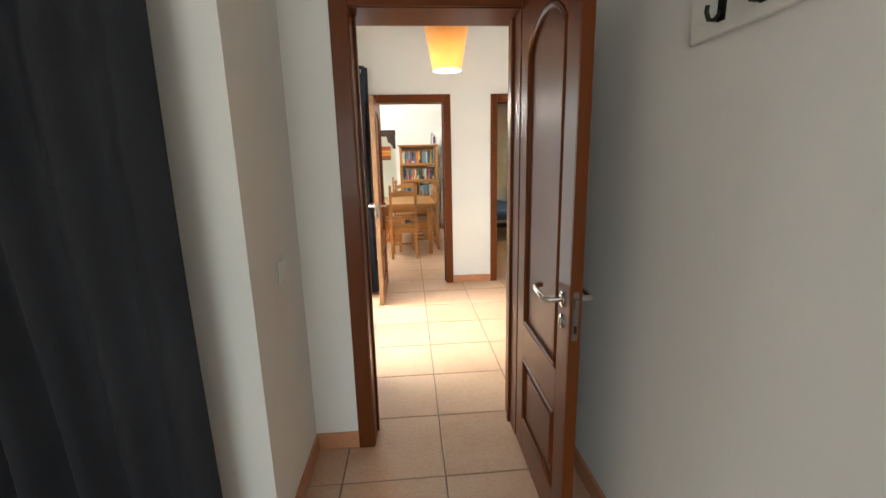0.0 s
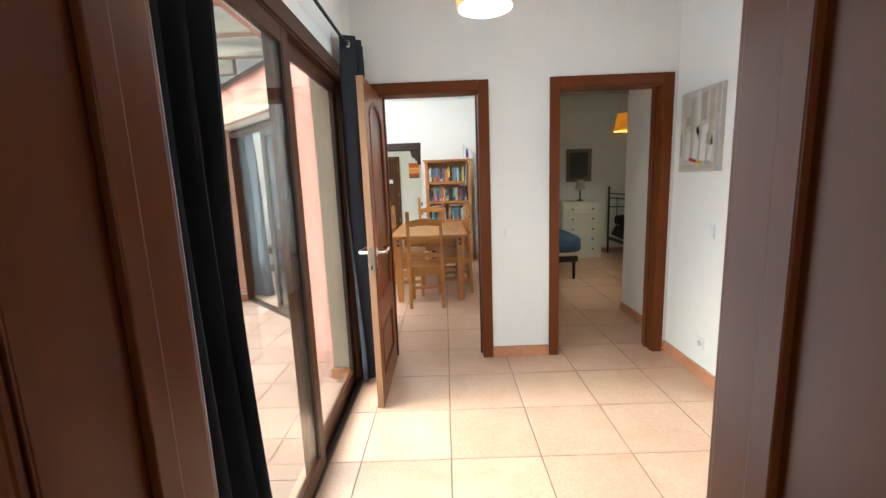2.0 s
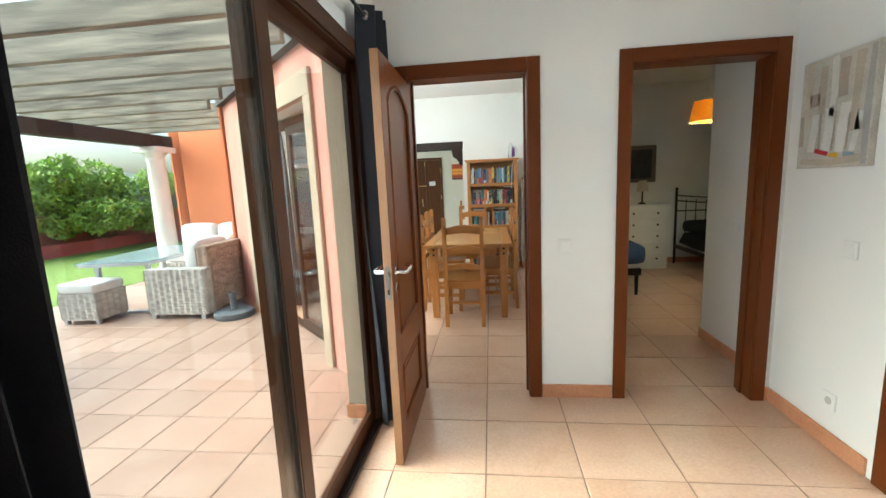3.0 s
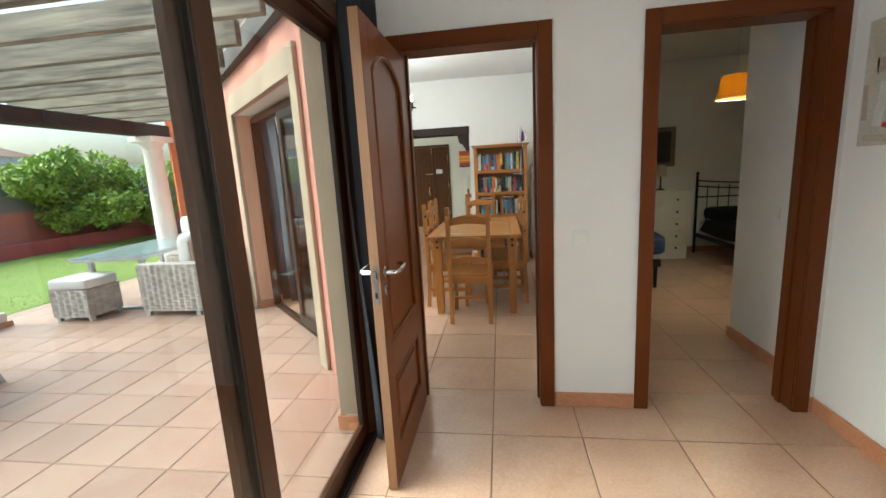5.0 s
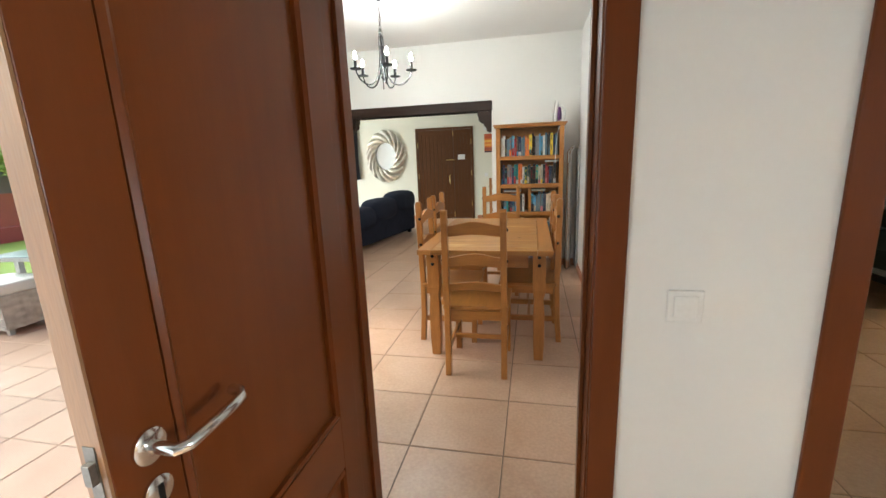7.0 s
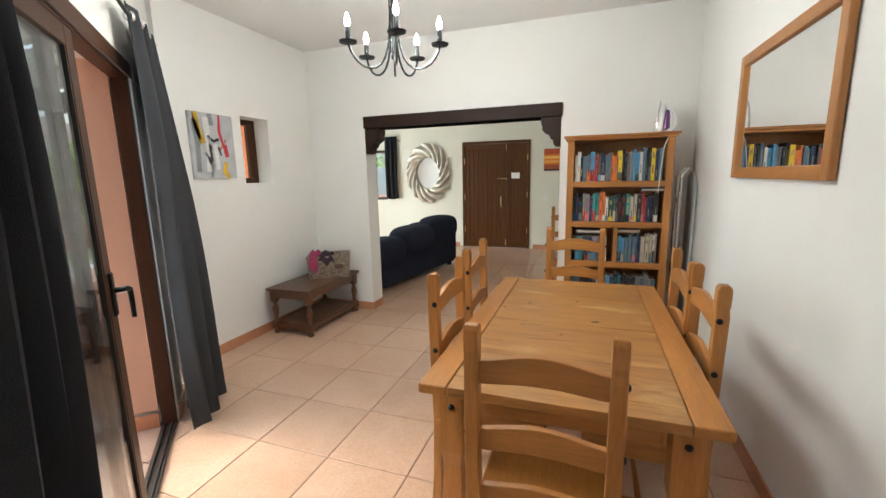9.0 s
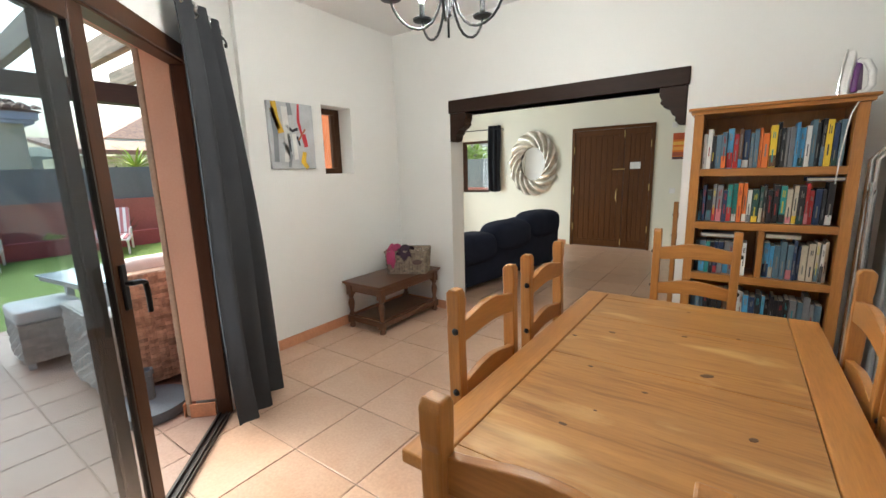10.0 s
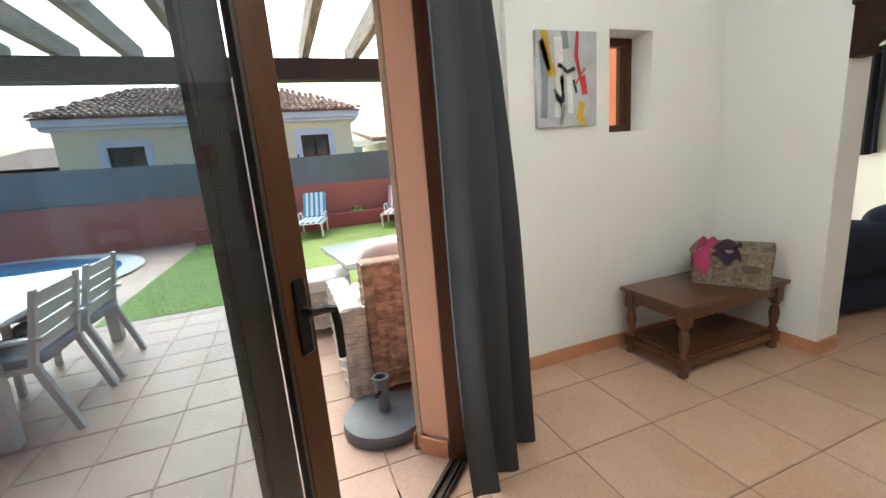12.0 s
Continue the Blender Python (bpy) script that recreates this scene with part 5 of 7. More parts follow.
part("door_handle", Shape().tube([(XM - 0.09, -0.02, 0.82), (XM - 0.09, -0.07, 0.86), (XM - 0.09, -0.07, 0.98), (XM - 0.09, -0.02, 1.02)], 0.010, 8), BRASS, ed, "brass pull handle", smooth=True)
part("notice", box(XM + 0.10, -0.010, 1.36, XM + 0.26, -0.007, 1.47), WHITE_PLASTIC, ed, "small white notice")

mr = thing("round_mirror", pose(-2.96, 14.075, 1.495), "oval wall mirror in a swirling silver leaf frame", "mirror")
part("glass", Shape().lathe([(0.5, 0.0), (0.5, 0.006)], 40, pose(0, -0.012, 0, 90) @ Matrix.Diagonal((0.56, 0.76, 1, 1))), MIRROR, mr, "silvered mirror glass")
for k in range(14):
    a0 = 2 * math.pi * k / 14

    def blade(u, v, a0=a0):
        r = 0.25 + 0.22 * u
        a = a0 + 0.55 * u * 1.5 + (v - 0.5) * 0.62 * (1 - 0.25 * u)
        wob = 0.02 * math.sin(math.pi * v) * (u > 0.9)
        return ((r + wob) * math.cos(a) * 0.98, -0.012 - 0.075 * math.sin(math.pi * min(1, max(0, v))) * (0.35 + 0.65 * math.sin(math.pi * (0.15 + 0.75 * u))), (r + wob) * math.sin(a) * 1.24)
    part("frame_leaf", Shape().grid(blade, 8, 8), SILVER, mr, smooth=True)

so = thing("sofa", pose(-2.055, 11.37, 0, 0, 0, -10), "navy cloth sofa with puffy back cushions", "sofa")


def cushion(x, y, z, sx, sy, sz, power=0.45, n=18, m=None):
    """A puffed rounded block."""
    def f(u, v):
        a, b = 2 * math.pi * u, math.pi * (v - 0.5)
        g = lambda t, p: math.copysign(abs(t) ** p, t)
        return (x + sx * g(math.cos(b), power) * g(math.cos(a), power), y + sy * g(math.cos(b), power) * g(math.sin(a), power), z + sz * g(math.sin(b), power))
    s = Shape().grid(f, n * 2, n, True)
    if m:
        s.v = [tuple(m @ Vector(p)) for p in s.v]
    return s


part("back", Shape().prism([(-1.12, 0.05), (1.12, 0.05), (1.12, 0.60), (0.3, 0.56), (-1.12, 0.47)], -0.20, 0.0, "x"), NAVY, so, bevel=0.04)
part("base", box(-0.92, -1.0, 0.06, -0.2, 1.0, 0.30), NAVY, so, bevel=0.03)
for y, z in ((-0.745, 0.485), (0.0, 0.565), (0.745, 0.635)):
    part("back_cushion", cushion(-0.14, y, z, 0.215, 0.40, 0.19, 0.62), NAVY, so, smooth=True)
    part("seat_cushion", cushion(-0.58, y * 0.97, 0.37, 0.33, 0.335, 0.10), NAVY, so, smooth=True)
for y in (-1.09, 1.09):
    part("arm", cushion(-0.50, y, 0.36, 0.46, 0.12, 0.30), NAVY, so, smooth=True)
for x in (-0.86, -0.06):
    for y in (-0.95, 0.95):
        part("foot", box(x - 0.03, y - 0.03, 0, x + 0.03, y + 0.03, 0.07), BLACK, so)

sp = thing("sunset_picture", pose(-0.495, 14.079, 1.69), "small canvas of an orange sunset over water", "picture")
part("canvas", box(-0.14, -0.025, -0.20, 0.14, -0.001, 0.20), plain("sunset_orange", (0.80, 0.22, 0.03), 0.6), sp, bevel=0.003)
for z0, z1, c in ((0.10, 0.20, (0.55, 0.10, 0.03)), (0.02, 0.07, (0.95, 0.55, 0.10)), (-0.06, -0.01, (0.90, 0.42, 0.08)), (-0.15, -0.09, (0.42, 0.10, 0.05)), (-0.20, -0.16, (0.10, 0.05, 0.06))):
    part("painted_band", box(-0.139, -0.0265, z0, 0.139, -0.0255, z1), plain("sunset_band", c, 0.6), sp)


def switch(m, label, double=False, socket=False):
    """A wall plate facing -y."""
    s = thing("wall_socket" if socket else "light_switch", m, label, "socket" if socket else "switch")
    part("plate", box(-0.042, -0.009, -0.042, 0.042, -0.0005, 0.042), WHITE_PLASTIC, s, bevel=0.004)
    if socket:
        part("socket_well", Shape().lathe([(0.02, 0), (0.019, 0.002)], 20, pose(0, -0.0092, 0, 90)), plain("socket_grey", (0.55, 0.54, 0.5)), s)
    else:
        part("rocker", box(-0.028, -0.014, -0.028, 0.028, -0.009, 0.028), WHITE_PLASTIC, s, bevel=0.002)
    return s


switch(pose(0.795, 5.65, 0.982), "square white light switch on plaster")
switch(pose(2.0, 5.18, 1.0, 0, 0, -90), "square white light switch on plaster")
switch(pose(2.0, 5.21, 0.24, 0, 0, -90), "square white wall socket above skirting", socket=True)
switch(pose(-0.31, 2.598, 0.978, 0, 0, 90), "square white light switch beside a doorway")
switch(pose(2.10, 6.25, 1.0, 0, 0, -90), "square white light switch in a bedroom")
switch(pose(-0.60, 14.08, 1.0), "square white light switch by the entrance")
switch(pose(-0.62, 14.08, 2.02), "small white chime box on the wall")

# ---- hall ----


def pendant(at, top_r, low_r, height, label, ceiling):
    p = thing("pendant_lamp", pose(*at), label, "lamp")
    n = 40
    s = Shape()
    s.lathe([(low_r, 0), (top_r, height)], n, cap=False)
    s.lathe([(low_r - 0.003, 0.001), (top_r - 0.003, height - 0.001)], n, cap=False)
    part("shade", s, SHADE if at[0] > 1 else SHADE_HALL, p, "amber cloth drum shade", smooth=True)
    for r, z in ((low_r - 0.001, 0), (top_r - 0.001, height)):
        part("shade_ring", Shape().grid(lambda u, v: ((r + 0.003 * math.cos(6.283 * v)) * math.cos(6.283 * u), (r + 0.003 * math.cos(6.283 * v)) * math.sin(6.283 * u), z + 0.003 * math.sin(6.283 * v)), n, 6, True), WHITE_PLASTIC, p, smooth=True)
    part("bulb", Shape().lathe([(0.013, 0.16), (0.016, 0.135), (0.032, 0.09), (0.034, 0.07), (0.026, 0.045), (0.006, 0.034)], 14), BULB, p, "lit round bulb", smooth=True)
    part("lamp_holder", Shape().lathe([(0.017, 0.155), (0.019, 0.17), (0.019, 0.21), (0.008, 0.225)], 12), WHITE_PLASTIC, p, smooth=True)
    for k in range(3):
        a = 2.094 * k
        part("spoke", Shape().tube([(0.015 * math.cos(a), 0.015 * math.sin(a), 0.19), (top_r * math.cos(a), top_r * math.sin(a), height - 0.002)], 0.002, 6), WHITE_PLASTIC, p)
    part("cord", Shape().tube([(0, 0, 0.22), (0, 0, ceiling - at[2] - 0.03)], 0.0035, 6), WHITE_PLASTIC, p)
    part("ceiling_rose", Shape().lathe([(0.012, ceiling - at[2] - 0.05), (0.045, ceiling - at[2] - 0.03), (0.05, ceiling - at[2] - 0.001)], 16), WHITE_PLASTIC, p, smooth=True)
    return p


pendant((HALL_LAMP[0], HALL_LAMP[1], 2.035), 0.158, 0.105, 0.29, "amber cloth pendant lamp shining in the hall", H)
pendant((BED_LAMP[0], BED_LAMP[1], 1.89), 0.135, 0.172, 0.20, "wide amber cloth pendant lamp in a bedroom", H)

sb = thing("sailboat_painting", pose(2.0, 5.325, 1.64, 0, 0, 90), "canvas of white sailing boats in grey and brown", "painting")
part("canvas", box(-0.21, 0.001, -0.26, 0.21, 0.030, 0.26), plain("canvas_grey_beige", (0.56, 0.53, 0.47), 0.7, 0.82), sb, bevel=0.003)
for nm, col in (("beige", (0.50, 0.43, 0.34)), ("taupe", (0.44, 0.36, 0.29)), ("sail", (0.70, 0.68, 0.63)), ("mist", (0.42, 0.41, 0.39)), ("sand", (0.60, 0.52, 0.40)), ("blue", (0.30, 0.40, 0.45))):
    PAINT[nm] = plain("boat_paint_" + nm, col, 0.7, 0.8)
for c, pts, w in (("mist", [(0.19, 0.25), (0.185, 0.0), (0.19, -0.25)], 0.016), ("beige", [(0.13, 0.24), (0.12, 0.0), (0.13, -0.1)], 0.022), ("taupe", [(0.05, 0.23), (0.045, 0.14), (0.05, 0.06)], 0.024), ("sail", [(-0.01, 0.25), (0.0, 0.1), (-0.01, -0.02)], 0.018), ("beige", [(-0.07, 0.22), (-0.075, 0.1), (-0.07, 0.0)], 0.022), ("taupe", [(-0.12, 0.10), (-0.115, 0.04)], 0.026), ("sand", [(-0.16, 0.25), (-0.155, 0.1), (-0.16, -0.05)], 0.020), ("taupe", [(-0.19, 0.0), (-0.185, -0.15)], 0.012), ("sail", [(0.155, -0.02), (0.14, -0.10), (0.125, -0.19)], 0.020), ("sail", [(0.075, 0.03), (0.065, -0.08), (0.05, -0.19)], 0.026), ("sail", [(-0.02, 0.02), (-0.015, -0.09), (-0.03, -0.18)], 0.026), ("sail", [(-0.10, 0.0), (-0.105, -0.08), (-0.12, -0.18)], 0.022), ("taupe", [(0.10, -0.02), (0.09, -0.18)], 0.006), ("taupe", [(0.02, 0.0), (0.01, -0.18)], 0.005), ("taupe", [(-0.07, 0.0), (-0.07, -0.17)], 0.006), ("beige", [(0.18, -0.22), (0.0, -0.235), (-0.18, -0.225)], 0.018), ("blue", [(0.14, -0.205), (0.08, -0.20)], 0.010), ("yellow", [(0.05, -0.205), (0.0, -0.20)], 0.011), ("red", [(-0.01, -0.195), (-0.09, -0.175)], 0.010)):
    stroke(sb, c, [(-p[0], p[1]) for p in pts], w, 0.0320)

# coat hooks on the first room's wall
hk = thing("coat_rack", pose(0.90, 1.74, 1.685, 0, 0, 90) @ pose(0, 0, 0), "white wooden board with black coat hooks", "coat rack")
part("board", box(-0.33, 0.001, -0.055, 0.33, 0.018, 0.055), WHITE_WOOD, hk, bevel=0.003)
for x in (0.225, 0.11, 0.0, -0.11, -0.225):
    part("hook_plate", box(x - 0.011, 0.018, -0.030, x + 0.011, 0.022, 0.035), BLACK, hk)
    part("hook", Shape().tube([(x, 0.022, -0.012), (x, 0.034, -0.028), (x, 0.048, -0.028), (x, 0.054, -0.012), (x, 0.053, 0.0)], 0.005, 8), BLACK, hk, "black iron hook", smooth=True)

# ---- second bedroom ----
cb = thing("chest_of_drawers", pose(2.60, 9.45, 0), "white chest of five drawers with black knobs", "chest of drawers")
part("carcass", box(-0.33, 0.018, 0.06, 0.33, 0.46, 0.935), WHITE_WOOD, cb, bevel=0.003)
part("top", box(-0.35, -0.012, 0.935, 0.35, 0.47, 0.96), WHITE_WOOD, cb, bevel=0.004)
part("plinth", box(-0.33, 0.03, 0, 0.33, 0.44, 0.06), WHITE_WOOD, cb)
for k in range(5):
    z = 0.085 + k * 0.168
    dr = part("drawer", box(-0.30, 0.0, z, 0.30, 0.018, z + 0.155), WHITE_WOOD, cb, bevel=0.004)
    for x in (-0.17, 0.17):
        part("knob", Shape().lathe([(0.006, 0), (0.007, 0.012), (0.016, 0.02), (0.013, 0.03)], 12, pose(x, 0.0, z + 0.078, 90)), BLACK, dr, smooth=True)
tl = thing("table_lamp", pose(2.62, 9.66, 0.96), "small white table lamp with a pleated shade", "lamp")
part("base", Shape().lathe([(0.055, 0), (0.055, 0.012), (0.012, 0.03), (0.010, 0.18), (0.014, 0.2)], 16), BLACK, tl, smooth=True)
part("shade", Shape().lathe([(0.085, 0.19), (0.055, 0.35)], 28, cap=False).lathe([(0.083, 0.191), (0.053, 0.349)], 28, cap=False), SHADE_WHITE, tl, smooth=True)
fp = thing("framed_picture", pose(2.68, 9.949, 1.56), "dark picture in a grey wooden frame", "picture")
for a in (((-0.22, -0.28, -0.16, 0.28)), ((0.16, -0.28, 0.22, 0.28)), ((-0.16, -0.28, 0.16, -0.22)), ((-0.16, 0.22, 0.16, 0.28))):
    part("frame_rail", box(a[0], -0.025, a[1], a[2], -0.001, a[3]), plain("grey_frame_wood", (0.17, 0.13, 0.09)), fp, bevel=0.004)
part("print", box(-0.161, -0.012, -0.221, 0.161, -0.004, 0.221), plain("dark_print", (0.05, 0.045, 0.04), 0.4, 0.4), fp)

bd = thing("metal_bed", pose(3.85, 8.9, 0), "black metal bed with a dark green bedspread", "bed")
for x in (-0.65, 0.65):
    part("head_post", Shape().tube([(x, 0.98, 0), (x, 0.98, 1.13)], 0.018, 10), BLACK, bd, smooth=True)
    part("post_ball", Shape().lathe([(0.005, 1.13), (0.022, 1.145), (0.024, 1.16), (0.012, 1.18), (0.002, 1.185)], 12, pose(x, 0.98, 0)), BLACK, bd, smooth=True)
    part("foot_post", Shape().tube([(x, -0.98, 0), (x, -0.98, 0.5)], 0.018, 10), BLACK, bd, smooth=True)
    part("side_rail", box(x - 0.015, -0.96, 0.25, x + 0.015, 0.96, 0.30), BLACK, bd)
n = 16
for z, sag in ((1.06, 0.05), (0.98, 0.05), (0.82, 0.0)):
    part("head_rail", Shape().tube([(-0.65 + 1.3 * k / n, 0.98, z - sag * math.sin(math.pi * k / n)) for k in range(n + 1)], 0.010, 8), BLACK, bd, smooth=True)
for k in range(1, 9):
    part("head_bar", Shape().tube([(-0.65 + 1.3 * k / 9, 0.98, 0.32), (-0.65 + 1.3 * k / 9, 0.98, 0.99)], 0.007, 6), BLACK, bd)
part("mattress", box(-0.63, -0.95, 0.28, 0.63, 0.95, 0.48), WHITE_CLOTH, bd, bevel=0.05)
part("bedspread", Shape().grid(lambda u, v: (-0.70 + 1.4 * u, -1.0 + 1.72 * v, 0.50 + 0.015 * math.sin(9 * u + 7 * v) - 0.2 * max(0, abs(u - 0.5) - 0.45) * 20 * 0.2 - (0.10 if u in (0, 1) else 0)), 20, 20), GREEN_CLOTH, bd, smooth=True)
for x in (-0.32, 0.32):
    part("pillow", cushion(x, 0.72, 0.60, 0.29, 0.20, 0.09), GREEN_CLOTH, bd, smooth=True)

sb2 = thing("single_bed", pose(1.62, 8.96, 0), "single bed with a blue duvet and dark legs", "bed")
part("bed_base", box(-0.45, -0.95, 0.24, 0.45, 0.95, 0.32), BLACK, sb2, bevel=0.01)
part("mattress", box(-0.45, -0.95, 0.32, 0.45, 0.95, 0.48), WHITE_CLOTH, sb2, bevel=0.04)
part("duvet", cushion(0.02, -0.1, 0.47, 0.52, 0.92, 0.11, 0.3), BLUE_CLOTH, sb2, smooth=True)
for x in (-0.41, 0.41):
    for y in (-0.90, 0.90):
        part("leg", Shape().lathe([(0.018, 0), (0.024, 0.24)], 10, pose(x, y, 0)), BLACK, sb2, smooth=True)

# ---- bathroom ----
st = thing("shower_tray", pose(2.27, 5.10, 0), "white shower tray with a raised rim", "shower tray")
part("rim", Shape().box(0, 0, 0, 1.42, 0.07, 0.11).box(0, 0.07, 0, 0.06, 1.28, 0.11).box(1.36, 0.07, 0, 1.42, 1.28, 0.11).box(0.06, 1.22, 0, 1.36, 1.28, 0.11), plain("white_ceramic", (0.78, 0.77, 0.74), 0.15), st, bevel=0.012)
part("basin", box(0.06, 0.07, 0, 1.36, 1.22, 0.04), plain("white_ceramic_basin", (0.74, 0.73, 0.70), 0.15), st)
sc = curtain("white shower curtain with coloured squares", pose(2.47, 5.20, 0), 0.34, 0.13, 2.05, 4, 0.03, WHITE_CLOTH, seed=31, eyelets=False)
sc["category"] = "shower curtain"
rnd = random.Random(8)
PATCH = [plain("patch_" + n, c, 0.8) for n, c in (("teal", (0.03, 0.33, 0.33)), ("magenta", (0.42, 0.03, 0.22)), ("purple", (0.38, 0.08, 0.36)), ("green", (0.04, 0.30, 0.22)), ("lime", (0.62, 0.60, 0.08)))]
for k in range(26):
    x, z = rnd.uniform(-0.14, 0.14), 0.2 + 1.75 * k / 26
    part("coloured_patch", Shape().box(-0.045, -0.0012, -0.05, 0.045, 0.0, 0.05, pose(x, -0.047, z, 0, rnd.uniform(-14, 14), rnd.uniform(-8, 8))), PATCH[k % 5], sc)
s = thing("shower_rail", pose(2.27, 5.20, 2.08), "chrome shower curtain rail", "rail")
part("pole", Shape().tube([(-0.03, 0, 0), (1.43, 0, 0)], 0.011, 10), CHROME, s, smooth=True)

# ---- patio ----


def column(y):
    c = thing("column", pose(-5.14, y, 0), "white round column on a square plinth", "column", "pergola columns")
    part("brick_base", box(-0.235, -0.235, 0, 0.235, 0.235, 0.055), SKIRT, c, "terracotta base slab", bevel=0.004)
    part("plinth", box(-0.21, -0.21, 0.055, 0.21, 0.21, 0.15), COLUMN, c, bevel=0.008)
    part("shaft", Shape().lathe([(0.185, 0.15), (0.195, 0.17), (0.19, 0.19), (0.165, 0.205), (0.152, 0.24), (0.148, 0.8), (0.132, 1.95), (0.145, 1.97), (0.145, 1.99), (0.132, 2.0), (0.14, 2.04), (0.175, 2.08), (0.18, 2.10)], 28), COLUMN, c, smooth=True)
    part("capital", box(-0.215, -0.215, 2.10, 0.215, 0.215, 2.185), COLUMN, c, bevel=0.006)
    return c


column(6.75), column(9.52)
pg = thing("pergola", pose(0, 0, 0), "weathered timber pergola with closely set rafters", "pergola")
part("beam", box(-5.23, 1.0, 2.187, -5.05, 9.84, 2.385), PERGOLA_BEAM, pg, "dark timber beam", bevel=0.008)
y, k = 2.60, 0
while y < 9.75:
    xe = min(-0.60, 4.97 - y) if y < 8.05 else -2.98
    part("rafter", box(-5.52, y - 0.035, 2.387, xe - 0.02, y + 0.035, 2.565), PERGOLA, pg, bevel=0.006)
    y += 0.483
structure("trim_3", Shape().box(-0.60, 2.6, 2.566, -0.531, 5.5, 2.70), PERGOLA_BEAM, "dark timber wall plate under the pergola", "timber")


def rattan_block(parent, name, x0, y0, z0, x1, y1, z1, mat=RATTAN, cell=0.07, row=0.032):
    """A woven block: a core with weave on its four upright sides."""
    core = part(name, box(x0 + 0.012, y0 + 0.012, z0, x1 - 0.012, y1 - 0.012, z1), mat, parent, bevel=0.012)
    for m, w in ((pose((x0 + x1) / 2, y0 + 0.008, z0), x1 - x0), (pose((x0 + x1) / 2, y1 - 0.008, z0, 0, 0, 180), x1 - x0), (pose(x1 - 0.008, (y0 + y1) / 2, z0, 0, 0, 90), y1 - y0), (pose(x0 + 0.008, (y0 + y1) / 2, z0, 0, 0, -90), y1 - y0)):
        part("weave", weave(w - 0.004, z1 - z0 - 0.006, max(2, int((z1 - z0) / row)), max(2, int(w / cell)), 0.009, m), mat, core)
    return core


rs = thing("rattan_sofa", pose(-0.085, 0, 0), "grey rattan corner sofa with pale cushions", "sofa")
rattan_block(rs, "seat_base", -3.44, 7.36, 0.06, -2.90, 9.72, 0.34)
rattan_block(rs, "arm", -3.45, 7.22, 0.06, -2.72, 7.36, 0.58)
rattan_block(rs, "backrest", -2.90, 7.365, 0.06, -2.72 - 0.02, 9.0, 0.81, RATTAN_BROWN, 0.055, 0.025)
rattan_block(rs, "seat_base", -4.75, 9.05, 0.06, -3.44, 9.60, 0.34)
rattan_block(rs, "backrest", -4.75, 9.60, 0.06, -3.0, 9.78, 0.83)
for y0, y1 in ((7.38, 8.0), (8.02, 8.66), (8.68, 9.3)):
    part("seat_cushion", cushion(-3.18, (y0 + y1) / 2, 0.41, 0.28, (y1 - y0) / 2, 0.075, 0.3), CUSHION, rs, smooth=True)
    part("back_cushion", cushion(-2.985, (y0 + y1) / 2, 0.66, 0.10, (y1 - y0) / 2 - 0.01, 0.22, 0.4, m=pose(0, 0, 0)), CUSHION, rs, smooth=True)
for x0, x1 in ((-4.74, -4.1), (-4.08, -3.46)):
    part("seat_cushion", cushion((x0 + x1) / 2, 9.33, 0.41, (x1 - x0) / 2, 0.28, 0.075, 0.3), CUSHION, rs, smooth=True)
    part("back_cushion", cushion((x0 + x1) / 2, 9.51, 0.68, (x1 - x0) / 2 - 0.01, 0.10, 0.24, 0.4), CUSHION, rs, smooth=True)
for x, y in ((-3.41, 7.27), (-2.80, 7.27), (-2.80, 8.95), (-4.7, 9.1), (-4.7, 9.7)):
    part("foot", box(x - 0.025, y - 0.025, 0, x + 0.025, y + 0.025, 0.065), GREY_ALU, rs)
ot = thing("rattan_stool", pose(-4.24, 7.255, 0), "grey rattan footstool with a pale cushion", "stool")
rattan_block(ot, "base", -0.24, -0.20, 0.05, 0.24, 0.20, 0.36)
part("cushion", cushion(0, 0, 0.41, 0.245, 0.205, 0.055, 0.25), CUSHION, ot, smooth=True)
for x in (-0.2, 0.2):
    for y in (-0.16, 0.16):
        part("foot", box(x - 0.02, y - 0.02, 0, x + 0.02, y + 0.02, 0.055), GREY_ALU, ot)
gt = thing("patio_table", pose(-4.10, 8.06, 0, 0, 0, 7), "glass topped patio table on metal legs", "table")
part("frame", Shape().box(-0.42, -0.72, 0.60, 0.42, -0.68, 0.64).box(-0.42, 0.68, 0.60, 0.42, 0.72, 0.64).box(-0.42, -0.68, 0.60, -0.38, 0.68, 0.64).box(0.38, -0.68, 0.60, 0.42, 0.68, 0.64), GREY_ALU, gt, bevel=0.004)
part("glass_top", box(-0.44, -0.74, 0.641, 0.44, 0.74, 0.650), GLASS_TABLE, gt, "bluish glass top", bevel=0.002).visible_shadow = False
part("under_panel", box(-0.38, -0.68, 0.60, 0.38, 0.68, 0.612), plain("pale_blue_panel", (0.50, 0.60, 0.64), 0.4), gt)
for y in (-0.58, 0.58):
    for x in (-0.3, 0.3):
        part("leg", box(x - 0.025, y - 0.025, 0.03, x + 0.025, y + 0.025, 0.60), GREY_ALU, gt, bevel=0.004)
    part("foot_bar", box(-0.34, y - 0.025, 0, 0.34, y + 0.025, 0.03), GREY_ALU, gt, bevel=0.004)

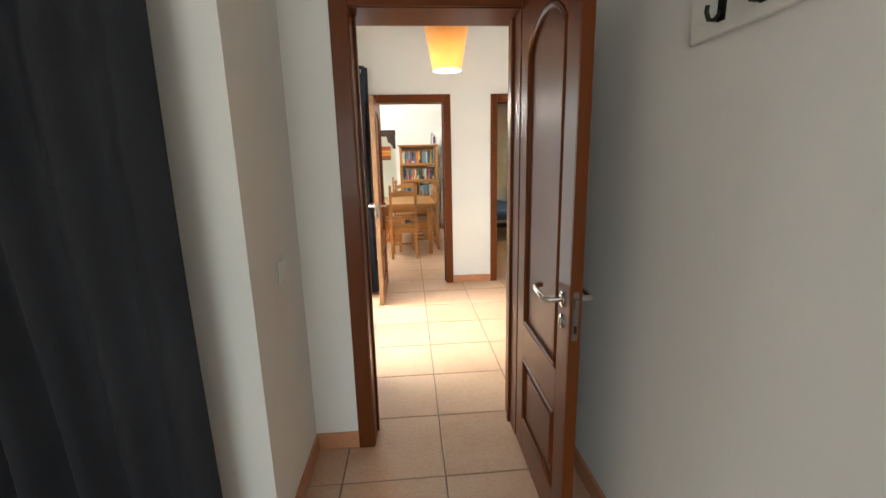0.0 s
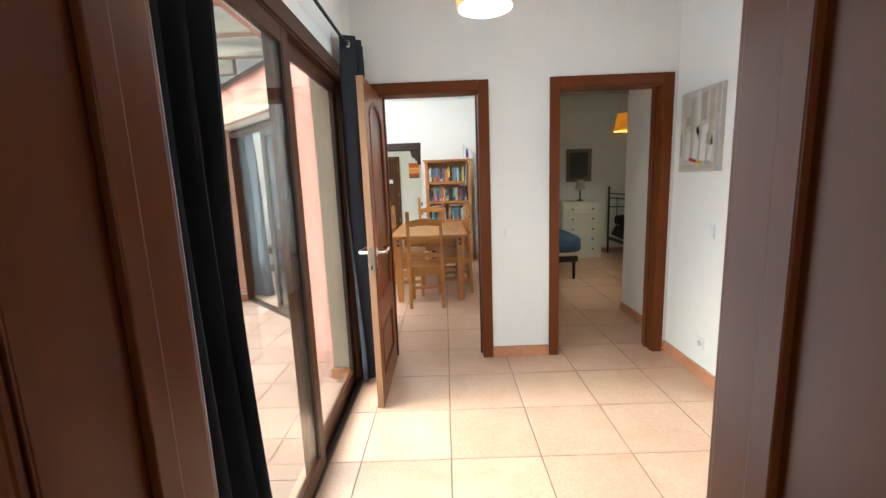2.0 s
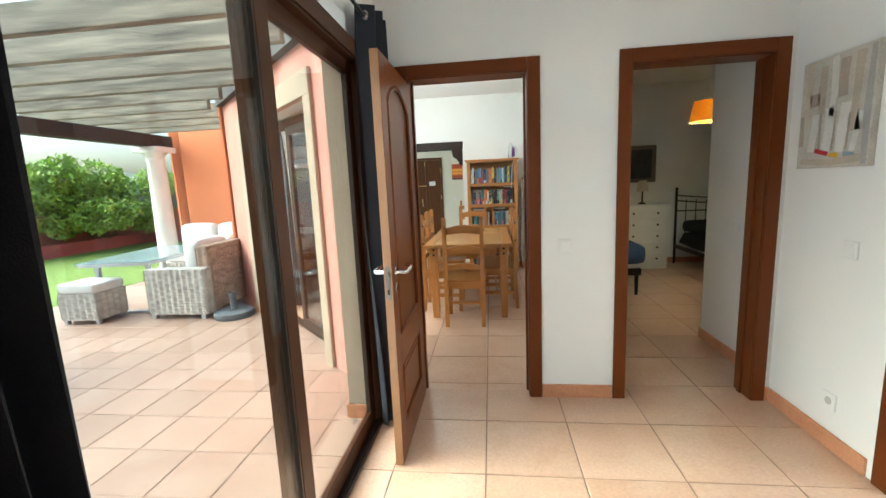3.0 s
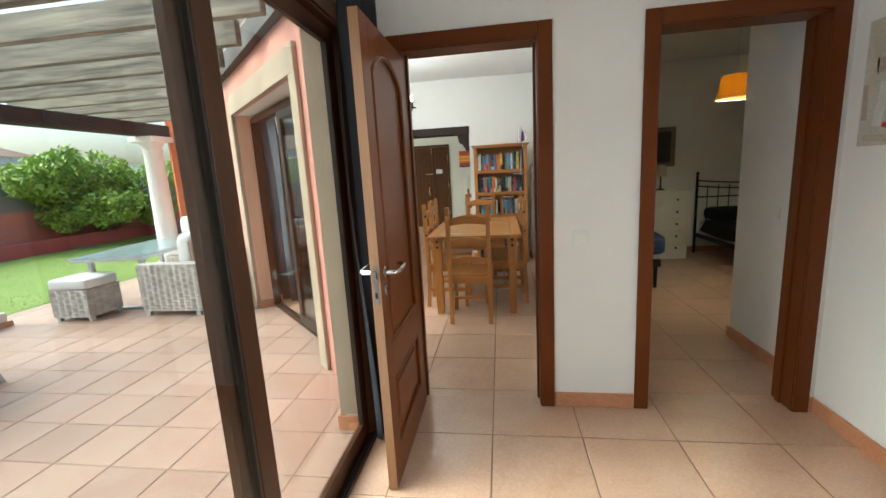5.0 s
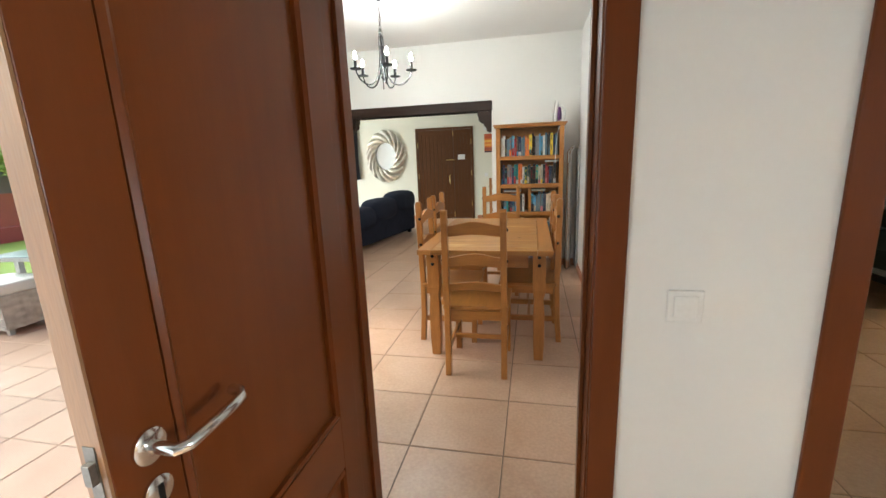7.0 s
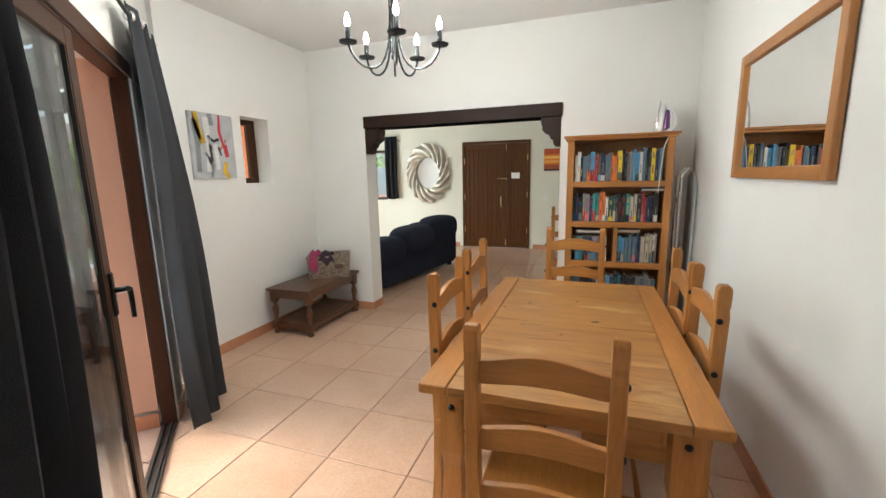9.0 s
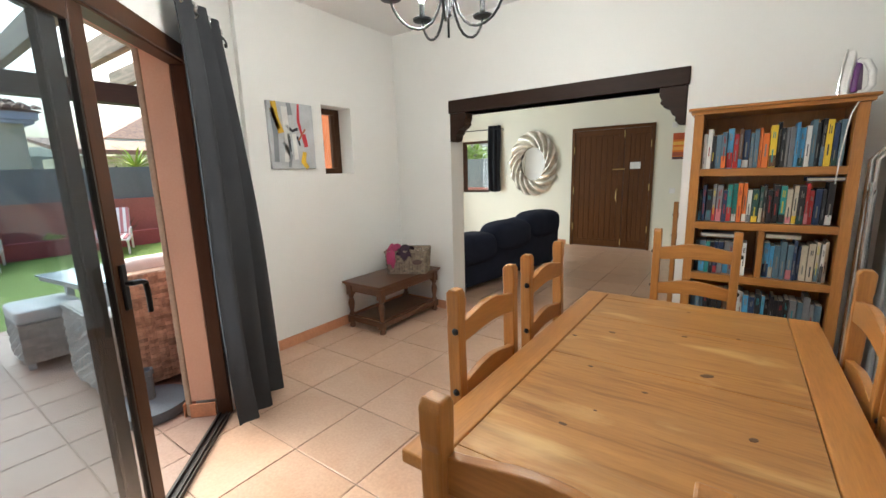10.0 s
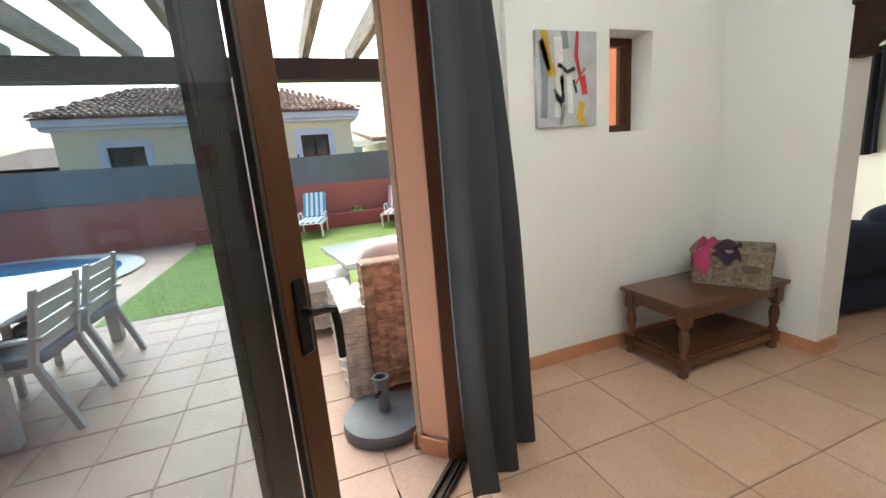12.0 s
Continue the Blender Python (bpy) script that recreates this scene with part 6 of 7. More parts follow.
ub = thing("parasol_base", pose(-2.585, 7.36, 0), "round slate-grey parasol base with a tube", "parasol base")
part("disc", Shape().lathe([(0.205, 0.0), (0.215, 0.015), (0.21, 0.065), (0.18, 0.078), (0.05, 0.086), (0.045, 0.086)], 36), SLATE, ub, smooth=True)
part("tube", Shape().lathe([(0.034, 0.08), (0.034, 0.235), (0.042, 0.24), (0.042, 0.272), (0.030, 0.272), (0.029, 0.22)], 20), SLATE, ub, smooth=True)
part("knob", Shape().tube([(0.03, -0.02, 0.20), (0.06, -0.04, 0.20)], 0.012, 8), BLACK, ub, smooth=True)


def patio_chair(m):
    """Aluminium armchair; back at y = 0, seat towards -y."""
    c = thing("patio_chair", m, "pale grey aluminium patio armchair with slatted back", "chair", "chairs round the patio table")
    for x in (-0.25, 0.25):
        part("back_leg", Shape().prism([(0.06, 0), (0.10, 0), (-0.03, 0.42), (0.05, 0.83), (0.02, 0.83), (-0.07, 0.42)], x - 0.02, x + 0.02, "x"), GREY_ALU, c, bevel=0.004)
        part("front_leg", Shape().prism([(-0.50, 0), (-0.46, 0), (-0.44, 0.55), (-0.48, 0.55)], x - 0.02, x + 0.02, "x"), GREY_ALU, c, bevel=0.004)
        part("armrest", box(x - 0.028, -0.52, 0.55, x + 0.028, 0.03, 0.573), GREY_ALU, c, bevel=0.006)
        part("seat_rail", box(x - 0.015, -0.47, 0.38, x + 0.015, -0.02, 0.415), GREY_ALU, c)
    part("seat", cushion(0, -0.25, 0.43, 0.24, 0.24, 0.035, 0.3), GREY_SLING, c, "grey padded seat", smooth=True)
    for k in range(4):
        z = 0.475 + 0.088 * k
        part("back_slat", box(-0.232, -0.045 + 0.019 * k, z, 0.232, -0.028 + 0.019 * k, z + 0.066), GREY_ALU, c, bevel=0.003)
    return c


pch = patio_chair(pose(-3.63, 5.70, 0))
copy_thing(pch, pose(-4.28, 5.70, 0))
for x in (-3.6, -4.3):
    copy_thing(pch, pose(x, 4.05, 0, 0, 0, 180))
pt = thing("patio_dining_table", pose(-4.12, 4.93, 0), "long white patio dining table with grey legs", "table")
part("tabletop", box(-0.88, -0.62, 0.645, 0.88, 0.62, 0.672), WHITE_TOP, pt, bevel=0.004)
part("apron", box(-0.80, -0.54, 0.60, 0.80, 0.54, 0.645), GREY_ALU, pt)
for x in (-0.80, 0.80):
    for y in (-0.56, 0.56):
        part("leg", box(x - 0.045, y - 0.045, 0, x + 0.045, y + 0.045, 0.645), GREY_ALU, pt, bevel=0.006)

# white wall ornaments
for z, sc_ in ((1.52, 1.0), (1.36, 0.9)):
    g = Shape().tube([(0, 0, -0.09), (0.012, 0, -0.05), (0, 0, 0), (-0.008, 0, 0.05), (0, 0, 0.08)], [0.004, 0.010, 0.018, 0.013, 0.010], 8)
    for sx in (-1, 1):
        g.tube([(0, 0, 0.03), (sx * 0.035, 0, 0.045), (sx * 0.045, 0, 0.07)], 0.005, 6).tube([(0, 0, -0.03), (sx * 0.035, 0, -0.045), (sx * 0.045, 0, -0.07)], 0.005, 6)
    solid("wall_ornament", g, COLUMN, "small white lizard ornament on a facade", "ornament", smooth=True, m=pose(-0.545, 5.47, z, 0, 0, 90) @ Matrix.Diagonal((sc_, sc_, sc_, 1)))

# ---- garden ----
structure("ground", Shape().prism([(-5000, -5000), (5000, -5000), (5000, 5000), (-5000, 5000)], -0.5, -0.065), EARTH, "dry sandy ground", "ground")
structure("lawn", Shape().prism([(-5.424, 5.12), (-5.424, 14.6), (-10.35, 14.6), (-10.35, 5.25)], -0.05, 0.004), LAWN, "bright green artificial lawn", "lawn")
rnd = random.Random(6)
s = Shape()
for _ in range(26000):
    x, y = -5.43 - 4.9 * rnd.random() ** 1.4, 5.2 + 9.3 * rnd.random()
    a, h, w = rnd.uniform(0, 6.28), rnd.uniform(0.006, 0.014), 0.006
    s.add([(x - w * math.cos(a), y - w * math.sin(a), 0.003), (x + w * math.cos(a), y + w * math.sin(a), 0.003), (x + rnd.uniform(-0.012, 0.012), y + rnd.uniform(-0.012, 0.012), 0.004 + h)], [(0, 1, 2)])
me = bpy.data.meshes.new("grass")
me.from_pydata(s.v, [], s.f)
me.materials.append(material("lawn_blades", (0.165, 0.25, 0.045), 0.9, dark=0.92, scale=3, fine=60, bump=0.02, island=0.08))
tagged(new("grass", me), "short blades of artificial lawn", "grass", kind="stuff")
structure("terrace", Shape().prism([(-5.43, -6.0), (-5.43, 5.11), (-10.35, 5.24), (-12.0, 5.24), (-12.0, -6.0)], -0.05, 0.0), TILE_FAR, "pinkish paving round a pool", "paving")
pl = thing("swimming_pool", pose(-8.5, 1.55, 0), "curved swimming pool with pale coping", "pool")
ring = lambda r0, r1: [(r0 * math.cos(a), r1 * math.sin(a)) for a in [2 * math.pi * k / 48 for k in range(48)]]
part("coping", Shape().grid(lambda u, v: ((2.5 + 0.16 * math.cos(6.2832 * v)) * math.cos(6.2832 * u), (3.0 + 0.16 * math.cos(6.2832 * v)) * math.sin(6.2832 * u), 0.03 + 0.03 * math.sin(6.2832 * v)), 48, 8, True), POOL_RIM, pl, smooth=True)
part("water", Shape().prism(ring(2.38, 2.88), 0.004, 0.02), WATER, pl, "blue pool water")

FX = -10.95
structure("garden_wall", Shape().box(FX - 0.2, -8, -0.05, FX, 15.4, 1.0).box(FX, 15.2, -0.05, -2.0, 15.4, 1.0), RED_WALL, "dull red rendered garden wall", "wall")
fe = thing("fence_screen", pose(0, 0, 0), "blue-grey screening cloth on a garden fence", "fence")
rnd = random.Random(2)
part("screen", Shape().grid(lambda u, v: (FX - 0.08 + 0.02 * math.sin(40 * u + 3 * v), -8 + 23.3 * u, 0.98 + (0.70 + 0.03 * math.sin(17 * u)) * v), 120, 4), SCREEN, fe, smooth=True)
part("screen", Shape().grid(lambda u, v: (FX + 9 * u, 15.28 + 0.02 * math.sin(30 * u), 0.98 + 0.7 * v), 50, 4), SCREEN, fe, smooth=True)
for k in range(10):
    part("post", Shape().tube([(FX - 0.13, -7.5 + 2.5 * k, 0.95), (FX - 0.13, -7.5 + 2.5 * k, 1.72)], 0.02, 8), BLACK, fe)
PLANTER = material("plum_planter_render", (0.36, 0.10, 0.10), 0.9, dark=0.82, scale=2, fine=50, bump=0.25)
structure("planter_wall", Shape().box(-10.45, 5.2, -0.05, -10.33, 14.75, 0.32).box(-10.33, 14.62, -0.05, -4.0, 14.75, 0.32).box(FX, 5.2, -0.05, -10.45, 5.32, 0.32), PLANTER, "low plum-red planter wall", "planter", 0.006)
structure("soil", Shape().box(FX + 0.002, 5.32, -0.05, -10.45, 15.198, 0.19).box(-10.45, 14.752, -0.05, -4.0, 15.198, 0.19), EARTH, "dry planter soil", "soil")


def shrub(label, at, lobes, count, leaf, mat, name="bush", seed=1, category="bush"):
    """Stems and many small folded leaves round uneven lobes (x, y, z, rx, ry, rz)."""
    b = thing(name, pose(*at), label, category)
    r = random.Random(seed)
    s = Shape()
    for x, y, z, *_ in lobes:
        mid = (x * 0.3 + r.uniform(-0.1, 0.1), y * 0.3 + r.uniform(-0.1, 0.1), z * 0.5)
        s.tube([(x * 0.06, y * 0.06, 0), mid, (x, y, z)], [0.05 * min(1, at[2] + 0.8), 0.03, 0.01], 6)
    part("stems", s, BARK, b)
    s = Shape()
    vol = [l[3] * l[4] * l[5] for l in lobes]
    for _ in range(count):
        l = r.choices(lobes, vol)[0]
        d = Vector((r.gauss(0, 1), r.gauss(0, 1), r.gauss(0, 1))).normalized() * (r.random() ** 0.28)
        p = Vector((l[0] + d.x * l[3], l[1] + d.y * l[4], l[2] + d.z * l[5]))
        p += Vector((noise.noise(p * 2.3), noise.noise(p * 2.3 + Vector((9, 0, 0))), noise.noise(p * 2.3 + Vector((0, 9, 0))))) * 0.22
        if p.z < 0.02:
            continue
        m = Matrix.Translation(p) @ Euler((r.uniform(-1, 1), r.uniform(-1, 1), r.uniform(0, 6.28))).to_matrix().to_4x4()
        k = leaf * r.uniform(0.6, 1.3)
        s.add([(-k, 0, 0), (0, -k * 0.42, 0.12 * k), (k, 0, 0), (0, k * 0.42, 0.12 * k)], [(0, 1, 2), (0, 2, 3)], m)
    me = bpy.data.meshes.new("crown")
    me.from_pydata(s.v, [], s.f)
    me.materials.append(mat)
    cr = new("crown", me)
    cr.parent = b
    return b


rnd = random.Random(11)
lob = [(rnd.uniform(-0.35, 0.75), rnd.uniform(-1.6, 1.4), rnd.uniform(0.7, 1.75), rnd.uniform(0.45, 0.75), rnd.uniform(0.5, 0.8), rnd.uniform(0.4, 0.65)) for _ in range(14)]
shrub("large light green leafy bush in a planter", (-10.5, 13.4, 0.19), lob, 17000, 0.075, LEAF, seed=2)
shrub("green bush growing behind the garden wall", (-5.9, 16.3, 0.0), [(0, 0, 1.5, 0.9, 0.5, 0.6), (0.8, 0.1, 1.3, 0.6, 0.4, 0.5), (-0.8, 0.0, 1.2, 0.6, 0.4, 0.5)], 3000, 0.07, LEAF, seed=7)
shrub("small dark green shrub in a planter", (-10.68, 5.75, 0.19), [(0, 0, 0.35, 0.28, 0.28, 0.36), (0.1, 0.15, 0.3, 0.2, 0.2, 0.25)], 1400, 0.045, LEAF_DARK, seed=4)
shrub("small flowering yellow-green plant in a planter", (-10.68, 8.6, 0.19), [(0, 0, 0.12, 0.22, 0.22, 0.13)], 500, 0.04, LEAF, "plant", seed=5, category="plant")


def spiky(label, at, count, length, trunk, mat, name, seed, droop=0.5):
    """A plant of long pointed leaves from one head, on a trunk or the ground."""
    b = thing(name, pose(*at), label, "plant")
    r = random.Random(seed)
    if trunk:
        part("trunk", Shape().tube([(0, 0, 0), (0.03, 0, trunk * 0.5), (0, 0.02, trunk)], [0.11, 0.09, 0.08], 10), BARK, b, smooth=True)
    for _ in range(count):
        a, up, ln = r.uniform(0, 6.28), r.uniform(0.1, 1.25), length * r.uniform(0.7, 1.1)
        pts = []
        for k in range(6):
            q = k / 5
            pts.append(Vector((math.cos(a) * math.cos(up) * ln * q, math.sin(a) * math.cos(up) * ln * q, trunk + math.sin(up) * ln * q - droop * ln * q * q * 0.5)))
        side = Vector((-math.sin(a), math.cos(a), 0))
        s = Shape()
        w = [0.018, 0.026, 0.024, 0.018, 0.010, 0.001]
        s.add([tuple(p - side * w[i]) for i, p in enumerate(pts)] + [tuple(p + Vector((0, 0, -0.008))) for p in pts] + [tuple(p + side * w[i]) for i, p in enumerate(pts)],
              [(i, i + 1, 6 + i + 1, 6 + i) for i in range(5)] + [(6 + i, 7 + i, 13 + i, 12 + i) for i in range(5)])
        part("leaf", s, mat, b, smooth=True)
    return b


spiky("blue-green agave in a planter", (-10.68, 9.8, 0.19), 26, 0.48, 0, LEAF_DARK, "agave", 3, 0.1)
spiky("palm with arching fronds behind the fence", (-12.6, 10.9, -0.06), 60, 1.1, 1.75, LEAF, "palm", 7, 0.8)


def lounger(m, label, stripe):
    """White sun lounger; feet end towards +x, the raised back towards -x."""
    l = thing("sun_lounger", m @ Matrix.Scale(0.88, 4), label, "sun lounger", "sun loungers on the lawn")
    for y in (-0.29, 0.29):
        part("side_rail", box(-0.35, y - 0.02, 0.27, 0.95, y + 0.02, 0.33), WHITE_PLASTIC, l, bevel=0.01)
        for x in (-0.2, 0.8):
            part("leg", box(x - 0.03, y - 0.02, 0, x + 0.03, y + 0.02, 0.27), WHITE_PLASTIC, l, bevel=0.006)
        part("armrest", Shape().tube([(-0.25, y, 0.33), (-0.2, y * 1.05, 0.50), (0.2, y * 1.05, 0.50), (0.25, y, 0.33)], 0.018, 8), WHITE_PLASTIC, l, smooth=True)
    for k in range(9):
        x = -0.28 + 0.135 * k
        part("slat", box(x, -0.27, 0.315, x + 0.10, 0.27, 0.33), WHITE_PLASTIC, l, bevel=0.004)
    back = pose(-0.30, 0, 0.33, 0, 52 - 90 + 0, 0)
    for k in range(7):
        part("back_slat", Shape().box(-0.10 * 0, -0.28, 0.02 + 0.105 * k, 0.018, 0.28, 0.105 + 0.105 * k, back), WHITE_PLASTIC, l, bevel=0.004)
    if stripe:
        for k in range(9):
            y0 = -0.27 + 0.06 * k
            mt = stripe if k % 2 == 0 else WHITE_CLOTH
            part("cushion_stripe", Shape().box(0.02, y0, 0.03, 0.055, y0 + 0.06, 0.74, back).box(-0.27, y0, 0.332, 0.85, y0 + 0.06, 0.365), mt, l, bevel=0.006)
    return l


BLUE_STRIPE, PURPLE_STRIPE = plain("blue_stripe_cloth", (0.08, 0.34, 0.46), 0.9), plain("purple_stripe_cloth", (0.28, 0.06, 0.22), 0.9)
lounger(pose(-9.88, 6.42, 0.004, 0, 0, -3), "white sun lounger with a purple striped cushion", PURPLE_STRIPE)
lounger(pose(-9.98, 7.56, 0.004, 0, 0, -12), "white sun lounger with a blue striped cushion", BLUE_STRIPE)
lounger(pose(-10.0, 9.45, 0.004, 0, 0, -22), "white sun lounger with a faded red striped cushion", plain("rose_stripe_cloth", (0.52, 0.22, 0.22), 0.9))

# neighbouring house
hs = thing("house", pose(-20, 0, 0), "pale single-storey neighbouring house with a clay tiled roof", "house")
part("wall", wall_shape(-0.4, 10.3, -9.0, 0.0, -0.06, 3.4, [(1.15, 2.35, 1.75, 2.75), (8.1, 9.25, 1.9, 2.85)], SWAP), HOUSE_WALL, hs)
part("cornice", Shape().box(-9.3, -0.65, 3.4, 0.25, 10.55, 3.52).box(-9.4, -0.75, 3.52, 0.38, 10.65, 3.78), HOUSE_BAND, hs, bevel=0.02)
for y0, y1, z0, z1 in ((1.15, 2.35, 1.75, 2.75), (8.1, 9.25, 1.9, 2.85)):
    wn_ = part("window", Shape().box(-0.10, y0, z0, -0.02, y0 + 0.08, z1).box(-0.10, y1 - 0.08, z0, -0.02, y1, z1).box(-0.10, y0 + 0.08, z0, -0.02, y1 - 0.08, z0 + 0.08).box(-0.10, y0 + 0.08, z1 - 0.08, -0.02, y1 - 0.08, z1).box(-0.10, (y0 + y1) / 2 - 0.04, z0 + 0.08, -0.02, (y0 + y1) / 2 + 0.04, z1 - 0.08), ALU, hs)
    part("pane", box(-0.09, y0 + 0.08, z0 + 0.08, -0.07, y1 - 0.08, z1 - 0.08), plain("dark_window_pane", (0.03, 0.035, 0.04), 0.1), wn_)
    part("surround", Shape().box(0.0, y0 - 0.25, z0 - 0.2, 0.03, y0, z1 + 0.25).box(0.0, y1, z0 - 0.2, 0.03, y1 + 0.25, z1 + 0.25).box(0.0, y0, z1, 0.03, y1, z1 + 0.25), HOUSE_BAND, hs, "pale blue window surround")
part("wall_lamp", Shape().lathe([(0.04, 0), (0.08, 0.05), (0.07, 0.22), (0.02, 0.28)], 10, pose(0.10, 5.6, 2.55)), BLACK, hs)
E0, E1, D0, D1, RZ = -0.85, 10.75, 0.48, -9.5, 5.6
part("roof", Shape().add([(D0, E0, 3.78), (D0, E1, 3.78), (D1, E1, 3.78), (D1, E0, 3.78), (-4.5, 1.5, RZ - 0.04), (-4.5, 7.2, RZ - 0.04)], [(0, 1, 5, 4), (2, 3, 4, 5), (1, 2, 5), (3, 0, 4), (0, 3, 2, 1)]), ROOF_TILE, hs)
s = Shape()
rnd = random.Random(3)
for i in range(48):
    y = E0 + 0.12 + (E1 - E0 - 0.24) * i / 47
    for j in range(13):
        q0, q1 = j / 13, (j + 1.12) / 13
        ylo, yhi = E0 + (1.5 - E0) * q0, E1 + (7.2 - E1) * q0
        if not ylo - 0.1 <= y <= yhi + 0.1:
            continue
        a0, a1 = D0 + (-4.5 - D0) * q0, D0 + (-4.5 - D0) * min(1, q1)
        z0, z1 = 3.80 + (RZ - 3.78) * q0, 3.79 + (RZ - 3.78) * min(1, q1)
        dy, dz = rnd.uniform(-0.02, 0.02), rnd.uniform(0, 0.03)
        vs = []
        for aa, zz, rr in ((a0, z0 + 0.03, 0.115), (a1, z1, 0.095)):
            vs += [(aa, y + dy + rr * math.cos(t), zz + dz + rr * math.sin(t)) for t in (0, 0.8, 1.57, 2.34, 3.14)]
        s.add(vs, [(k, k + 1, k + 6, k + 5) for k in range(4)] + [(0, 1, 2, 3, 4)])
rt = part("roof_tiles", s, ROOF_TILE, hs, "weathered barrel tiles")
rt["kind"] = "stuff"
part("chimney", Shape().box(-5.4, 3.1, 4.6, -4.8, 3.7, 5.9).box(-5.5, 3.0, 5.9, -4.7, 3.8, 6.0), HOUSE_BAND, hs)
h2 = thing("house", pose(-23, 12.2, 0), "low white outbuilding with a tiled lean-to roof", "house")
part("wall", box(-5, 0, -0.06, 0, 5.5, 2.5), HOUSE_WALL, h2)
part("roof", Shape().prism([(0.6, 2.75), (-5.2, 3.6), (-5.2, 3.45), (0.6, 2.55)], -0.5, 6.0, "y"), ROOF_TILE, h2)
h3 = thing("house", pose(-32, 16.5, 0), "distant white house with a low tiled roof", "house")
part("wall", box(-6, 0, -0.06, 0, 11.9, 3.55), HOUSE_WALL, h3)
part("cornice", box(-6.3, -0.3, 3.55, 0.3, 12.2, 4.0), HOUSE_BAND, h3, bevel=0.02)
part("roof", Shape().add([(0.6, -0.6, 4.0), (0.6, 12.5, 4.0), (-6.6, 12.5, 4.0), (-6.6, -0.6, 4.0), (-3, 3, 5.9), (-3, 8.4, 5.9)], [(0, 1, 5, 4), (2, 3, 4, 5), (1, 2, 5), (3, 0, 4), (0, 3, 2, 1)]), ROOF_TILE, h3)
h4 = thing("house", pose(-30, -8.5, 0), "distant house with dark timber eaves", "house")
part("wall", box(-6, 0, -0.06, 0, 6.5, 2.4), HOUSE_WALL, h4)
part("roof", Shape().add([(0.6, -0.6, 2.6), (0.6, 7.1, 2.6), (-6.6, 7.1, 2.6), (-6.6, -0.6, 2.6), (-3, 2, 3.9), (-3, 5, 3.9)], [(0, 1, 5, 4), (2, 3, 4, 5), (1, 2, 5), (3, 0, 4), (0, 3, 2, 1)]), ROOF_TILE, h4)
structure("backdrop", Shape().grid(lambda u, v: (-260 - 120 * v, -420 + 900 * u, (0 if v == 0 else 1) * (12 + 14 * v * (1 + 0.6 * noise.noise(Vector((u * 7, v * 2, 0))) + 0.25 * noise.noise(Vector((u * 30, v * 6, 1)))))), 80, 6), material("hazy_hill", (0.16, 0.18, 0.13), 1.0, dark=0.7, scale=0.02, fine=0.4, bump=0.1), "low hazy hills", "hill")

# ---- floors, paving and ground, piece by piece ----
PITCH, GAP = 0.455, 0.006
TX, TY = 0.300, 5.355


def tile_mesh(name, w, d, mat):
    s = Shape()
    e = 0.004
    s.add([(0, 0, -0.010), (w, 0, -0.010), (w, d, -0.010), (0, d, -0.010), (0, 0, -0.002), (w, 0, -0.002), (w, d, -0.002), (0, d, -0.002), (e, e, 0), (w - e, e, 0), (w - e, d - e, 0), (e, d - e, 0)],
          [(0, 1, 5, 4), (1, 2, 6, 5), (2, 3, 7, 6), (3, 0, 4, 7), (4, 5, 9, 8), (5, 6, 10, 9), (6, 7, 11, 10), (7, 4, 8, 11), (8, 9, 10, 11)])
    return s.mesh(name, mat)


def clip(poly, a, b, c):
    """The part of a polygon where a x + b y <= c."""
    out = []
    for p, q in zip(poly, poly[1:] + poly[:1]):
        dp, dq = a * p[0] + b * p[1] - c, a * q[0] + b * q[1] - c
        if dp <= 0:
            out.append(p)
        if (dp < 0 < dq) or (dq < 0 < dp):
            k = dp / (dp - dq)
            out.append((p[0] + (q[0] - p[0]) * k, p[1] + (q[1] - p[1]) * k))
    return out


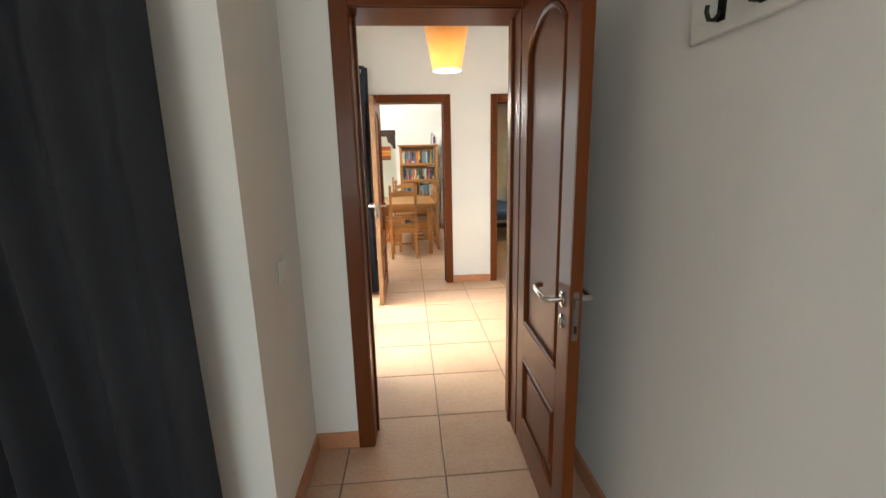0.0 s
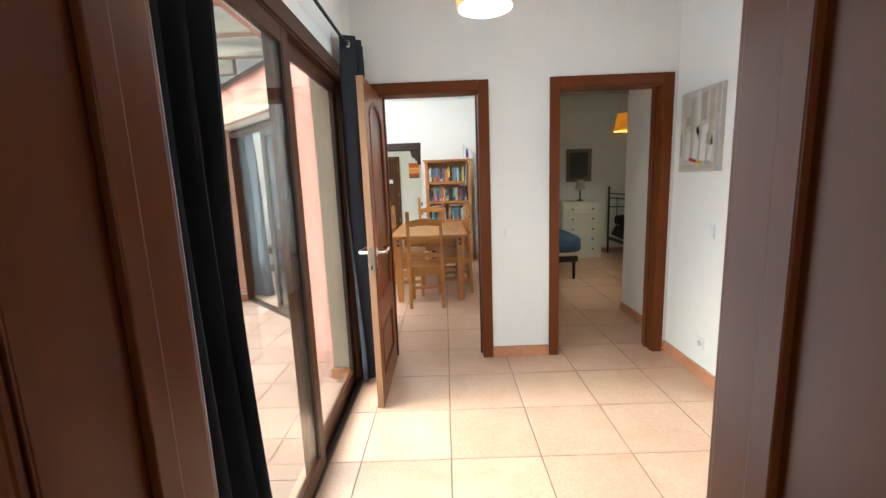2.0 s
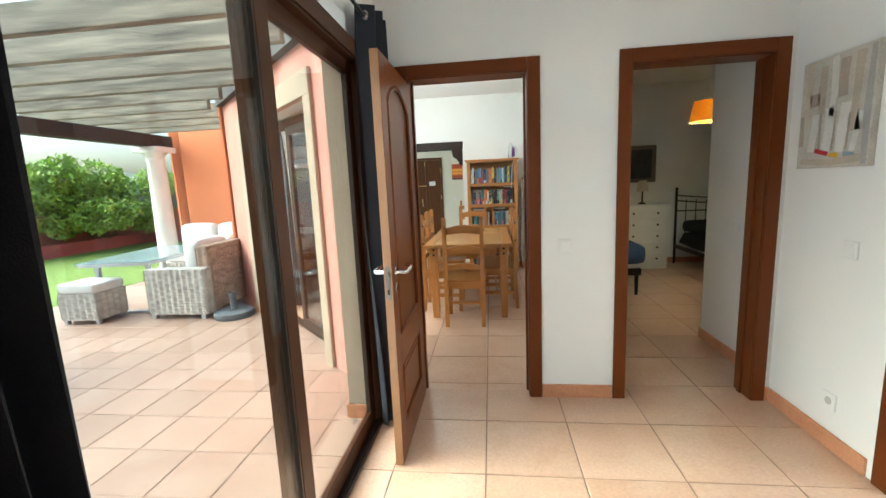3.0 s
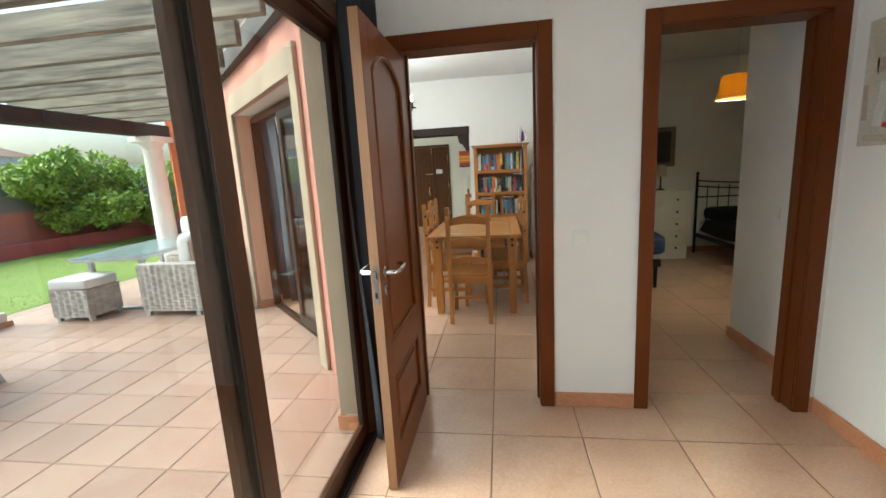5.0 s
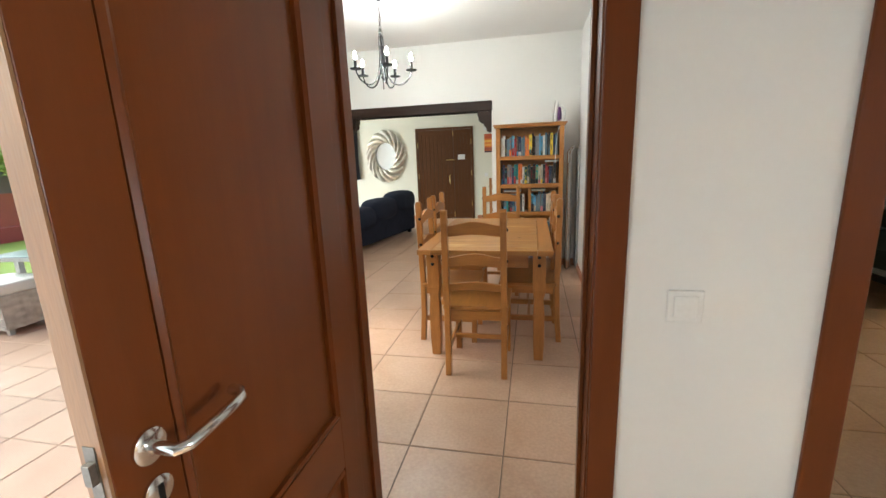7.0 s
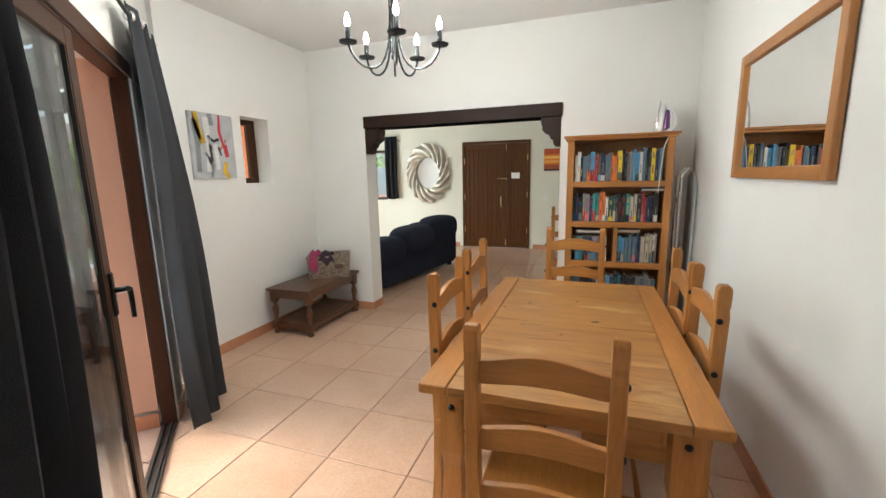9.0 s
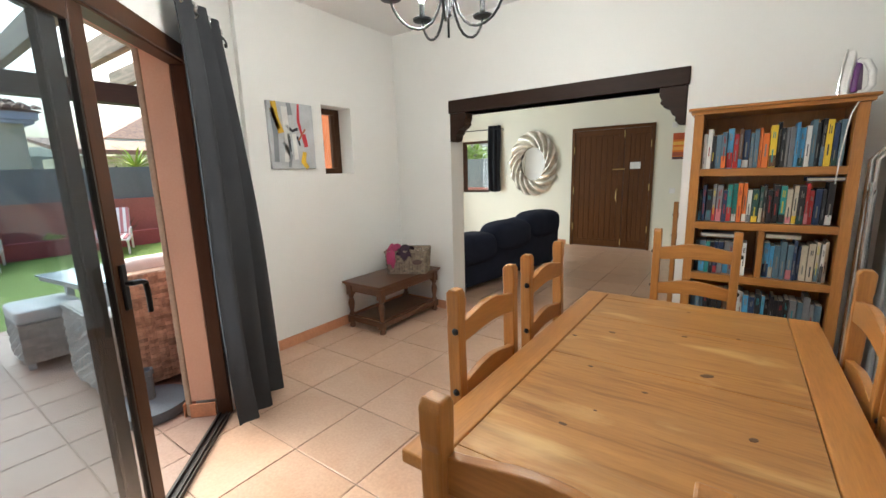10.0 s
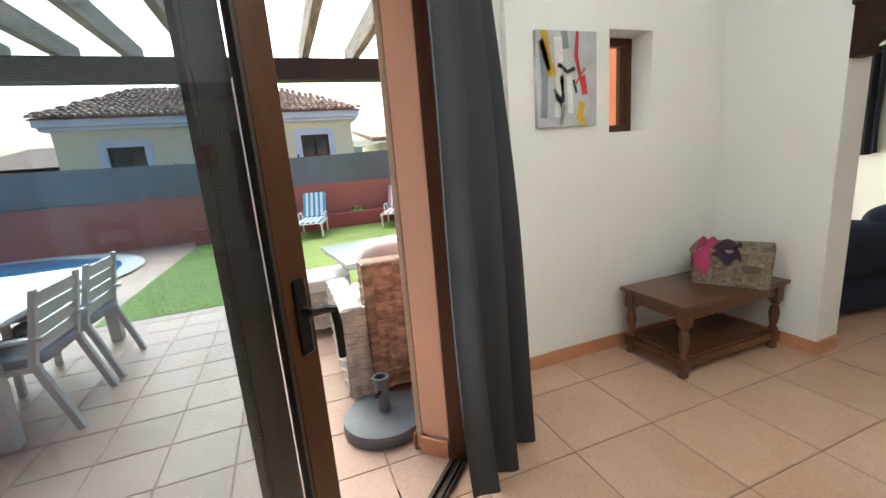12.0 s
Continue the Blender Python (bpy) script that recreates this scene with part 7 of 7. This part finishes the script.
def lay(parent, room, pitch, ox, oy, mat, halves=(), limit=300, near=None):
    """Lays tiles over a room's rectangle, cut along its edges and along slanting half planes."""
    x0, y0, x1, y1 = room
    whole = tile_mesh("tile", pitch - GAP, pitch - GAP, mat)
    made, rest = 0, Shape()
    for i in range(math.floor((x0 - ox) / pitch), math.ceil((x1 - ox) / pitch)):
        for j in range(math.floor((y0 - oy) / pitch), math.ceil((y1 - oy) / pitch)):
            a, b = ox + i * pitch + GAP / 2, oy + j * pitch + GAP / 2
            poly = [(a, b), (a + pitch - GAP, b), (a + pitch - GAP, b + pitch - GAP), (a, b + pitch - GAP)]
            cut = poly
            for h in ((-1, 0, -x0), (1, 0, x1), (0, -1, -y0), (0, 1, y1), *halves):
                cut = clip(cut, *h) if cut else cut
            if len(cut) < 3:
                continue
            area = abs(sum(p[0] * q[1] - q[0] * p[1] for p, q in zip(cut, cut[1:] + cut[:1]))) / 2
            if area < 0.0006:
                continue
            if made >= limit or (near and not near(a, b)):
                rest.prism(cut, -0.010, 0.0)
                continue
            made += 1
            if area > (pitch - GAP) ** 2 - 1e-6:
                ob = new("tile", whole)
                ob.location = (a, b, 0)
            else:
                ob = new("tile", Shape().prism([(p[0] - a, p[1] - b) for p in cut], -0.010, 0.0).mesh("tile", mat))
                ob.location = (a, b, 0)
            ob.parent = parent
    if rest.v:
        r = new("tiles", rest.mesh("tiles", mat))
        r.parent = parent
        tagged(r, kind="stuff")


ROOMS = [("floor_1", [(-0.52, 0.0), (2.0, 0.0), (2.0, 5.72), (-0.52, 5.72)], (-0.44, 3.08, 2.0, 5.72), ()),
         ("floor_7", None, (-0.44, 0.2, 0.90, 3.08), ()),
         ("floor_2", None, (-2.69, 5.72, 0.96, 9.98), ((-1, -1, -5.46),)),
         ("floor_3", None, (-4.9, 9.98, 0.96, 14.1), ()),
         ("floor_4", None, (1.10, 5.72, 3.94, 9.95), ()),
         ("floor_8", None, (3.94, 6.72, 4.76, 9.95), ()),
         ("floor_5", None, (2.0, 3.42, 3.7, 5.72), ())]
for name, _, room, halves in ROOMS:
    fl = structure(name, Shape().box(room[0], room[1], -0.06, room[2], room[3], -0.004) if not halves else Shape().prism([(0.96, 5.72), (0.96, 9.98), (-2.69, 9.98), (-2.69, 8.15), (-0.26, 5.72)], -0.06, -0.004), GROUT, "terracotta tiled floor with dark grout", "floor")
    lay(fl, room, PITCH, TX, TY, TILE, halves, 300, (lambda a, b: a > -4.0 and b < 12.5) if name == "floor_3" else (lambda a, b: b > 1.0) if name == "floor_7" else None)
structure("floor_6", Shape().box(-3.2, -2.2, -0.06, 0.9, 0.2, 0.0).box(-3.2, 0.2, -0.06, -0.44, 2.30, 0.0), TILE_FAR, "terracotta tiled bedroom floor", "floor")

PP, PX, PY = 0.330, -1.95, 6.31
pv = structure("pavement", Shape().prism([(-5.42, -2.0), (-3.42, -2.0), (-3.42, 2.52), (-0.53, 2.52), (-0.44, 3.0), (-0.44, 5.40), (-0.50, 5.62), (-2.70, 7.90), (-2.94, 8.15), (-2.94, 9.86), (-5.42, 9.86)], -0.06, -0.004), GROUT, "terracotta tiled patio with grey joints", "patio")
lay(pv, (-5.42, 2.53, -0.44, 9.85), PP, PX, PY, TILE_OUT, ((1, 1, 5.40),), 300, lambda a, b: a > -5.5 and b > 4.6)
